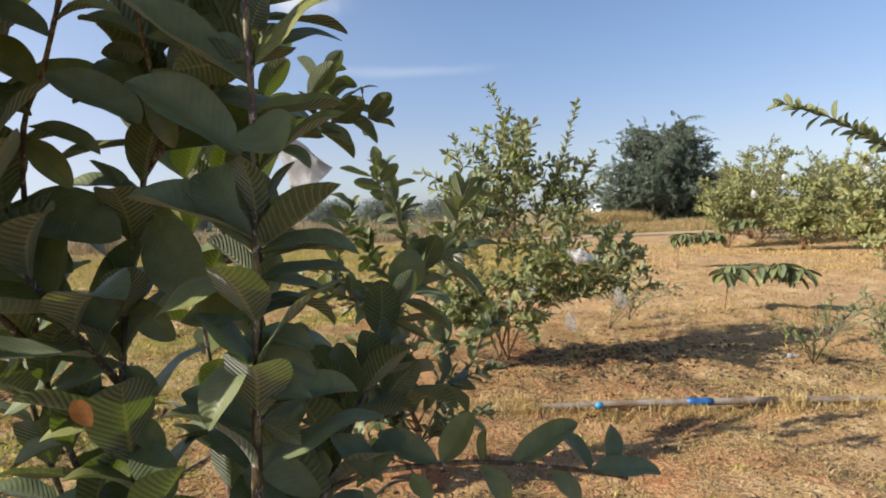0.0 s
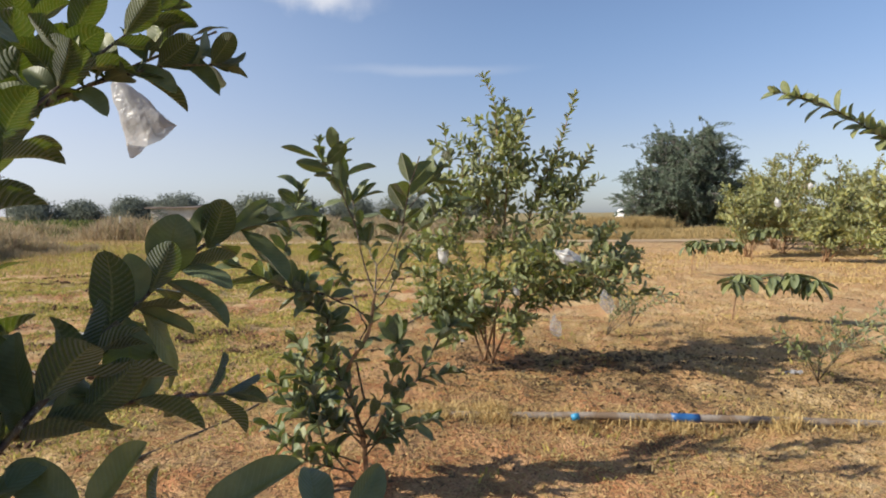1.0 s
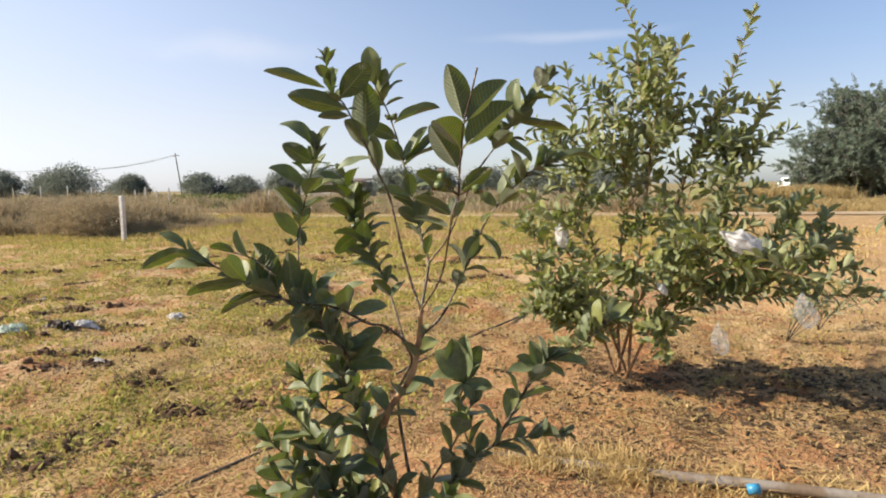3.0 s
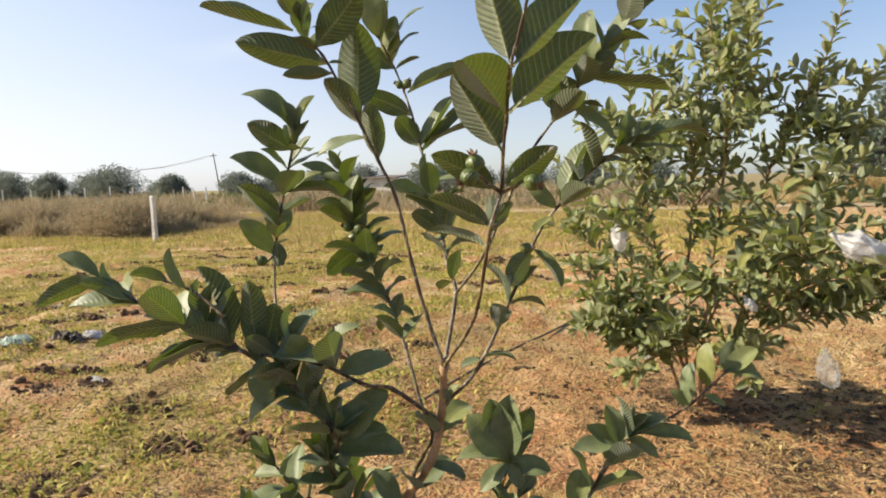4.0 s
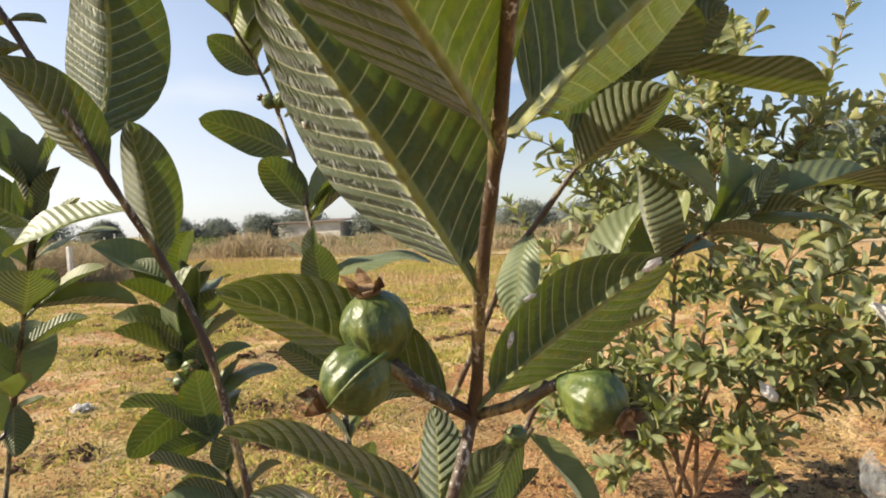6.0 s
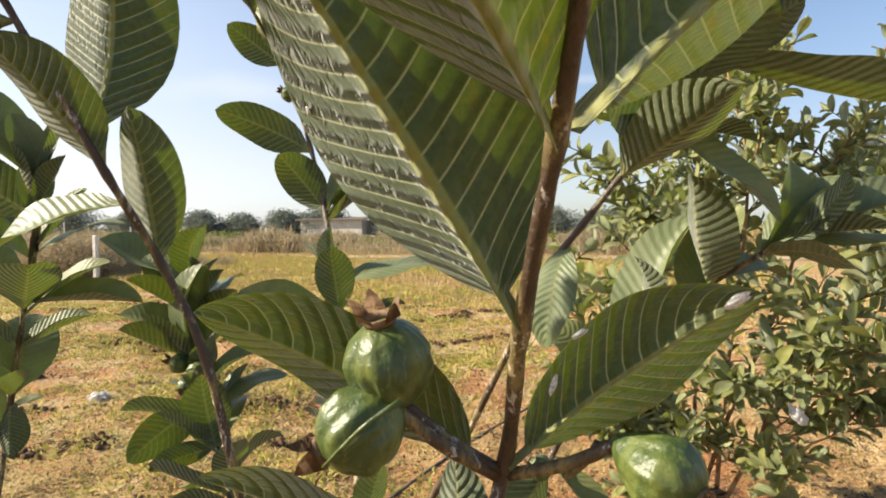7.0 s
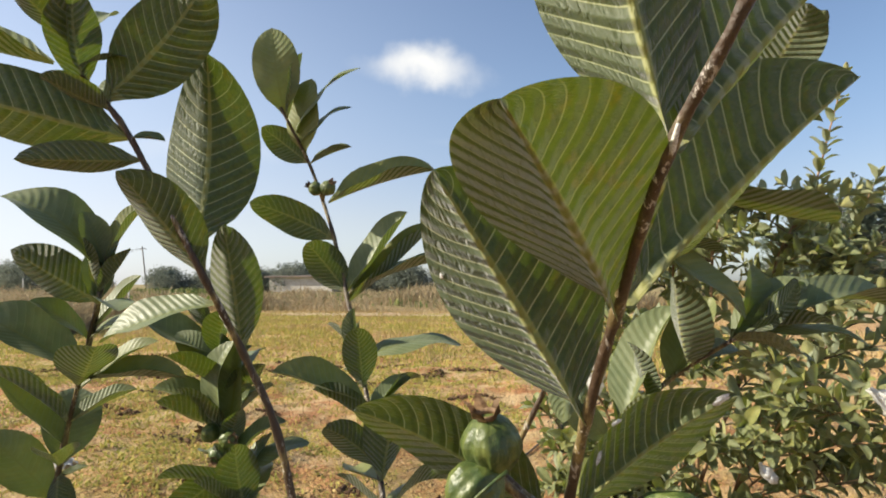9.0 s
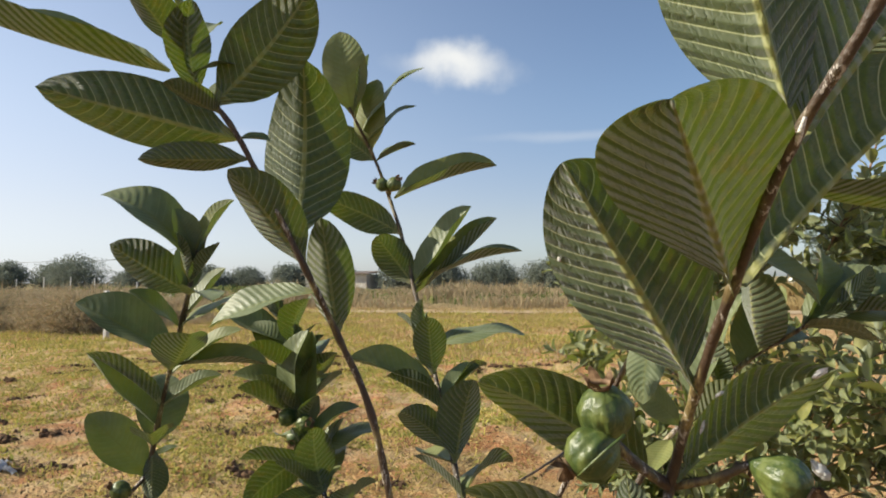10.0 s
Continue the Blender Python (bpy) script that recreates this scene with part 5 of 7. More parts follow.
leaf(sapling, (0.077, 3.720, 0.669), (0.114, 3.697, 0.626), UPPER, 0.5)
leaf(sapling, (0.077, 3.720, 0.669), (0.026, 3.674, 0.618), UPPER, 0.5)
leaf(sapling, (0.077, 3.720, 0.669), (0.120, 3.765, 0.732), UPPER, 0.4)
leaf(sapling, (0.309, 3.751, 0.726), (0.218, 3.716, 0.719), UPPER, 0.5)
leaf(sapling, (0.309, 3.751, 0.726), (0.242, 3.730, 0.765), UPPER, 0.5)
leaf(sapling, (0.309, 3.751, 0.726), (0.280, 3.750, 0.811), UPPER, 0.5)
leaf(sapling, (0.318, 3.757, 0.734), (0.355, 3.777, 0.784), UPPER, 0.5)
leaf(sapling, (0.322, 3.760, 0.738), (0.385, 3.779, 0.697), UPPER, 0.5)
leaf(sapling, (0.343, 3.770, 0.747), (0.454, 3.810, 0.727), UPPER, 0.4)
leaf(sapling, (0.444, 3.818, 0.801), (0.450, 3.831, 0.892), UPPER, 0.4)
leaf(sapling, (0.483, 3.835, 0.838), (0.481, 3.845, 0.933), UPPER, 0.45)
leaf(sapling, (0.512, 3.847, 0.866), (0.577, 3.877, 0.918), UPPER, 0.5)
leaf(sapling, (0.519, 3.850, 0.873), (0.586, 3.852, 0.862), UPPER, 0.45)
leaf(sapling, (0.469, 3.829, 0.824), (0.516, 3.823, 0.805), UPPER, 0.4)
leaf(sapling, (0.444, 3.818, 0.801), (0.406, 3.808, 0.834), UPPER, 0.55)
leaf(sapling, (0.515, 3.849, 0.870), (0.532, 3.883, 0.932), UNDER, 0.45)
leaf(sapling, (0.152, 3.357, 1.205), (0.184, 3.372, 1.253), UNDER, 0.4)
leaf(sapling, (0.155, 3.352, 1.213), (0.146, 3.384, 1.265), UNDER, 0.4)


def leafy(owner, points, size, gap, begin, seed, shapes=None):
    dice = random.Random(seed)
    for base, tip, facing, ratio in leaves_along(smooth_line(points, 4), size, gap, begin, dice):
        leaf(owner, base, tip, facing, ratio, shapes)


leafy(sapling, [(-0.08, 3.57, 0.0), (-0.236, 3.5, 0.247), (-0.258, 3.45, 0.447), (-0.28, 3.42, 0.553), (-0.332, 3.4, 0.632)], 0.12, 0.05, 0.25, 1)
leafy(sapling, [(-0.045, 3.55, 0.25), (-0.129, 3.5, 0.493), (-0.187, 3.5, 0.635), (-0.219, 3.47, 0.738)], 0.11, 0.05, 0.2, 2)
leafy(sapling, [(-0.05, 3.56, 0.2), (0.058, 3.62, 0.378), (0.186, 3.68, 0.494), (0.355, 3.75, 0.519)], 0.10, 0.05, 0.3, 3)
leafy(sapling, [(0.058, 3.62, 0.378), (0.119, 3.66, 0.453), (0.065, 3.7, 0.579)], 0.10, 0.05, 0.1, 5)
for line, seed in (([(-0.06, 3.56, 0.2), (-0.2, 3.55, 0.35), (-0.3, 3.5, 0.5)], 6), ([(-0.06, 3.56, 0.15), (0.05, 3.5, 0.3), (0.1, 3.45, 0.42)], 7), ([(-0.1, 3.5, 0.1), (-0.3, 3.4, 0.2), (-0.4, 3.35, 0.3)], 8)):
    stem(sapling, "branch", 0.005, 0.0025, line)
    leafy(sapling, line, 0.10, 0.045, 0.25, seed)

for line, seed in (([(-0.08, 3.56, 0.3), (-0.3, 3.45, 0.42), (-0.42, 3.4, 0.55)], 41), ([(-0.08, 3.56, 0.25), (-0.22, 3.66, 0.4), (-0.3, 3.7, 0.6)], 42), ([(-0.06, 3.55, 0.2), (0.12, 3.52, 0.3), (0.25, 3.5, 0.36)], 43),
                   ([(-0.08, 3.56, 0.12), (-0.35, 3.55, 0.22), (-0.5, 3.5, 0.32)], 44)):
    stem(sapling, "branch", 0.0045, 0.0022, line)
    leafy(sapling, line, 0.12, 0.045, 0.25, seed)

for line, seed, size in (([(-0.19, 3.45, 0.82), (-0.252, 3.42, 0.903), (-0.36, 3.4, 0.977), (-0.453, 3.36, 1.031), (-0.56, 3.33, 1.09)], 111, 0.12), ([(-0.46, 3.66, 1.13), (-0.446, 3.66, 1.195), (-0.423, 3.656, 1.27), (-0.38, 3.64, 1.38)], 112, 0.10),
                         ([(-0.2, 3.72, 1.022), (-0.319, 3.803, 1.17), (-0.342, 3.83, 1.253)], 113, 0.10), ([(-0.12, 3.55, 0.5), (-0.26, 3.5, 0.6), (-0.34, 3.46, 0.72)], 114, 0.12), ([(0.18, 3.68, 0.495), (0.254, 3.72, 0.629), (0.322, 3.76, 0.738)], 115, 0.11),
                         ([(-0.05, 3.56, 0.25), (-0.25, 3.42, 0.36), (-0.36, 3.36, 0.46)], 116, 0.13), ([(-0.06, 3.55, 0.3), (0.04, 3.66, 0.46), (0.1, 3.7, 0.6)], 117, 0.11)):
    stem(sapling, "branch", 0.0040, 0.0020, line)
    leafy(sapling, line, size, 0.055, 0.15, seed)

# the leaves round the fruit
leaf(sapling, (0.182, 3.333, 1.325), (0.125, 3.285, 1.434), (-0.04, 0.93, 0.37), 0.66, FINE[4:], 0.0)
leaf(sapling, (0.196, 3.304, 1.375), (0.168, 3.195, 1.434), (-0.13, 0.50, 0.85), 0.63, FINE[3:4], 0.0)
leaf(sapling, (0.172, 3.362, 1.272), (0.253, 3.376, 1.332), (-0.30, 0.80, 0.35), 0.40, FINE[2:3], 0.0)
leaf(sapling, (0.165, 3.366, 1.268), (0.073, 3.326, 1.327), (0.10, 0.90, 0.45), 0.40, FINE[2:3], 0.0)
leaf(sapling, (0.198, 3.306, 1.378), (0.309, 3.372, 1.484), (-0.78, 0.56, 0.28), 0.46, FINE[1:2], 0.0)
leaf(sapling, (0.214, 3.262, 1.432), (0.185, 3.235, 1.560), (-0.10, 0.90, 0.30), 0.50, FINE[3:4], 0.0)
leaf(sapling, (0.214, 3.265, 1.432), (0.300, 3.330, 1.530), (-0.50, 0.60, 0.50), 0.42, FINE[1:2], 0.0)
leaf(sapling, (0.156, 3.367, 1.212), (0.060, 3.341, 1.263), (0.15, 0.70, 0.65), 0.42, FINE[2:3], 0.0)
leaf(sapling, (0.145, 3.383, 1.182), (0.033, 3.401, 1.206), (0.10, 0.60, 0.75), 0.30, FINE[2:3], 0.0)
leafy(sapling, [(0.149, 3.6, 1.312), (0.179, 3.6, 1.356), (0.235, 3.61, 1.43), (0.285, 3.62, 1.495), (0.33, 3.63, 1.56)], 0.10, 0.05, 0.3, 11)
leafy(sapling, [(0.156, 3.7, 1.174), (0.253, 3.7, 1.291), (0.318, 3.68, 1.34)], 0.10, 0.06, 0.3, 12)
leafy(sapling, [(-0.172, 3.44, 1.515), (-0.205, 3.43, 1.555), (-0.21, 3.42, 1.62)], 0.07, 0.03, 0.1, 13)
leafy(sapling, [(-0.319, 3.803, 1.17), (-0.34, 3.83, 1.255), (-0.375, 3.84, 1.319)], 0.09, 0.04, 0.1, 14)
leafy(sapling, [(-0.1, 3.52, 0.885), (-0.22, 3.44, 0.955), (-0.356, 3.4, 0.979)], 0.10, 0.05, 0.2, 15)
leafy(sapling, [(-0.107, 3.56, 0.423), (-0.2, 3.6, 0.55), (-0.26, 3.62, 0.7)], 0.11, 0.05, 0.2, 16)

for line, seed in (([(-0.19, 3.5, 0.636), (-0.222, 3.47, 0.739), (-0.19, 3.45, 0.8)], 81), ([(-0.128, 3.65, 0.926), (-0.2, 3.72, 1.02), (-0.28, 3.77, 1.12)], 82), ([(-0.003, 3.627, 1.06), (-0.085, 3.76, 1.2), (-0.13, 3.81, 1.29)], 83),
                   ([(-0.127, 3.55, 0.583), (-0.038, 3.55, 0.734), (-0.012, 3.55, 0.836)], 84), ([(-0.19, 3.45, 0.798), (-0.252, 3.42, 0.903), (-0.286, 3.42, 0.955)], 85), ([(0.05, 3.6, 0.917), (0.108, 3.68, 1.064)], 86)):
    leafy(sapling, line, 0.095, 0.06, 0.1, seed)


def guava_fruit(owner, centre, size, crown_way, stalk_from, neck=0.0):
    """A ribbed young fruit with a dry crown and its stalk."""
    centre, crown_way = Vector(centre), Vector(crown_way).normalized()
    turn = crown_way.to_track_quat("Z", "Y").to_matrix().to_4x4()
    bm = bmesh.new()
    bmesh.ops.create_uvsphere(bm, u_segments=48, v_segments=30, radius=1.0)
    for v in bm.verts:
        turn_ = math.atan2(v.co.y, v.co.x)
        shape_ = 1 + 0.042 * math.cos(13 * turn_ + 1.1 * math.sin(3 * v.co.z)) * (1 - v.co.z ** 2) + 0.035 * math.sin(5 * turn_ + 2 * v.co.z)
        shape_ += 0.07 * noise.noise(v.co * 2.6 + centre * 90)
        v.co.x *= shape_
        v.co.y *= shape_
        if v.co.z < 0:
            v.co.z *= 1.12
            v.co.x *= 1 - 0.12 * v.co.z * v.co.z
            v.co.y *= 1 - 0.12 * v.co.z * v.co.z
            pinch = 1 - neck * min(1.0, -v.co.z)
            v.co.x, v.co.y, v.co.z = v.co.x * pinch, v.co.y * pinch, v.co.z * (1 + neck)
    bmesh.ops.transform(bm, matrix=Matrix.Translation(centre) @ turn @ Matrix.Scale(size, 4), verts=bm.verts)
    fruit = part("fruit", bm, FRUIT, owner, "small hard green ribbed fruit")
    bm = bmesh.new()
    dice = random.Random(int(centre.x * 1e4))
    bmesh.ops.create_cone(bm, segments=14, radius1=0.34, radius2=0.42, depth=0.22, matrix=Matrix.Translation((0, 0, 1.02)))
    for k in range(5):
        a, tall, out_by = k * 1.257 + dice.uniform(-0.3, 0.3), dice.uniform(0.28, 0.5), dice.uniform(0.05, 0.4)
        ring = []
        for s in range(4):
            f = s / 3
            r, zz, half = 0.42 + out_by * f * f, 1.06 + 1.5 * tall * f - 0.1 * f * f, 0.26 * (1 - f) ** 0.6 + 0.02
            mid = Vector((math.cos(a) * r, math.sin(a) * r, zz))
            tan = Vector((-math.sin(a), math.cos(a), 0)) * half
            ring.append((bm.verts.new(mid - tan), bm.verts.new(mid + tan)))
        for (p, q), (r_, s_) in zip(ring, ring[1:]):
            bm.faces.new((p, q, s_, r_))
    bmesh.ops.solidify(bm, geom=bm.faces[:], thickness=0.035)
    bmesh.ops.transform(bm, matrix=Matrix.Translation(centre) @ turn @ Matrix.Scale(size, 4), verts=bm.verts)
    crown = part("calyx", bm, CALYX, owner, "dry brown crown of the fruit")
    crown.parent = fruit
    crown.matrix_parent_inverse = Matrix.Identity(4)
    foot = centre - crown_way * size * (0.95 + neck)
    tube("fruit_stalk", [stalk_from, tuple(Vector(stalk_from).lerp(foot, 0.55) + Vector((0, 0, -0.002))), tuple(foot)], 0.0025, 0.0023, TWIG, owner, "", 8, 4)


guava_fruit(sapling, (0.138, 3.338, 1.311), 0.0142, (-0.12, -0.25, 1.0), (0.170, 3.364, 1.268))
guava_fruit(sapling, (0.131, 3.330, 1.291), 0.0136, (-0.75, -0.30, -0.45), (0.168, 3.362, 1.268))
tube("leaf_stalk", [(0.1480, 3.3225, 1.3035), (0.1385, 3.3155, 1.2965), (0.1255, 3.3160, 1.2835)], 0.0010, 0.0005, FRUIT, sapling, "", 6, 4)
guava_fruit(sapling, (0.222, 3.345, 1.281), 0.0122, (0.80, -0.45, -0.35), (0.172, 3.364, 1.268), 0.35)
for centre, way_ in (((-0.335, 3.79, 1.185), (-0.6, -0.3, 0.2)), ((-0.300, 3.78, 1.180), (0.6, -0.4, 0.2)), ((-0.315, 3.78, 1.160), (0.1, -0.8, -0.3))):
    guava_fruit(sapling, centre, 0.0125, way_, (-0.319, 3.803, 1.170))
guava_fruit(sapling, (-0.215, 3.86, 1.525), 0.010, (-0.7, -0.3, 0.4), (-0.212, 3.878, 1.510))
guava_fruit(sapling, (-0.195, 3.86, 1.525), 0.011, (0.6, -0.3, 0.5), (-0.212, 3.878, 1.510))
guava_fruit(sapling, (-0.475, 3.63, 1.120), 0.012, (-0.6, -0.5, 0.4), (-0.455, 3.66, 1.140))
guava_fruit(sapling, (0.135, 3.67, 1.150), 0.011, (-0.4, -0.5, 0.6), (0.147, 3.695, 1.150))
tube("twig_stub", [(0.1925, 3.3575, 1.2725), (0.1990, 3.3560, 1.2790), (0.2025, 3.3555, 1.2855)], 0.0017, 0.0013, TWIG, sapling, "", 7, 3)


def silk_fleck(place_, facing, long, wide, turn, seed):
    """A flake of white insect silk stuck to a leaf, domed and ragged."""
    dice = random.Random(seed)
    m = Matrix.Translation(Vector(place_) + Vector(facing).normalized() * 0.0004) @ Vector(facing).to_track_quat("Z", "Y").to_matrix().to_4x4() @ Matrix.Rotation(turn, 4, "Z")
    verts, faces = [m @ Vector((0, 0, 0.0006))], []
    for ring, high in ((0.55, 0.0004), (1.0, -0.0003)):
        for k in range(14):
            a, r = k * math.pi / 7, ring * dice.uniform(0.65, 1.15)
            verts.append(m @ Vector((math.cos(a) * long * r, math.sin(a) * wide * r, high)))
    for k in range(14):
        one, two = 1 + k, 1 + (k + 1) % 14
        faces += [(0, one, two), (one, one + 14, two + 14, two)]
    put("silk_fleck", mesh_from("silk_fleck", verts, faces, [SILK]), sapling, "white insect silk")


silk_fleck((0.1175, 3.3257, 1.3908), (-0.739, -0.475, -0.478), 0.0022, 0.0016, 0.4, 1)
silk_fleck((0.1866, 3.3666, 1.2993), (0.673, -0.702, -0.231), 0.0046, 0.0016, 1.3, 2)
silk_fleck((0.1958, 3.3658, 1.3181), (0.536, -0.816, -0.215), 0.0036, 0.0013, 0.5, 3)
silk_fleck((0.2450, 3.3720, 1.3300), (0.300, -0.900, -0.300), 0.0050, 0.0022, 0.5, 4)
tube("bud", [(0.2140, 3.2610, 1.4300), (0.2150, 3.2560, 1.4340), (0.2160, 3.2530, 1.4385)], 0.0016, 0.0007, SILK, sapling, "pale opening bud", 8, 4)

# ---- tree beside the start of the path ----
near_tree = thing("guava_tree", (FOOT_P0[0], FOOT_P0[1], 0.0), "leafy guava tree in its own shade with a bagged fruit", "guava tree")
stem(near_tree, "trunk", 0.0074, 0.0034, [(-0.020, 1.130, -0.030), (-0.030, 1.120, 0.500), (-0.004, 1.100, 1.060), (0.013, 1.100, 1.350), (0.016, 1.100, 1.550), (0.010, 1.100, 1.780)])
stem(near_tree, "branch", 0.0070, 0.0028, [(-0.030, 1.130, 0.350), (-0.150, 1.180, 0.800), (-0.235, 1.240, 1.150), (-0.215, 1.300, 1.450), (-0.170, 1.300, 1.700)])
stem(near_tree, "branch", 0.0060, 0.0028, [(-0.030, 1.130, 0.450), (-0.200, 1.200, 0.800), (-0.360, 1.250, 1.200), (-0.380, 1.220, 1.550)])
stem(near_tree, "branch", 0.0040, 0.0024, [(-0.360, 1.250, 1.200), (-0.321, 1.200, 1.476), (-0.251, 1.150, 1.561), (-0.193, 1.100, 1.620), (-0.177, 1.100, 1.667)])
stem(near_tree, "branch", 0.0040, 0.0024, [(-0.215, 1.300, 1.450), (-0.171, 1.250, 1.557), (-0.156, 1.200, 1.624), (-0.140, 1.150, 1.673)])
stem(near_tree, "branch", 0.0050, 0.0024, [(-0.020, 1.120, 0.800), (0.050, 1.220, 1.020), (0.095, 1.350, 1.140), (0.108, 1.450, 1.195), (0.128, 1.550, 1.250), (0.175, 1.600, 1.287), (0.270, 1.640, 1.310)])
stem(near_tree, "branch", 0.0050, 0.0024, [(-0.010, 1.120, 1.000), (-0.090, 1.400, 1.300), (-0.160, 1.600, 1.456), (-0.140, 1.750, 1.540), (-0.060, 1.900, 1.640), (-0.010, 1.970, 1.690)])
stem(near_tree, "branch", 0.0050, 0.0024, [(-0.020, 1.120, 0.850), (0.050, 1.180, 1.020), (0.214, 1.220, 1.043), (0.365, 1.250, 1.020), (0.450, 1.260, 1.000)])
leaf(near_tree, (-0.251, 1.150, 1.561), (-0.137, 1.151, 1.493), UPPER, 0.5)
leaf(near_tree, (-0.265, 1.160, 1.544), (-0.325, 1.161, 1.608), UPPER, 0.5)
leaf(near_tree, (-0.222, 1.125, 1.591), (-0.294, 1.124, 1.634), UPPER, 0.5)
leaf(near_tree, (-0.210, 1.115, 1.602), (-0.134, 1.119, 1.611), UPPER, 0.4)
leaf(near_tree, (-0.289, 1.177, 1.514), (-0.356, 1.177, 1.552), UPPER, 0.5)
leaf(near_tree, (-0.300, 1.185, 1.502), (-0.222, 1.206, 1.465), UPPER, 0.4)
leaf(near_tree, (-0.314, 1.195, 1.484), (-0.382, 1.192, 1.478), UPPER, 0.5)
leaf(near_tree, (-0.310, 1.192, 1.489), (-0.253, 1.191, 1.423), UPPER, 0.4)
leaf(near_tree, (-0.170, 1.245, 1.564), (-0.275, 1.239, 1.538), UPPER, 0.45)
leaf(near_tree, (-0.167, 1.235, 1.577), (-0.083, 1.235, 1.521), UPPER, 0.45)
leaf(near_tree, (-0.159, 1.210, 1.611), (-0.240, 1.208, 1.638), UPPER, 0.45)
leaf(near_tree, (-0.159, 1.210, 1.611), (-0.077, 1.212, 1.580), UPPER, 0.45)
leaf(near_tree, (-0.151, 1.185, 1.639), (-0.091, 1.189, 1.658), UPPER, 0.5)
leaf(near_tree, (-0.163, 1.222, 1.594), (-0.232, 1.240, 1.603), UNDER, 0.4)
leaf(near_tree, (-0.171, 1.250, 1.557), (-0.144, 1.246, 1.473), UPPER, 0.4)
leaf(near_tree, (0.011, 1.099, 1.524), (-0.113, 1.080, 1.615), UPPER, 0.5)
leaf(near_tree, (0.016, 1.100, 1.530), (0.116, 1.109, 1.615), UPPER, 0.6)
leaf(near_tree, (0.015, 1.100, 1.480), (0.065, 1.040, 1.441), UPPER, 0.75)
leaf(near_tree, (0.014, 1.100, 1.420), (0.117, 1.108, 1.487), UPPER, 0.45)
leaf(near_tree, (0.015, 1.100, 1.490), (0.111, 1.145, 1.503), UPPER, 0.4)
leaf(near_tree, (0.016, 1.100, 1.520), (-0.048, 1.131, 1.585), UPPER, 0.5)
leaf(near_tree, (0.001, 1.100, 1.439), (-0.124, 1.100, 1.531), UPPER, 0.5)
leaf(near_tree, (0.013, 1.100, 1.350), (0.061, 1.125, 1.393), UPPER, 0.5)
leaf(near_tree, (0.012, 1.100, 1.336), (0.109, 1.104, 1.335), UPPER, 0.42)
leaf(near_tree, (0.012, 1.100, 1.336), (-0.062, 1.143, 1.432), UPPER, 0.5)
leaf(near_tree, (0.010, 1.100, 1.306), (0.081, 1.142, 1.280), UPPER, 0.45)
leaf(near_tree, (0.013, 1.100, 1.350), (-0.121, 1.077, 1.403), UPPER, 0.5)
leaf(near_tree, (0.010, 1.100, 1.306), (-0.107, 1.093, 1.268), UPPER, 0.5)
leaf(near_tree, (0.007, 1.100, 1.249), (0.070, 1.101, 1.226), UPPER, 0.5)
leaf(near_tree, (0.005, 1.100, 1.220), (-0.035, 1.054, 1.152), UPPER, 0.5)
leaf(near_tree, (0.005, 1.100, 1.220), (0.061, 1.131, 1.189), UPPER, 0.5)
leaf(near_tree, (0.003, 1.100, 1.176), (0.064, 1.102, 1.171), UPPER, 0.4)
leaf(near_tree, (0.000, 1.100, 1.133), (-0.092, 1.119, 1.177), UPPER, 0.5)
leaf(near_tree, (0.008, 1.100, 1.263), (-0.098, 1.145, 1.259), UPPER, 0.45)
leaf(near_tree, (0.015, 1.100, 1.573), (0.032, 1.124, 1.634), UNDER, 0.5)
leaf(near_tree, (0.016, 1.100, 1.550), (-0.084, 1.126, 1.547), UNDER, 0.5)
leaf(near_tree, (-0.215, 1.297, 1.520), (-0.345, 1.269, 1.601), UPPER, 0.5)
leaf(near_tree, (-0.208, 1.300, 1.488), (-0.332, 1.263, 1.460), UPPER, 0.35)
leaf(near_tree, (-0.217, 1.294, 1.420), (-0.339, 1.290, 1.431), UPPER, 0.4)
leaf(near_tree, (-0.202, 1.283, 1.384), (-0.111, 1.237, 1.267), UPPER, 0.5)
leaf(near_tree, (-0.218, 1.291, 1.405), (-0.162, 1.319, 1.333), UPPER, 0.5)
leaf(near_tree, (-0.206, 1.300, 1.500), (-0.268, 1.304, 1.613), UPPER, 0.5)
leaf(near_tree, (-0.190, 1.300, 1.587), (-0.220, 1.301, 1.634), UPPER, 0.5)
leaf(near_tree, (-0.186, 1.300, 1.613), (-0.163, 1.334, 1.664), UPPER, 0.5)
leaf(near_tree, (-0.227, 1.264, 1.270), (-0.169, 1.263, 1.210), UPPER, 0.5)
leaf(near_tree, (-0.229, 1.258, 1.240), (-0.332, 1.252, 1.218), UPPER, 0.5)
leaf(near_tree, (-0.229, 1.258, 1.240), (-0.202, 1.293, 1.303), UPPER, 0.5)
leaf(near_tree, (-0.233, 1.246, 1.180), (-0.190, 1.245, 1.136), UPPER, 0.5)
leaf(near_tree, (-0.233, 1.246, 1.180), (-0.337, 1.240, 1.150), UPPER, 0.5)
leaf(near_tree, (-0.226, 1.234, 1.115), (-0.181, 1.233, 1.061), UPPER, 0.5)
leaf(near_tree, (-0.226, 1.234, 1.115), (-0.329, 1.198, 1.094), UPPER, 0.5)
leaf(near_tree, (-0.218, 1.228, 1.080), (-0.148, 1.187, 1.019), UPPER, 0.5)
leaf(near_tree, (-0.233, 1.246, 1.180), (-0.240, 1.279, 1.242), UPPER, 0.5)
leaf(near_tree, (-0.366, 1.232, 1.408), (-0.220, 1.235, 1.355), UPPER, 0.6)
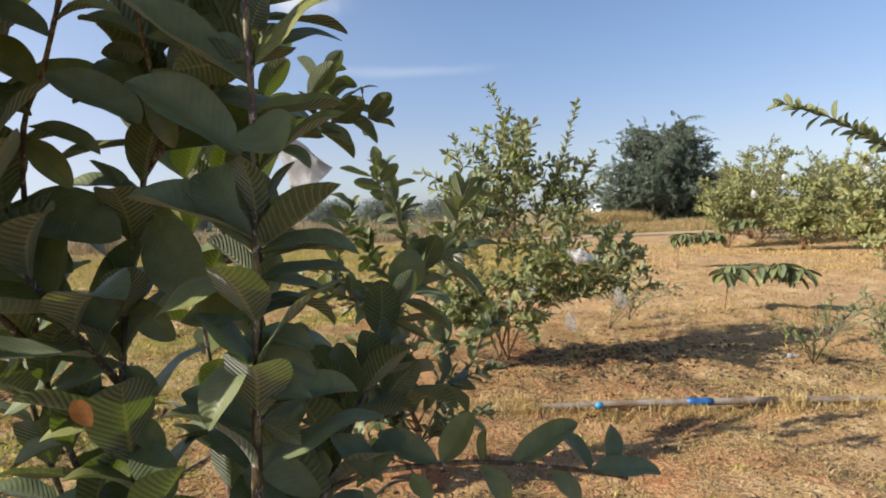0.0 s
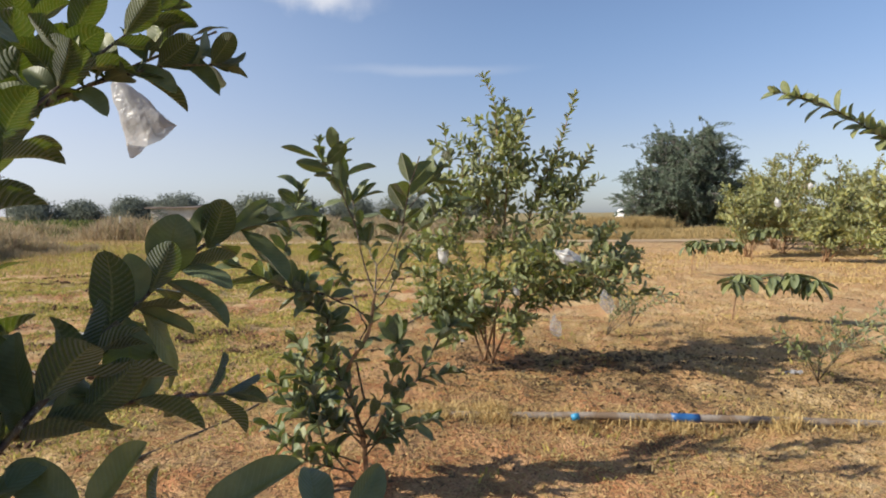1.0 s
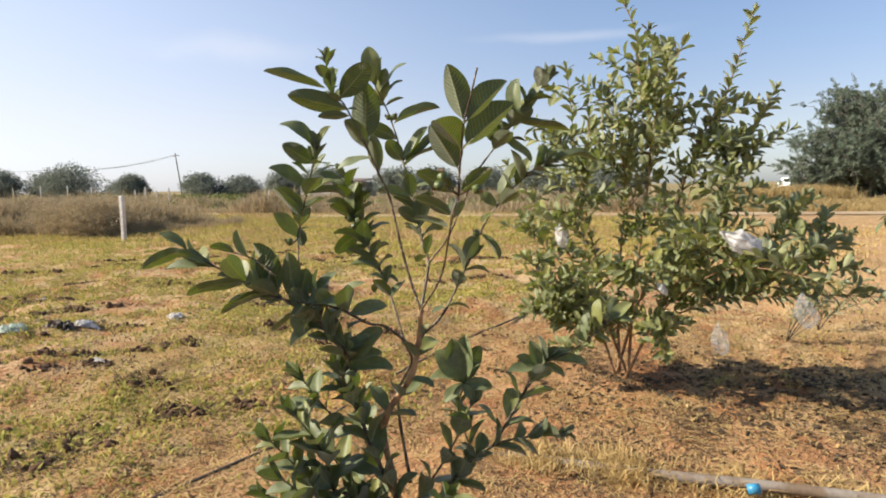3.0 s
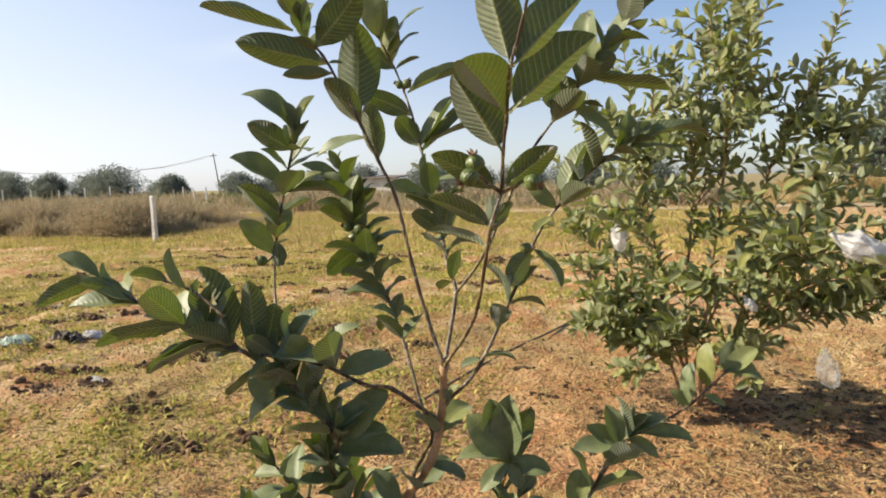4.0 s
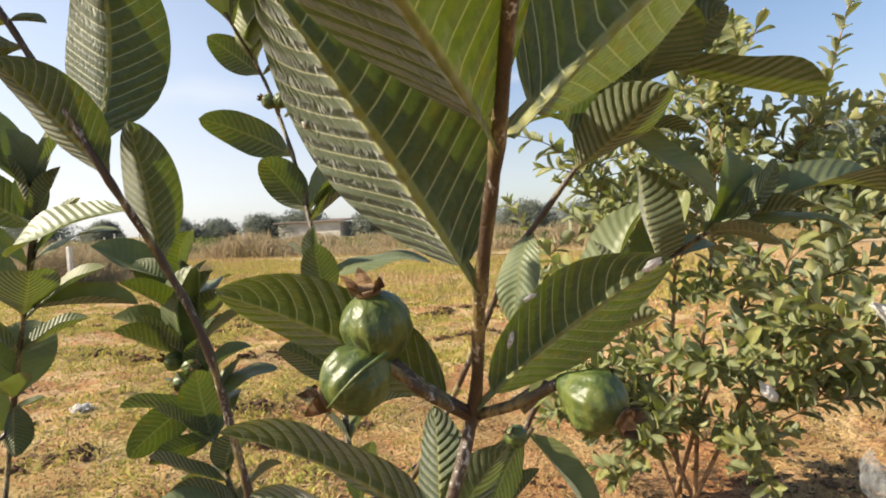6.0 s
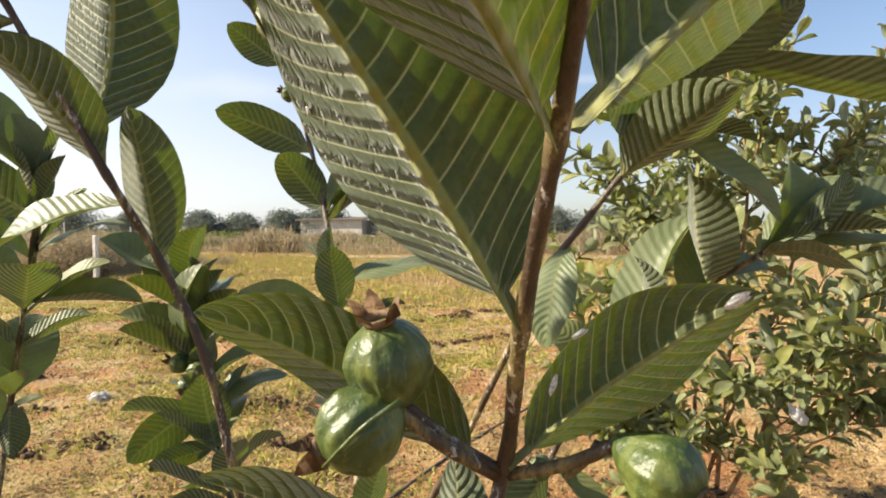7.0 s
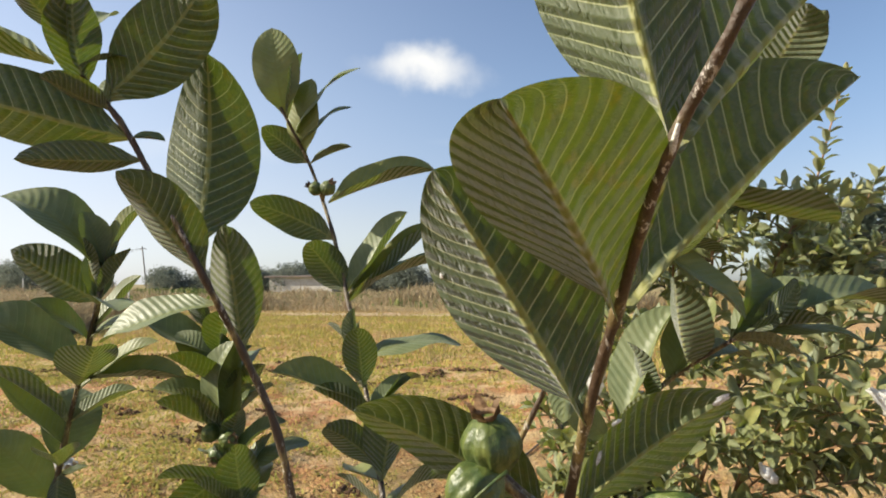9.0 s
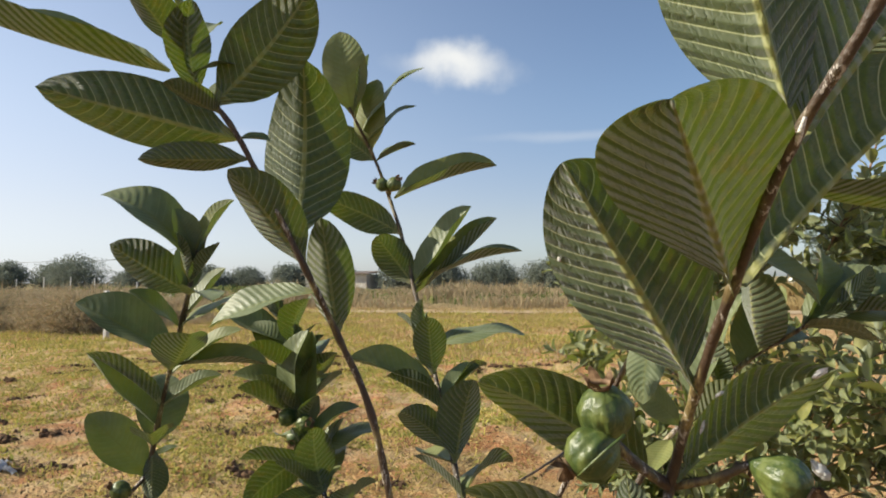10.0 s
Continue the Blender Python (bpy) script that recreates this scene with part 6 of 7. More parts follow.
leaf(near_tree, (-0.371, 1.234, 1.393), (-0.364, 1.180, 1.320), UPPER, 0.8)
leaf(near_tree, (-0.380, 1.220, 1.550), (-0.312, 1.229, 1.655), UPPER, 0.8)
leaf(near_tree, (-0.379, 1.222, 1.533), (-0.291, 1.186, 1.551), UPPER, 0.6)
leaf(near_tree, (-0.374, 1.229, 1.445), (-0.314, 1.233, 1.472), UPPER, 0.5)
leaf(near_tree, (-0.374, 1.229, 1.445), (-0.421, 1.226, 1.432), UPPER, 0.5)
leaf(near_tree, (-0.369, 1.236, 1.357), (-0.291, 1.237, 1.312), UPPER, 0.5)
leaf(near_tree, (-0.365, 1.242, 1.288), (-0.276, 1.244, 1.249), UPPER, 0.5)
leaf(near_tree, (-0.365, 1.242, 1.288), (-0.415, 1.239, 1.255), UPPER, 0.5)
leaf(near_tree, (-0.361, 1.248, 1.218), (-0.402, 1.244, 1.167), UPPER, 0.5)
leaf(near_tree, (-0.361, 1.248, 1.218), (-0.286, 1.279, 1.178), UPPER, 0.5)
leaf(near_tree, (-0.336, 1.242, 1.140), (-0.410, 1.238, 1.113), UPPER, 0.5)
leaf(near_tree, (-0.328, 1.240, 1.120), (-0.245, 1.244, 1.138), UPPER, 0.5)
leaf(near_tree, (-0.312, 1.235, 1.080), (-0.394, 1.230, 1.045), UPPER, 0.5)
leaf(near_tree, (0.050, 1.180, 1.020), (-0.039, 1.149, 1.066), UPPER, 0.65)
leaf(near_tree, (0.050, 1.180, 1.020), (-0.037, 1.182, 1.114), UPPER, 0.5)
leaf(near_tree, (0.198, 1.216, 1.041), (0.244, 1.242, 1.102), UPPER, 0.5)
leaf(near_tree, (0.289, 1.235, 1.031), (0.385, 1.258, 1.080), ASIDE, 0.36)
leaf(near_tree, (0.395, 1.254, 1.013), (0.500, 1.275, 1.000), ASIDE, 0.33)
leaf(near_tree, (0.342, 1.246, 1.023), (0.383, 1.244, 0.976), UPPER, 0.5)
leaf(near_tree, (0.252, 1.228, 1.037), (0.283, 1.226, 0.983), UPPER, 0.5)
leaf(near_tree, (0.157, 1.206, 1.035), (0.187, 1.186, 1.008), UPPER, 0.55)
leaf(near_tree, (0.099, 1.192, 1.027), (0.115, 1.191, 1.003), UPPER, 0.5)
leaf(near_tree, (0.198, 1.216, 1.041), (0.113, 1.235, 1.080), UPPER, 0.4)
leaf(near_tree, (0.091, 1.190, 1.026), (0.151, 1.236, 1.081), UPPER, 0.4)
leaf(near_tree, (0.259, 1.229, 1.036), (0.260, 1.232, 1.084), UPPER, 0.5)
leaf(near_tree, (0.124, 1.198, 1.030), (0.059, 1.199, 1.091), UPPER, 0.45)
leaf(near_tree, (0.086, 1.324, 1.116), (0.060, 1.324, 1.103), UPPER, 0.5)
leaf(near_tree, (0.079, 1.304, 1.098), (0.044, 1.334, 1.185), UPPER, 0.5)
leaf(near_tree, (0.025, 1.290, 1.115), (-0.087, 1.302, 1.198), UPPER, 0.5)
leaf(near_tree, (0.068, 1.272, 1.068), (-0.001, 1.276, 1.087), UPPER, 0.45)
leaf(near_tree, (0.082, 1.311, 1.104), (-0.036, 1.335, 1.177), UPPER, 0.5)
leaf(near_tree, (0.064, 1.259, 1.056), (-0.018, 1.231, 1.043), UPPER, 0.5)
leaf(near_tree, (0.011, 1.100, 1.321), (0.124, 1.117, 1.329), UPPER, 0.42)
leaf(near_tree, (0.010, 1.100, 1.306), (0.108, 1.137, 1.308), UPPER, 0.4)
leaf(near_tree, (0.009, 1.100, 1.278), (0.083, 1.154, 1.243), UPPER, 0.42)
leaf(near_tree, (0.006, 1.100, 1.234), (0.073, 1.176, 1.213), UPPER, 0.4)
leaf(near_tree, (0.004, 1.100, 1.191), (0.047, 1.198, 1.185), UPPER, 0.4)
leaf(near_tree, (0.002, 1.100, 1.161), (0.098, 1.196, 1.150), UPPER, 0.38)
leaf(near_tree, (0.001, 1.100, 1.147), (0.051, 1.096, 1.120), UNDER, 0.5)
leaf(near_tree, (0.008, 1.100, 1.263), (0.040, 1.200, 1.272), UPPER, 0.4)
leaf(near_tree, (0.120, 1.510, 1.228), (0.144, 1.500, 1.313), ASIDE, 0.7)
leaf(near_tree, (0.130, 1.552, 1.252), (0.165, 1.563, 1.328), ASIDE, 0.5)
leaf(near_tree, (0.154, 1.578, 1.270), (0.234, 1.586, 1.299), ASIDE, 0.3)
leaf(near_tree, (0.175, 1.600, 1.287), (0.220, 1.628, 1.333), ASIDE, 0.32)
leaf(near_tree, (0.184, 1.604, 1.289), (0.266, 1.572, 1.216), ASIDE, 0.42)
leaf(near_tree, (0.208, 1.614, 1.295), (0.276, 1.617, 1.275), ASIDE, 0.32)
leaf(near_tree, (0.213, 1.616, 1.296), (0.301, 1.644, 1.307), ASIDE, 0.26)
leaf(near_tree, (0.246, 1.630, 1.304), (0.244, 1.652, 1.324), ASIDE, 0.4)
leaf(near_tree, (0.124, 1.530, 1.239), (0.210, 1.513, 1.211), ASIDE, 0.4)
leaf(near_tree, (0.118, 1.500, 1.223), (0.209, 1.500, 1.161), ASIDE, 0.35)
leaf(near_tree, (0.109, 1.455, 1.198), (0.097, 1.461, 1.263), ASIDE, 0.6)
leaf(near_tree, (0.108, 1.450, 1.195), (0.167, 1.490, 1.153), ASIDE, 0.3)
leaf(near_tree, (0.109, 1.455, 1.198), (0.129, 1.494, 1.078), ASIDE, 0.45)
leaf(near_tree, (0.106, 1.435, 1.187), (0.101, 1.452, 1.065), ASIDE, 0.5)
leaf(near_tree, (0.108, 1.450, 1.195), (0.052, 1.451, 1.245), ASIDE, 0.5)
leaf(near_tree, (-0.057, 1.903, 1.642), (0.042, 1.913, 1.679), UPPER, 0.4)
leaf(near_tree, (-0.064, 1.892, 1.635), (0.044, 1.899, 1.608), UPPER, 0.35)
leaf(near_tree, (-0.066, 1.885, 1.628), (0.040, 1.868, 1.539), UPPER, 0.3)
leaf(near_tree, (-0.076, 1.870, 1.620), (-0.078, 1.876, 1.720), UPPER, 0.5)
leaf(near_tree, (-0.088, 1.847, 1.605), (-0.014, 1.857, 1.675), UPPER, 0.4)
leaf(near_tree, (-0.092, 1.840, 1.600), (-0.127, 1.839, 1.635), UPPER, 0.5)
leaf(near_tree, (-0.112, 1.802, 1.575), (-0.005, 1.788, 1.528), UPPER, 0.5)
leaf(near_tree, (-0.136, 1.758, 1.545), (-0.103, 1.762, 1.571), UPPER, 0.6)
leaf(near_tree, (-0.142, 1.735, 1.532), (-0.154, 1.739, 1.623), UPPER, 0.5)
leaf(near_tree, (-0.145, 1.712, 1.519), (-0.076, 1.695, 1.475), UPPER, 0.5)
leaf(near_tree, (-0.150, 1.675, 1.498), (-0.199, 1.674, 1.552), UPPER, 0.5)
leaf(near_tree, (-0.154, 1.645, 1.481), (-0.232, 1.641, 1.518), UPPER, 0.5)
leaf(near_tree, (-0.156, 1.630, 1.473), (-0.133, 1.634, 1.515), UPPER, 0.5)
leaf(near_tree, (-0.158, 1.615, 1.464), (-0.210, 1.609, 1.434), UPPER, 0.5)
leaf(near_tree, (-0.159, 1.608, 1.460), (-0.188, 1.581, 1.388), UPPER, 0.4)
leaf(near_tree, (-0.128, 1.772, 1.555), (-0.197, 1.769, 1.583), UPPER, 0.5)
leaf(near_tree, (-0.153, 1.580, 1.440), (-0.208, 1.578, 1.480), UPPER, 0.5)
leaf(near_tree, (-0.116, 1.795, 1.570), (-0.162, 1.816, 1.645), UPPER, 0.5)
# the first branch is left of view, kept in to shade the lower leaves
for line, seed in (([(-0.03, 1.13, 0.3), (-0.5, 1.2, 0.6), (-0.62, 1.2, 1.0), (-0.65, 1.2, 1.4)], 23), ([(-0.03, 1.13, 0.3), (-0.3, 1.3, 0.7), (-0.45, 1.35, 1.1), (-0.5, 1.35, 1.4)], 21), ([(-0.03, 1.13, 0.3), (-0.2, 1.5, 0.8), (-0.28, 1.6, 1.2), (-0.3, 1.6, 1.5)], 22),
                   ([(-0.03, 1.13, 0.4), (-0.08, 1.3, 0.8), (-0.1, 1.4, 1.1)], 24),
                   ([(-0.03, 1.13, 0.5), (-0.25, 1.05, 0.85), (-0.35, 1.0, 1.1), (-0.4, 1.0, 1.35)], 25), ([(-0.03, 1.13, 0.3), (-0.4, 1.5, 0.7), (-0.55, 1.65, 1.05)], 26),
                   ([(-0.2, 1.55, 1.3), (-0.3, 1.75, 1.5), (-0.32, 1.85, 1.7)], 28)):
    stem(near_tree, "branch", 0.007, 0.003, line)
    leafy(near_tree, line, 0.14, 0.05, 0.25, seed)
leafy(near_tree, [(-0.03, 1.12, 0.5), (-0.004, 1.1, 1.06), (0.013, 1.1, 1.35)], 0.14, 0.07, 0.2, 31)
leafy(near_tree, [(-0.15, 1.18, 0.8), (-0.235, 1.24, 1.15), (-0.215, 1.3, 1.45), (-0.17, 1.3, 1.7)], 0.14, 0.05, 0.0, 32)
leafy(near_tree, [(-0.2, 1.2, 0.8), (-0.36, 1.25, 1.2), (-0.38, 1.22, 1.55)], 0.14, 0.05, 0.0, 33)
leafy(near_tree, [(-0.01, 1.12, 1.0), (-0.09, 1.4, 1.3), (-0.16, 1.6, 1.456)], 0.12, 0.06, 0.1, 34)
leafy(near_tree, [(-0.02, 1.12, 0.8), (0.05, 1.22, 1.02), (0.095, 1.35, 1.14)], 0.12, 0.05, 0.1, 35)
for line, seed in (([(-0.17, 1.3, 1.7), (-0.16, 1.25, 1.9), (-0.12, 1.2, 2.1)], 51), ([(-0.38, 1.22, 1.55), (-0.42, 1.2, 1.8), (-0.4, 1.1, 2.05)], 52), ([(0.01, 1.1, 1.72), (0.0, 1.08, 1.9), (-0.03, 1.02, 2.1)], 53),
                   ([(-0.36, 1.25, 1.2), (-0.48, 1.1, 1.5), (-0.55, 1.05, 1.85)], 54), ([(-0.235, 1.24, 1.15), (-0.3, 1.1, 1.4), (-0.28, 1.0, 1.7)], 55), ([(-0.2, 1.3, 1.5), (-0.1, 1.4, 1.75), (-0.12, 1.45, 2.0)], 56),
                   ([(-0.215, 1.3, 1.45), (-0.05, 1.25, 1.6), (0.04, 1.2, 1.72)], 58),
                   ([(-0.3, 1.1, 1.4), (-0.42, 1.0, 1.62), (-0.5, 0.95, 1.75)], 61), ([(-0.42, 1.2, 1.8), (-0.5, 1.2, 1.95), (-0.55, 1.25, 2.1)], 62), ([(-0.38, 1.22, 1.55), (-0.46, 1.12, 1.66), (-0.55, 1.1, 1.74)], 63),
                   ([(-0.42, 1.2, 1.8), (-0.36, 1.1, 1.86), (-0.3, 1.05, 1.9)], 65), ([(-0.38, 1.22, 1.45), (-0.48, 1.15, 1.52), (-0.58, 1.12, 1.58)], 66)):
    stem(near_tree, "branch", 0.005, 0.0025, line)
    leafy(near_tree, line, 0.165, 0.05, 0.1, seed)

for line, seed in (([(-0.03, 1.13, 0.4), (-0.35, 1.25, 0.75), (-0.5, 1.2, 0.95)], 127),):
    stem(near_tree, "branch", 0.005, 0.0025, line)
    leafy(near_tree, line, 0.16, 0.045, 0.1, seed)
leafy(near_tree, [(0.05, 1.22, 1.02), (0.108, 1.45, 1.195), (0.175, 1.6, 1.287)], 0.09, 0.05, 0.2, 131)
for line, seed in (([(0.07, 1.29, 1.085), (0.14, 1.4, 1.09), (0.2, 1.5, 1.07)], 132),):
    stem(near_tree, "branch", 0.0035, 0.002, line)
    leafy(near_tree, line, 0.09, 0.05, 0.1, seed)
leaf(near_tree, (0.42, 1.256, 1.007), (0.445, 1.33, 1.05), ASIDE, 0.36)
leaf(near_tree, (0.40, 1.254, 1.012), (0.365, 1.34, 1.04), ASIDE, 0.36)
leaf(near_tree, (0.44, 1.259, 1.002), (0.485, 1.33, 0.99), ASIDE, 0.34)

for line, seed in (([(-0.16, 1.6, 1.456), (-0.11, 1.75, 1.60), (-0.07, 1.86, 1.70)], 141), ([(-0.155, 1.66, 1.49), (-0.2, 1.78, 1.62), (-0.2, 1.88, 1.74)], 142), ([(-0.14, 1.75, 1.54), (-0.05, 1.82, 1.585), (0.02, 1.88, 1.6)], 143)):
    stem(near_tree, "branch", 0.003, 0.0018, line)
    leafy(near_tree, line, 0.10, 0.05, 0.1, seed)
# unseen outer branch, added to keep the sun off the leaves beside the path
for line, seed in (([(-0.5, 1.2, 0.95), (-0.64, 1.28, 1.5), (-0.66, 1.32, 1.95)], 151),):
    stem(near_tree, "branch", 0.005, 0.0025, line)
    leafy(near_tree, line, 0.15, 0.05, 0.4, seed)
wilted = new("leaf", mesh_from("wilted_leaf", *leaf_arrays(14, 3, 0.5, 0.6, 0.1, 0.0)[:2], [WILTED], True))
wilted.parent = near_tree
wilted.matrix_parent_inverse = Matrix.Translation(-near_tree.matrix_basis.translation)
wilted.matrix_basis = leaf_matrix((-0.212, 1.10, 1.176), (-0.182, 1.085, 1.150), UPPER, 0.55)
tagged(wilted, "wilted orange leaf")

# ---- bags, pipe, hoses, litter ----


def crumpled(bm, seed, amount, often):
    for v in bm.verts:
        v.co += noise.noise_vector(v.co * often + Vector((seed, 0, 0))) * amount


def fruit_bag(centre, size, hang, label, material=None, seed=1):
    """A thin plastic bag tied over a fruit: gathered neck and a loose, creased body."""
    bm = bmesh.new()
    bmesh.ops.create_uvsphere(bm, u_segments=40, v_segments=28, radius=1.0)
    for v in bm.verts:
        t = v.co.z
        squeeze = 1.0 if t < 0.2 else max(0.12, 1 - (t - 0.2) * 1.15)
        v.co.x *= squeeze * (1.0 + 0.15 * math.sin(7 * math.atan2(v.co.y, v.co.x)) * (0.5 + 0.5 * t))
        v.co.y *= squeeze * 0.6
        v.co.z = t * 1.25
    crumpled(bm, seed * 3.1, 0.26, 1.9)
    crumpled(bm, seed * 5.7, 0.13, 5.0)
    turn = (-Vector(hang)).to_track_quat("Z", "Y").to_matrix().to_4x4()
    bmesh.ops.transform(bm, matrix=Matrix.Translation(centre) @ turn @ Matrix.Scale(size, 4), verts=bm.verts)
    return tagged(part("fruit_bag", bm, material or FILM), label, "plastic bag", "fruit bags")


fruit_bag((1.095, 5.35, 0.985), 0.084, (0.8, 0.0, -0.3), "clear plastic bag with droplets tied round a fruit", FOAM, 2)
fruit_bag((0.127, 5.9, 0.98), 0.072, (0.1, 0.0, -1.0), "white plastic bag over a fruit inside the tree", FOAM, 3)
fruit_bag((1.02, 5.40, 0.46), 0.07, (0.15, 0.0, -1.0), "clear plastic bag hanging low from a branch", FILM, 4)
fruit_bag((1.33, 5.05, 0.70), 0.065, (0.2, 0.0, -1.0), "clear plastic bag over fruit on a low branch", FILM, 5)
fruit_bag((0.724, 5.497, 0.705), 0.034, (0.5, 0.0, -0.6), "small white bag in the lower leaves", FOAM, 6)
for k, place_ in enumerate(((8.3, 18.5, 1.55), (9.6, 19.4, 2.0), (11.5, 18.6, 2.1), (12.0, 15.6, 1.7), (10.4, 12.4, 1.6), (7.3, 10.7, 1.2))):
    fruit_bag(place_, 0.11, (0.2, 0.0, -1.0), "white plastic bag tied over fruit in the orchard row", FOAM, 20 + k)
# the milky cone shaped bag at the path's start
bm = bmesh.new()
rings = []
for i in range(15):
    f = i / 14
    half = 0.012 + 0.05 * f ** 0.7
    ring = []
    for k in range(22):
        a = 2 * math.pi * k / 22
        fold = 1 + 0.18 * math.sin(5 * a + 3 * f) * f
        ring.append(bm.verts.new((math.cos(a) * half * fold, math.sin(a) * half * 0.45 * fold, -0.17 * f + 0.02 * f * math.sin(a))))
    rings.append(ring)
for a, b in zip(rings, rings[1:]):
    for k in range(22):
        bm.faces.new((a[k], a[(k + 1) % 22], b[(k + 1) % 22], b[k]))
crumpled(bm, 9.0, 0.008, 22.0)
bmesh.ops.transform(bm, matrix=Matrix.Translation((-0.219, 1.940, 1.586)) @ Matrix.Rotation(radians(-34), 4, "Y") @ Matrix.Scale(0.86, 4), verts=bm.verts)
tagged(part("fruit_bag", bm, GREY_FILM), "milky white cone shaped bag hanging from a twig", "plastic bag", "fruit bags")

PIPE_LINE = [(-0.2, 4.77, -0.04), (0.16, 4.74, -0.02), (0.54, 4.69, -0.008), (1.1, 4.66, 0.014), (1.68, 4.63, 0.022), (2.3, 4.59, 0.030), (2.85, 4.54, 0.034), (3.35, 4.42, 0.032), (4.4, 4.2, 0.03), (6.0, 3.9, 0.03)]
pipe = thing("water_pipe", (1.68, 4.63, 0.0), "grey plastic irrigation pipe with blue couplings on the ground", "pipe")
tube("pipe", PIPE_LINE, 0.024, 0.024, PIPE_GREY, pipe, "", 14, 5)
tube("coupling", [(1.66, 4.632, 0.024), (1.74, 4.627, 0.024), (1.83, 4.620, 0.024)], 0.027, 0.027, BLUE, pipe, "blue pipe coupling", 16, 2)
bm = bmesh.new()
bmesh.ops.create_cone(bm, cap_ends=True, segments=18, radius1=0.021, radius2=0.021, depth=0.05, matrix=Matrix.Translation((1.064, 4.585, 0.03)) @ Matrix.Rotation(radians(78), 4, "Y"))
bmesh.ops.bevel(bm, geom=[e for e in bm.edges if e.calc_length() < 0.03], offset=0.002, segments=2, affect="EDGES")
tagged(part("pipe_cap", bm, CYAN), "light blue plastic pipe cap lying by the pipe", "pipe cap")

pipe_at = np.array([(x + ox, y + oy) for (x, y, z), (x1, y1, z1) in zip(PIPE_LINE, PIPE_LINE[1:]) for f in np.linspace(0, 0.95, 16) for x, y in ((x + (x1 - x) * f, y + (y1 - y) * f),) for ox, oy in ((0.02, -0.06), (-0.03, 0.07))])
blades("dry_grass", "dry straw caught along the irrigation pipe", "dry grass", STRAW, pipe_at, 0.10, 0.0028, 24, 95, 0.06, 1.7)


def hose(points, label):
    line = [(x, y, ground_height(x, y).item() + 0.006) for x, y in points]
    return tagged(tube("drip_hose", line, 0.0095, 0.0095, HOSE, None, "", 8, 5), label, "hose", "drip hoses")


hose([(-2.3, 0.3), (-1.95, 1.8), (-1.55, 3.1), (-1.38, 3.65), (-1.2, 4.6), (-1.12, 4.95), (-0.98, 5.9), (-0.78, 6.9), (-0.52, 8.0), (-0.2, 9.4), (0.4, 11.5)], "black drip irrigation hose lying on dry soil")
hose([(-0.6, 2.3), (-0.42, 2.9), (-0.34, 3.2), (-0.22, 3.52), (-0.1, 3.6)], "short black drip line ending at the young tree")


def litter(x, y, size, label, material, seed, strips=16, category="litter"):
    """A torn, crumpled scrap of plastic: bent ribbons tangled in one heap."""
    dice = random.Random(seed)
    bm = bmesh.new()
    for k in range(strips):
        turn, px, py = dice.uniform(0, 6.283), dice.gauss(0, size * 0.45), dice.gauss(0, size * 0.25)
        long, wide, arch = size * dice.uniform(0.5, 1.2), size * dice.uniform(0.12, 0.4), size * dice.uniform(0.1, 0.55)
        rows_ = []
        for i in range(7):
            f = i / 6 - 0.5
            row = []
            for j in range(4):
                h = j / 3 - 0.5
                lx, ly = f * long, h * wide + 0.2 * wide * math.sin(5 * f + k)
                cx, cy = x + px + lx * math.cos(turn) - ly * math.sin(turn), y + py + lx * math.sin(turn) + ly * math.cos(turn)
                lift = arch * (1 - 4 * f * f) * dice.uniform(0.6, 1.0) + size * dice.uniform(0.0, 0.12)
                row.append(bm.verts.new((cx, cy, ground_height(cx, cy).item() + 0.002 + lift)))
            rows_.append(row)
        for p, q in zip(rows_, rows_[1:]):
            for j in range(3):
                bm.faces.new((p[j], p[j + 1], q[j + 1], q[j]))
    return tagged(part("plastic_litter", bm, material, None, "", False), label, category, "plastic litter")


litter(-4.95, 6.05, 0.16, "torn teal plastic shreds along the furrow", TEAL_FILM, 1, 34)
litter(-4.45, 6.45, 0.12, "crumpled white plastic sheet on the furrow", GREY_FILM, 2)
litter(-4.6, 6.3, 0.14, "dark dusty plastic scrap along the furrow", HOSE, 3, 20)
litter(-5.3, 5.8, 0.2, "torn teal plastic shreds along the furrow", TEAL_FILM, 9, 30)
litter(-3.85, 6.95, 0.10, "white plastic bag lying on the field", FOAM, 4)
litter(-3.3, 5.5, 0.06, "small white plastic scrap on the soil", FOAM, 5)
litter(-6.3, 7.5, 0.09, "pale plastic scrap far on the field", GREY_FILM, 6)
litter(1.75, 3.2, 0.035, "small white paper scrap on the soil", FOAM, 8)
litter(3.0, 5.9, 0.05, "pale plastic scrap near the weeds", GREY_FILM, 10)
litter(0.2, 7.0, 0.06, "pale plastic scrap behind the tree", FOAM, 11)
# blue plastic sheet bunched up on the ground
bm = bmesh.new()
bmesh.ops.create_icosphere(bm, subdivisions=4, radius=1.0)
crumpled(bm, 3.0, 0.45, 1.3)
crumpled(bm, 8.0, 0.25, 3.5)
for v in bm.verts:
    v.co.z = max(v.co.z, -0.55)
    v.co.x *= 1.0 - 0.5 * math.exp(-((v.co.z - 0.35) / 0.25) ** 2)
bmesh.ops.transform(bm, matrix=Matrix.Translation((2.20, 3.03, 0.055)) @ Matrix.Diagonal((0.053, 0.053, 0.098, 1)), verts=bm.verts)
tagged(part("blue_sheet", bm, BLUE_FILM), "bunched blue plastic sheet standing on dry soil", "plastic sheet")


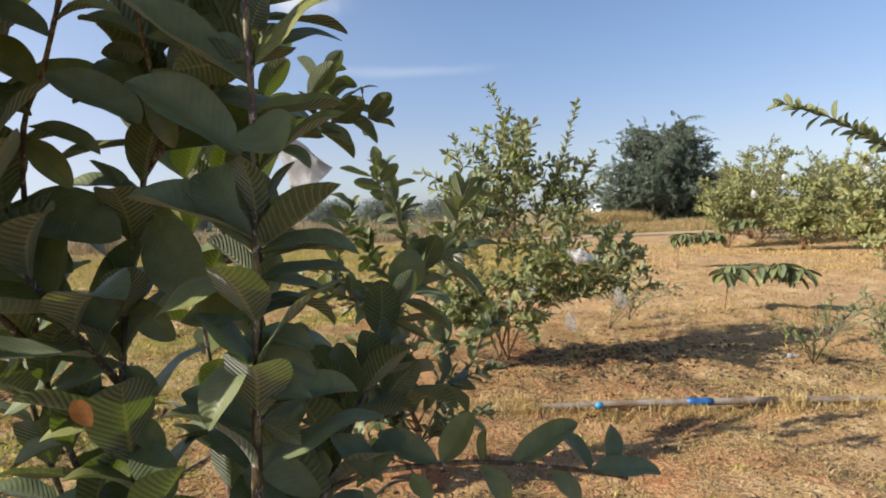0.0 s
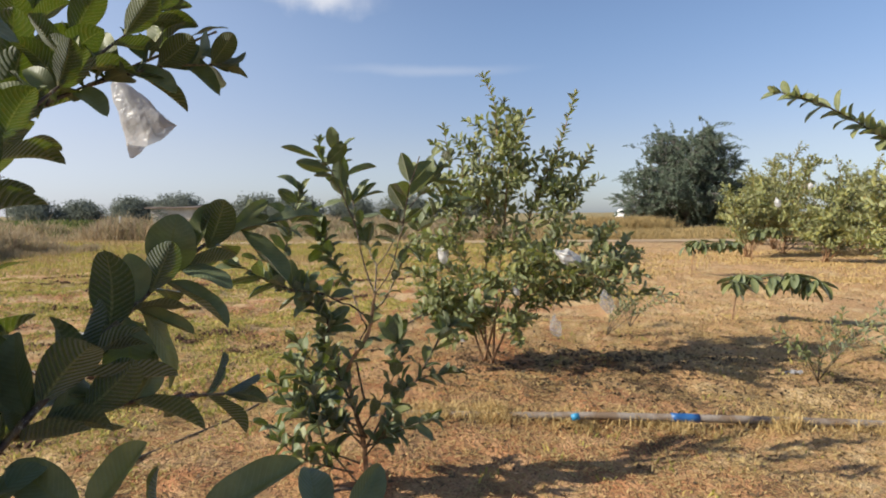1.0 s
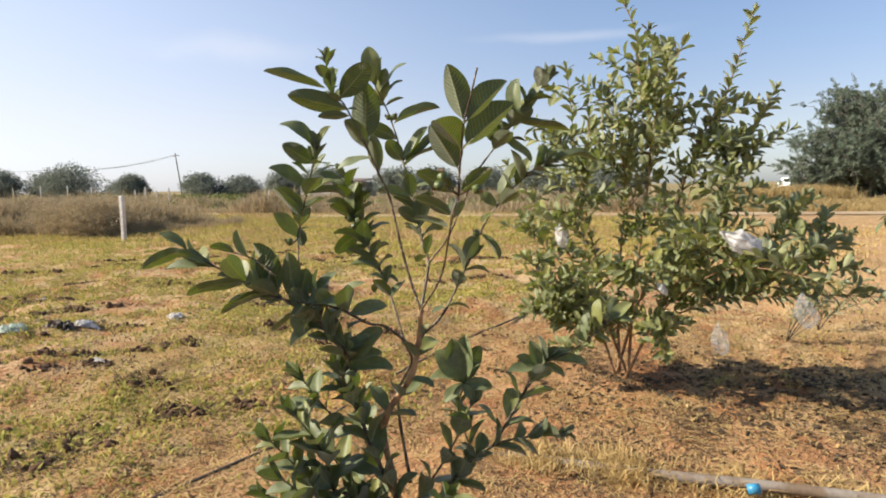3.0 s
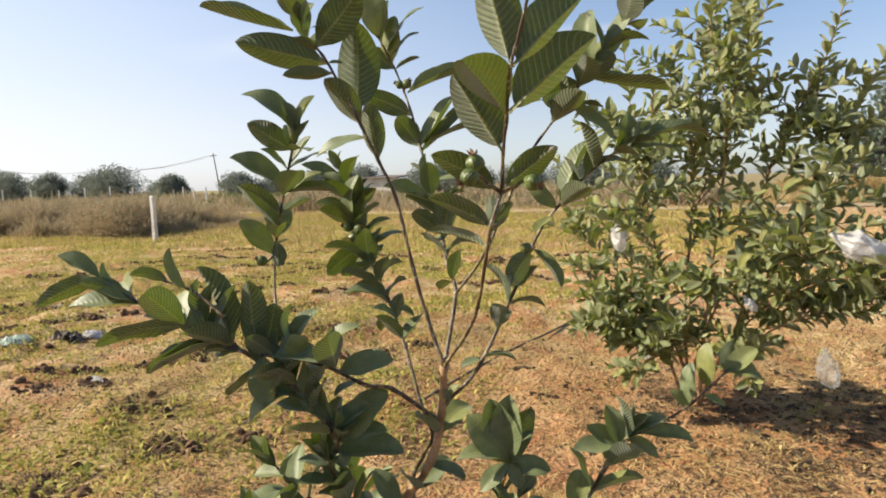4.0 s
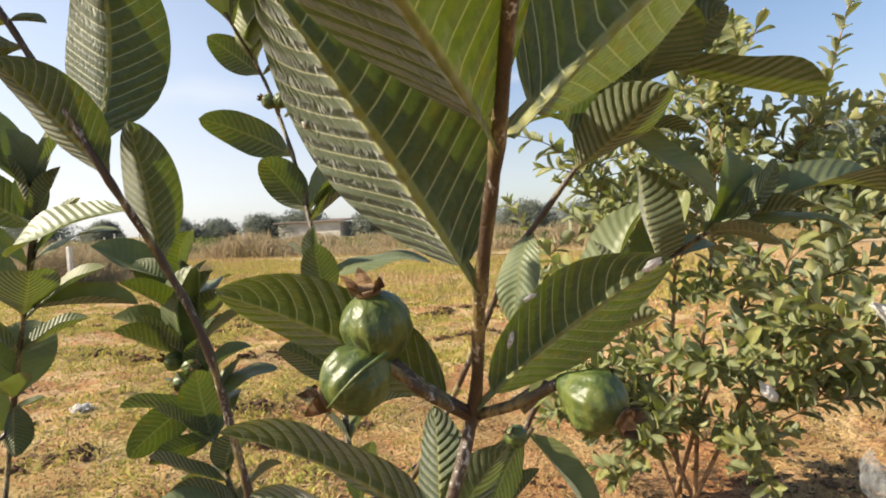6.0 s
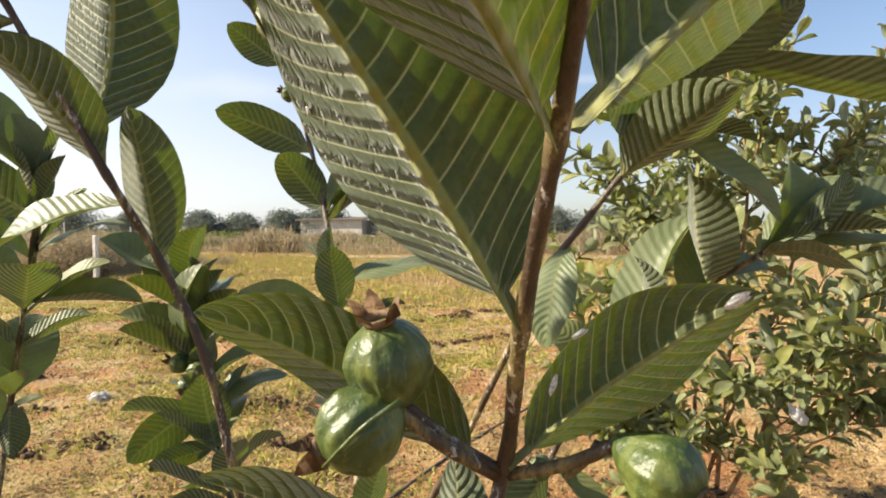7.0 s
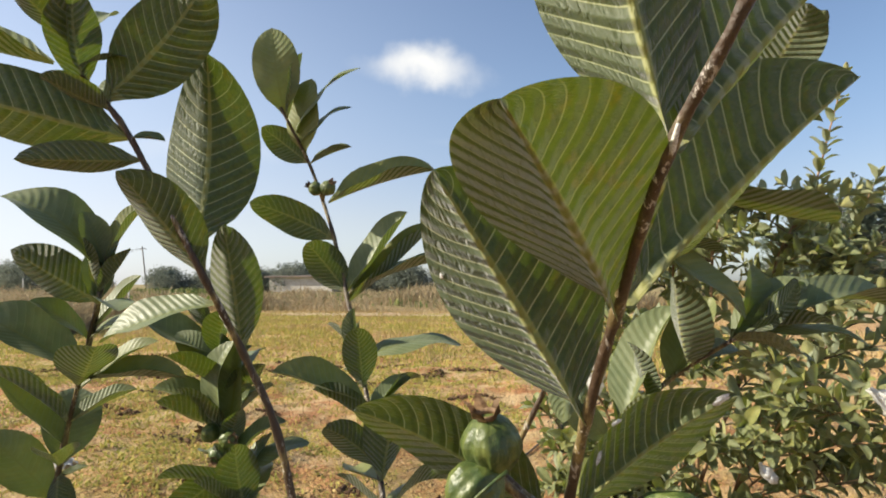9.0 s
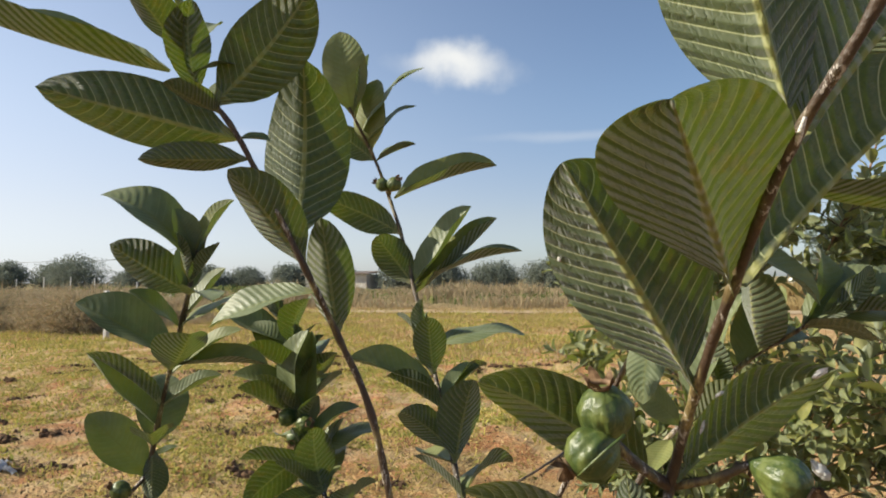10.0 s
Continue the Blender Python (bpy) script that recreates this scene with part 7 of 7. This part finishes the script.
def clods(places, name, label, seed):
    """Heaps of dry clods and dead weed lying along the furrows."""
    dice = random.Random(seed)
    bm = bmesh.new()
    for x, y, size in places:
        for k in range(14):
            cx, cy = x + dice.gauss(0, size), y + dice.gauss(0, size * 0.5)
            r = dice.uniform(0.012, 0.035)
            m = Matrix.Translation((cx, cy, ground_height(cx, cy).item() + r * 0.3)) @ Matrix.Rotation(dice.uniform(0, 6), 4, Vector((dice.random(), dice.random(), 1)).normalized()) @ Matrix.Diagonal((r * 1.3, r, r * 0.8, 1))
            got = bmesh.ops.create_icosphere(bm, subdivisions=1, radius=1.0)["verts"]
            for v in got:
                v.co *= dice.uniform(0.75, 1.2)
            bmesh.ops.transform(bm, matrix=m, verts=got)
    return tagged(part(name, bm, CLOD, None, "", False), label, "clods", kind="stuff")


HEAPS = ((-2.15, 4.05, 0.12), (-2.6, 5.15, 0.12), (-2.05, 4.85, 0.1), (-2.3, 4.3, 0.15), (-3.2, 6.2, 0.15), (-4.3, 6.6, 0.2), (-5.0, 6.0, 0.2), (-3.0, 4.2, 0.15), (-3.6, 8.0, 0.2), (-5.5, 9.0, 0.25), (-2.4, 7.2, 0.15), (-6.5, 7.4, 0.3))
dice = random.Random(91)
RIDGES = []
for k in range(34):
    x, y = dice.uniform(-9.5, -1.9), dice.uniform(4.0, 13.0)
    for j in range(dice.randint(3, 8)):
        RIDGES.append((x + 0.13 * j, y + 0.115 * j + dice.uniform(-0.04, 0.04), 0.07))
clods(HEAPS, "soil_clods", "dry brown soil clods along the furrows", 55)
clods(RIDGES[::2], "soil_clods", "dark broken soil ridges across the field", 56)
blades("dead_weeds", "dead weeds caught along the soil ridges", "weeds", DEAD, np.array([(x, y) for x, y, s in RIDGES]), 0.05, 0.004, 30, 58, 0.07, 2.0)
heap_at = np.array([(x + ox, y + oy) for x, y, s in HEAPS for ox in np.linspace(-s, s, 5) for oy in (-0.05, 0.06)])
blades("dead_weeds", "dark dead weed heaps in the furrows", "weeds", DEAD, heap_at, 0.06, 0.005, 18, 57, 0.07, 2.2, 0.7)
blades("low_weeds", "green weeds sprouting on the soil heaps", "weeds", WEED, heap_at[::2], 0.07, 0.006, 14, 59, 0.10, 1.5)
blades("fallen_leaves", "curled brown leaves scattered over the dry soil", "fallen leaves", DEAD, scattered(3600, -5, 6, 1.0, 9.0, 71, 0.9, 0.45), 0.030, 0.013, 2, 72, 0.05, 1.9)
blades("fallen_leaves", "golden dry leaves scattered over the soil", "fallen leaves", STRAW, scattered(2600, -5, 6, 1.0, 9.0, 73, 0.8, 0.4), 0.032, 0.012, 2, 74, 0.05, 1.9)
blades("dead_weeds", "dark dead stalks heaped beside the drip line", "weeds", DEAD, scattered(2600, -1.7, 0.9, 1.9, 3.4, 83, 0.9, 0.5), 0.055, 0.003, 9, 84, 0.06, 2.2, 0.4)
blades("dead_weeds", "dark dead stalks beyond the pipe and under the tree", "weeds", DEAD, scattered(3200, 0.2, 3.6, 4.3, 6.4, 85, 0.9, 0.35), 0.05, 0.003, 9, 86, 0.06, 2.2, 0.35)
# leaf litter, dark and dense so that its colour deepens the tree's shadow
g_ = np.random.default_rng(60)
fallen = np.stack([g_.normal(1.3, 0.8, 900), g_.normal(6.0, 0.6, 900)], 1)
blades("fallen_leaves", "fallen leaves darkened to deepen the shadow under the guava tree", "fallen leaves", DEAD, fallen, 0.035, 0.016, 3, 61, 0.05, 1.9)
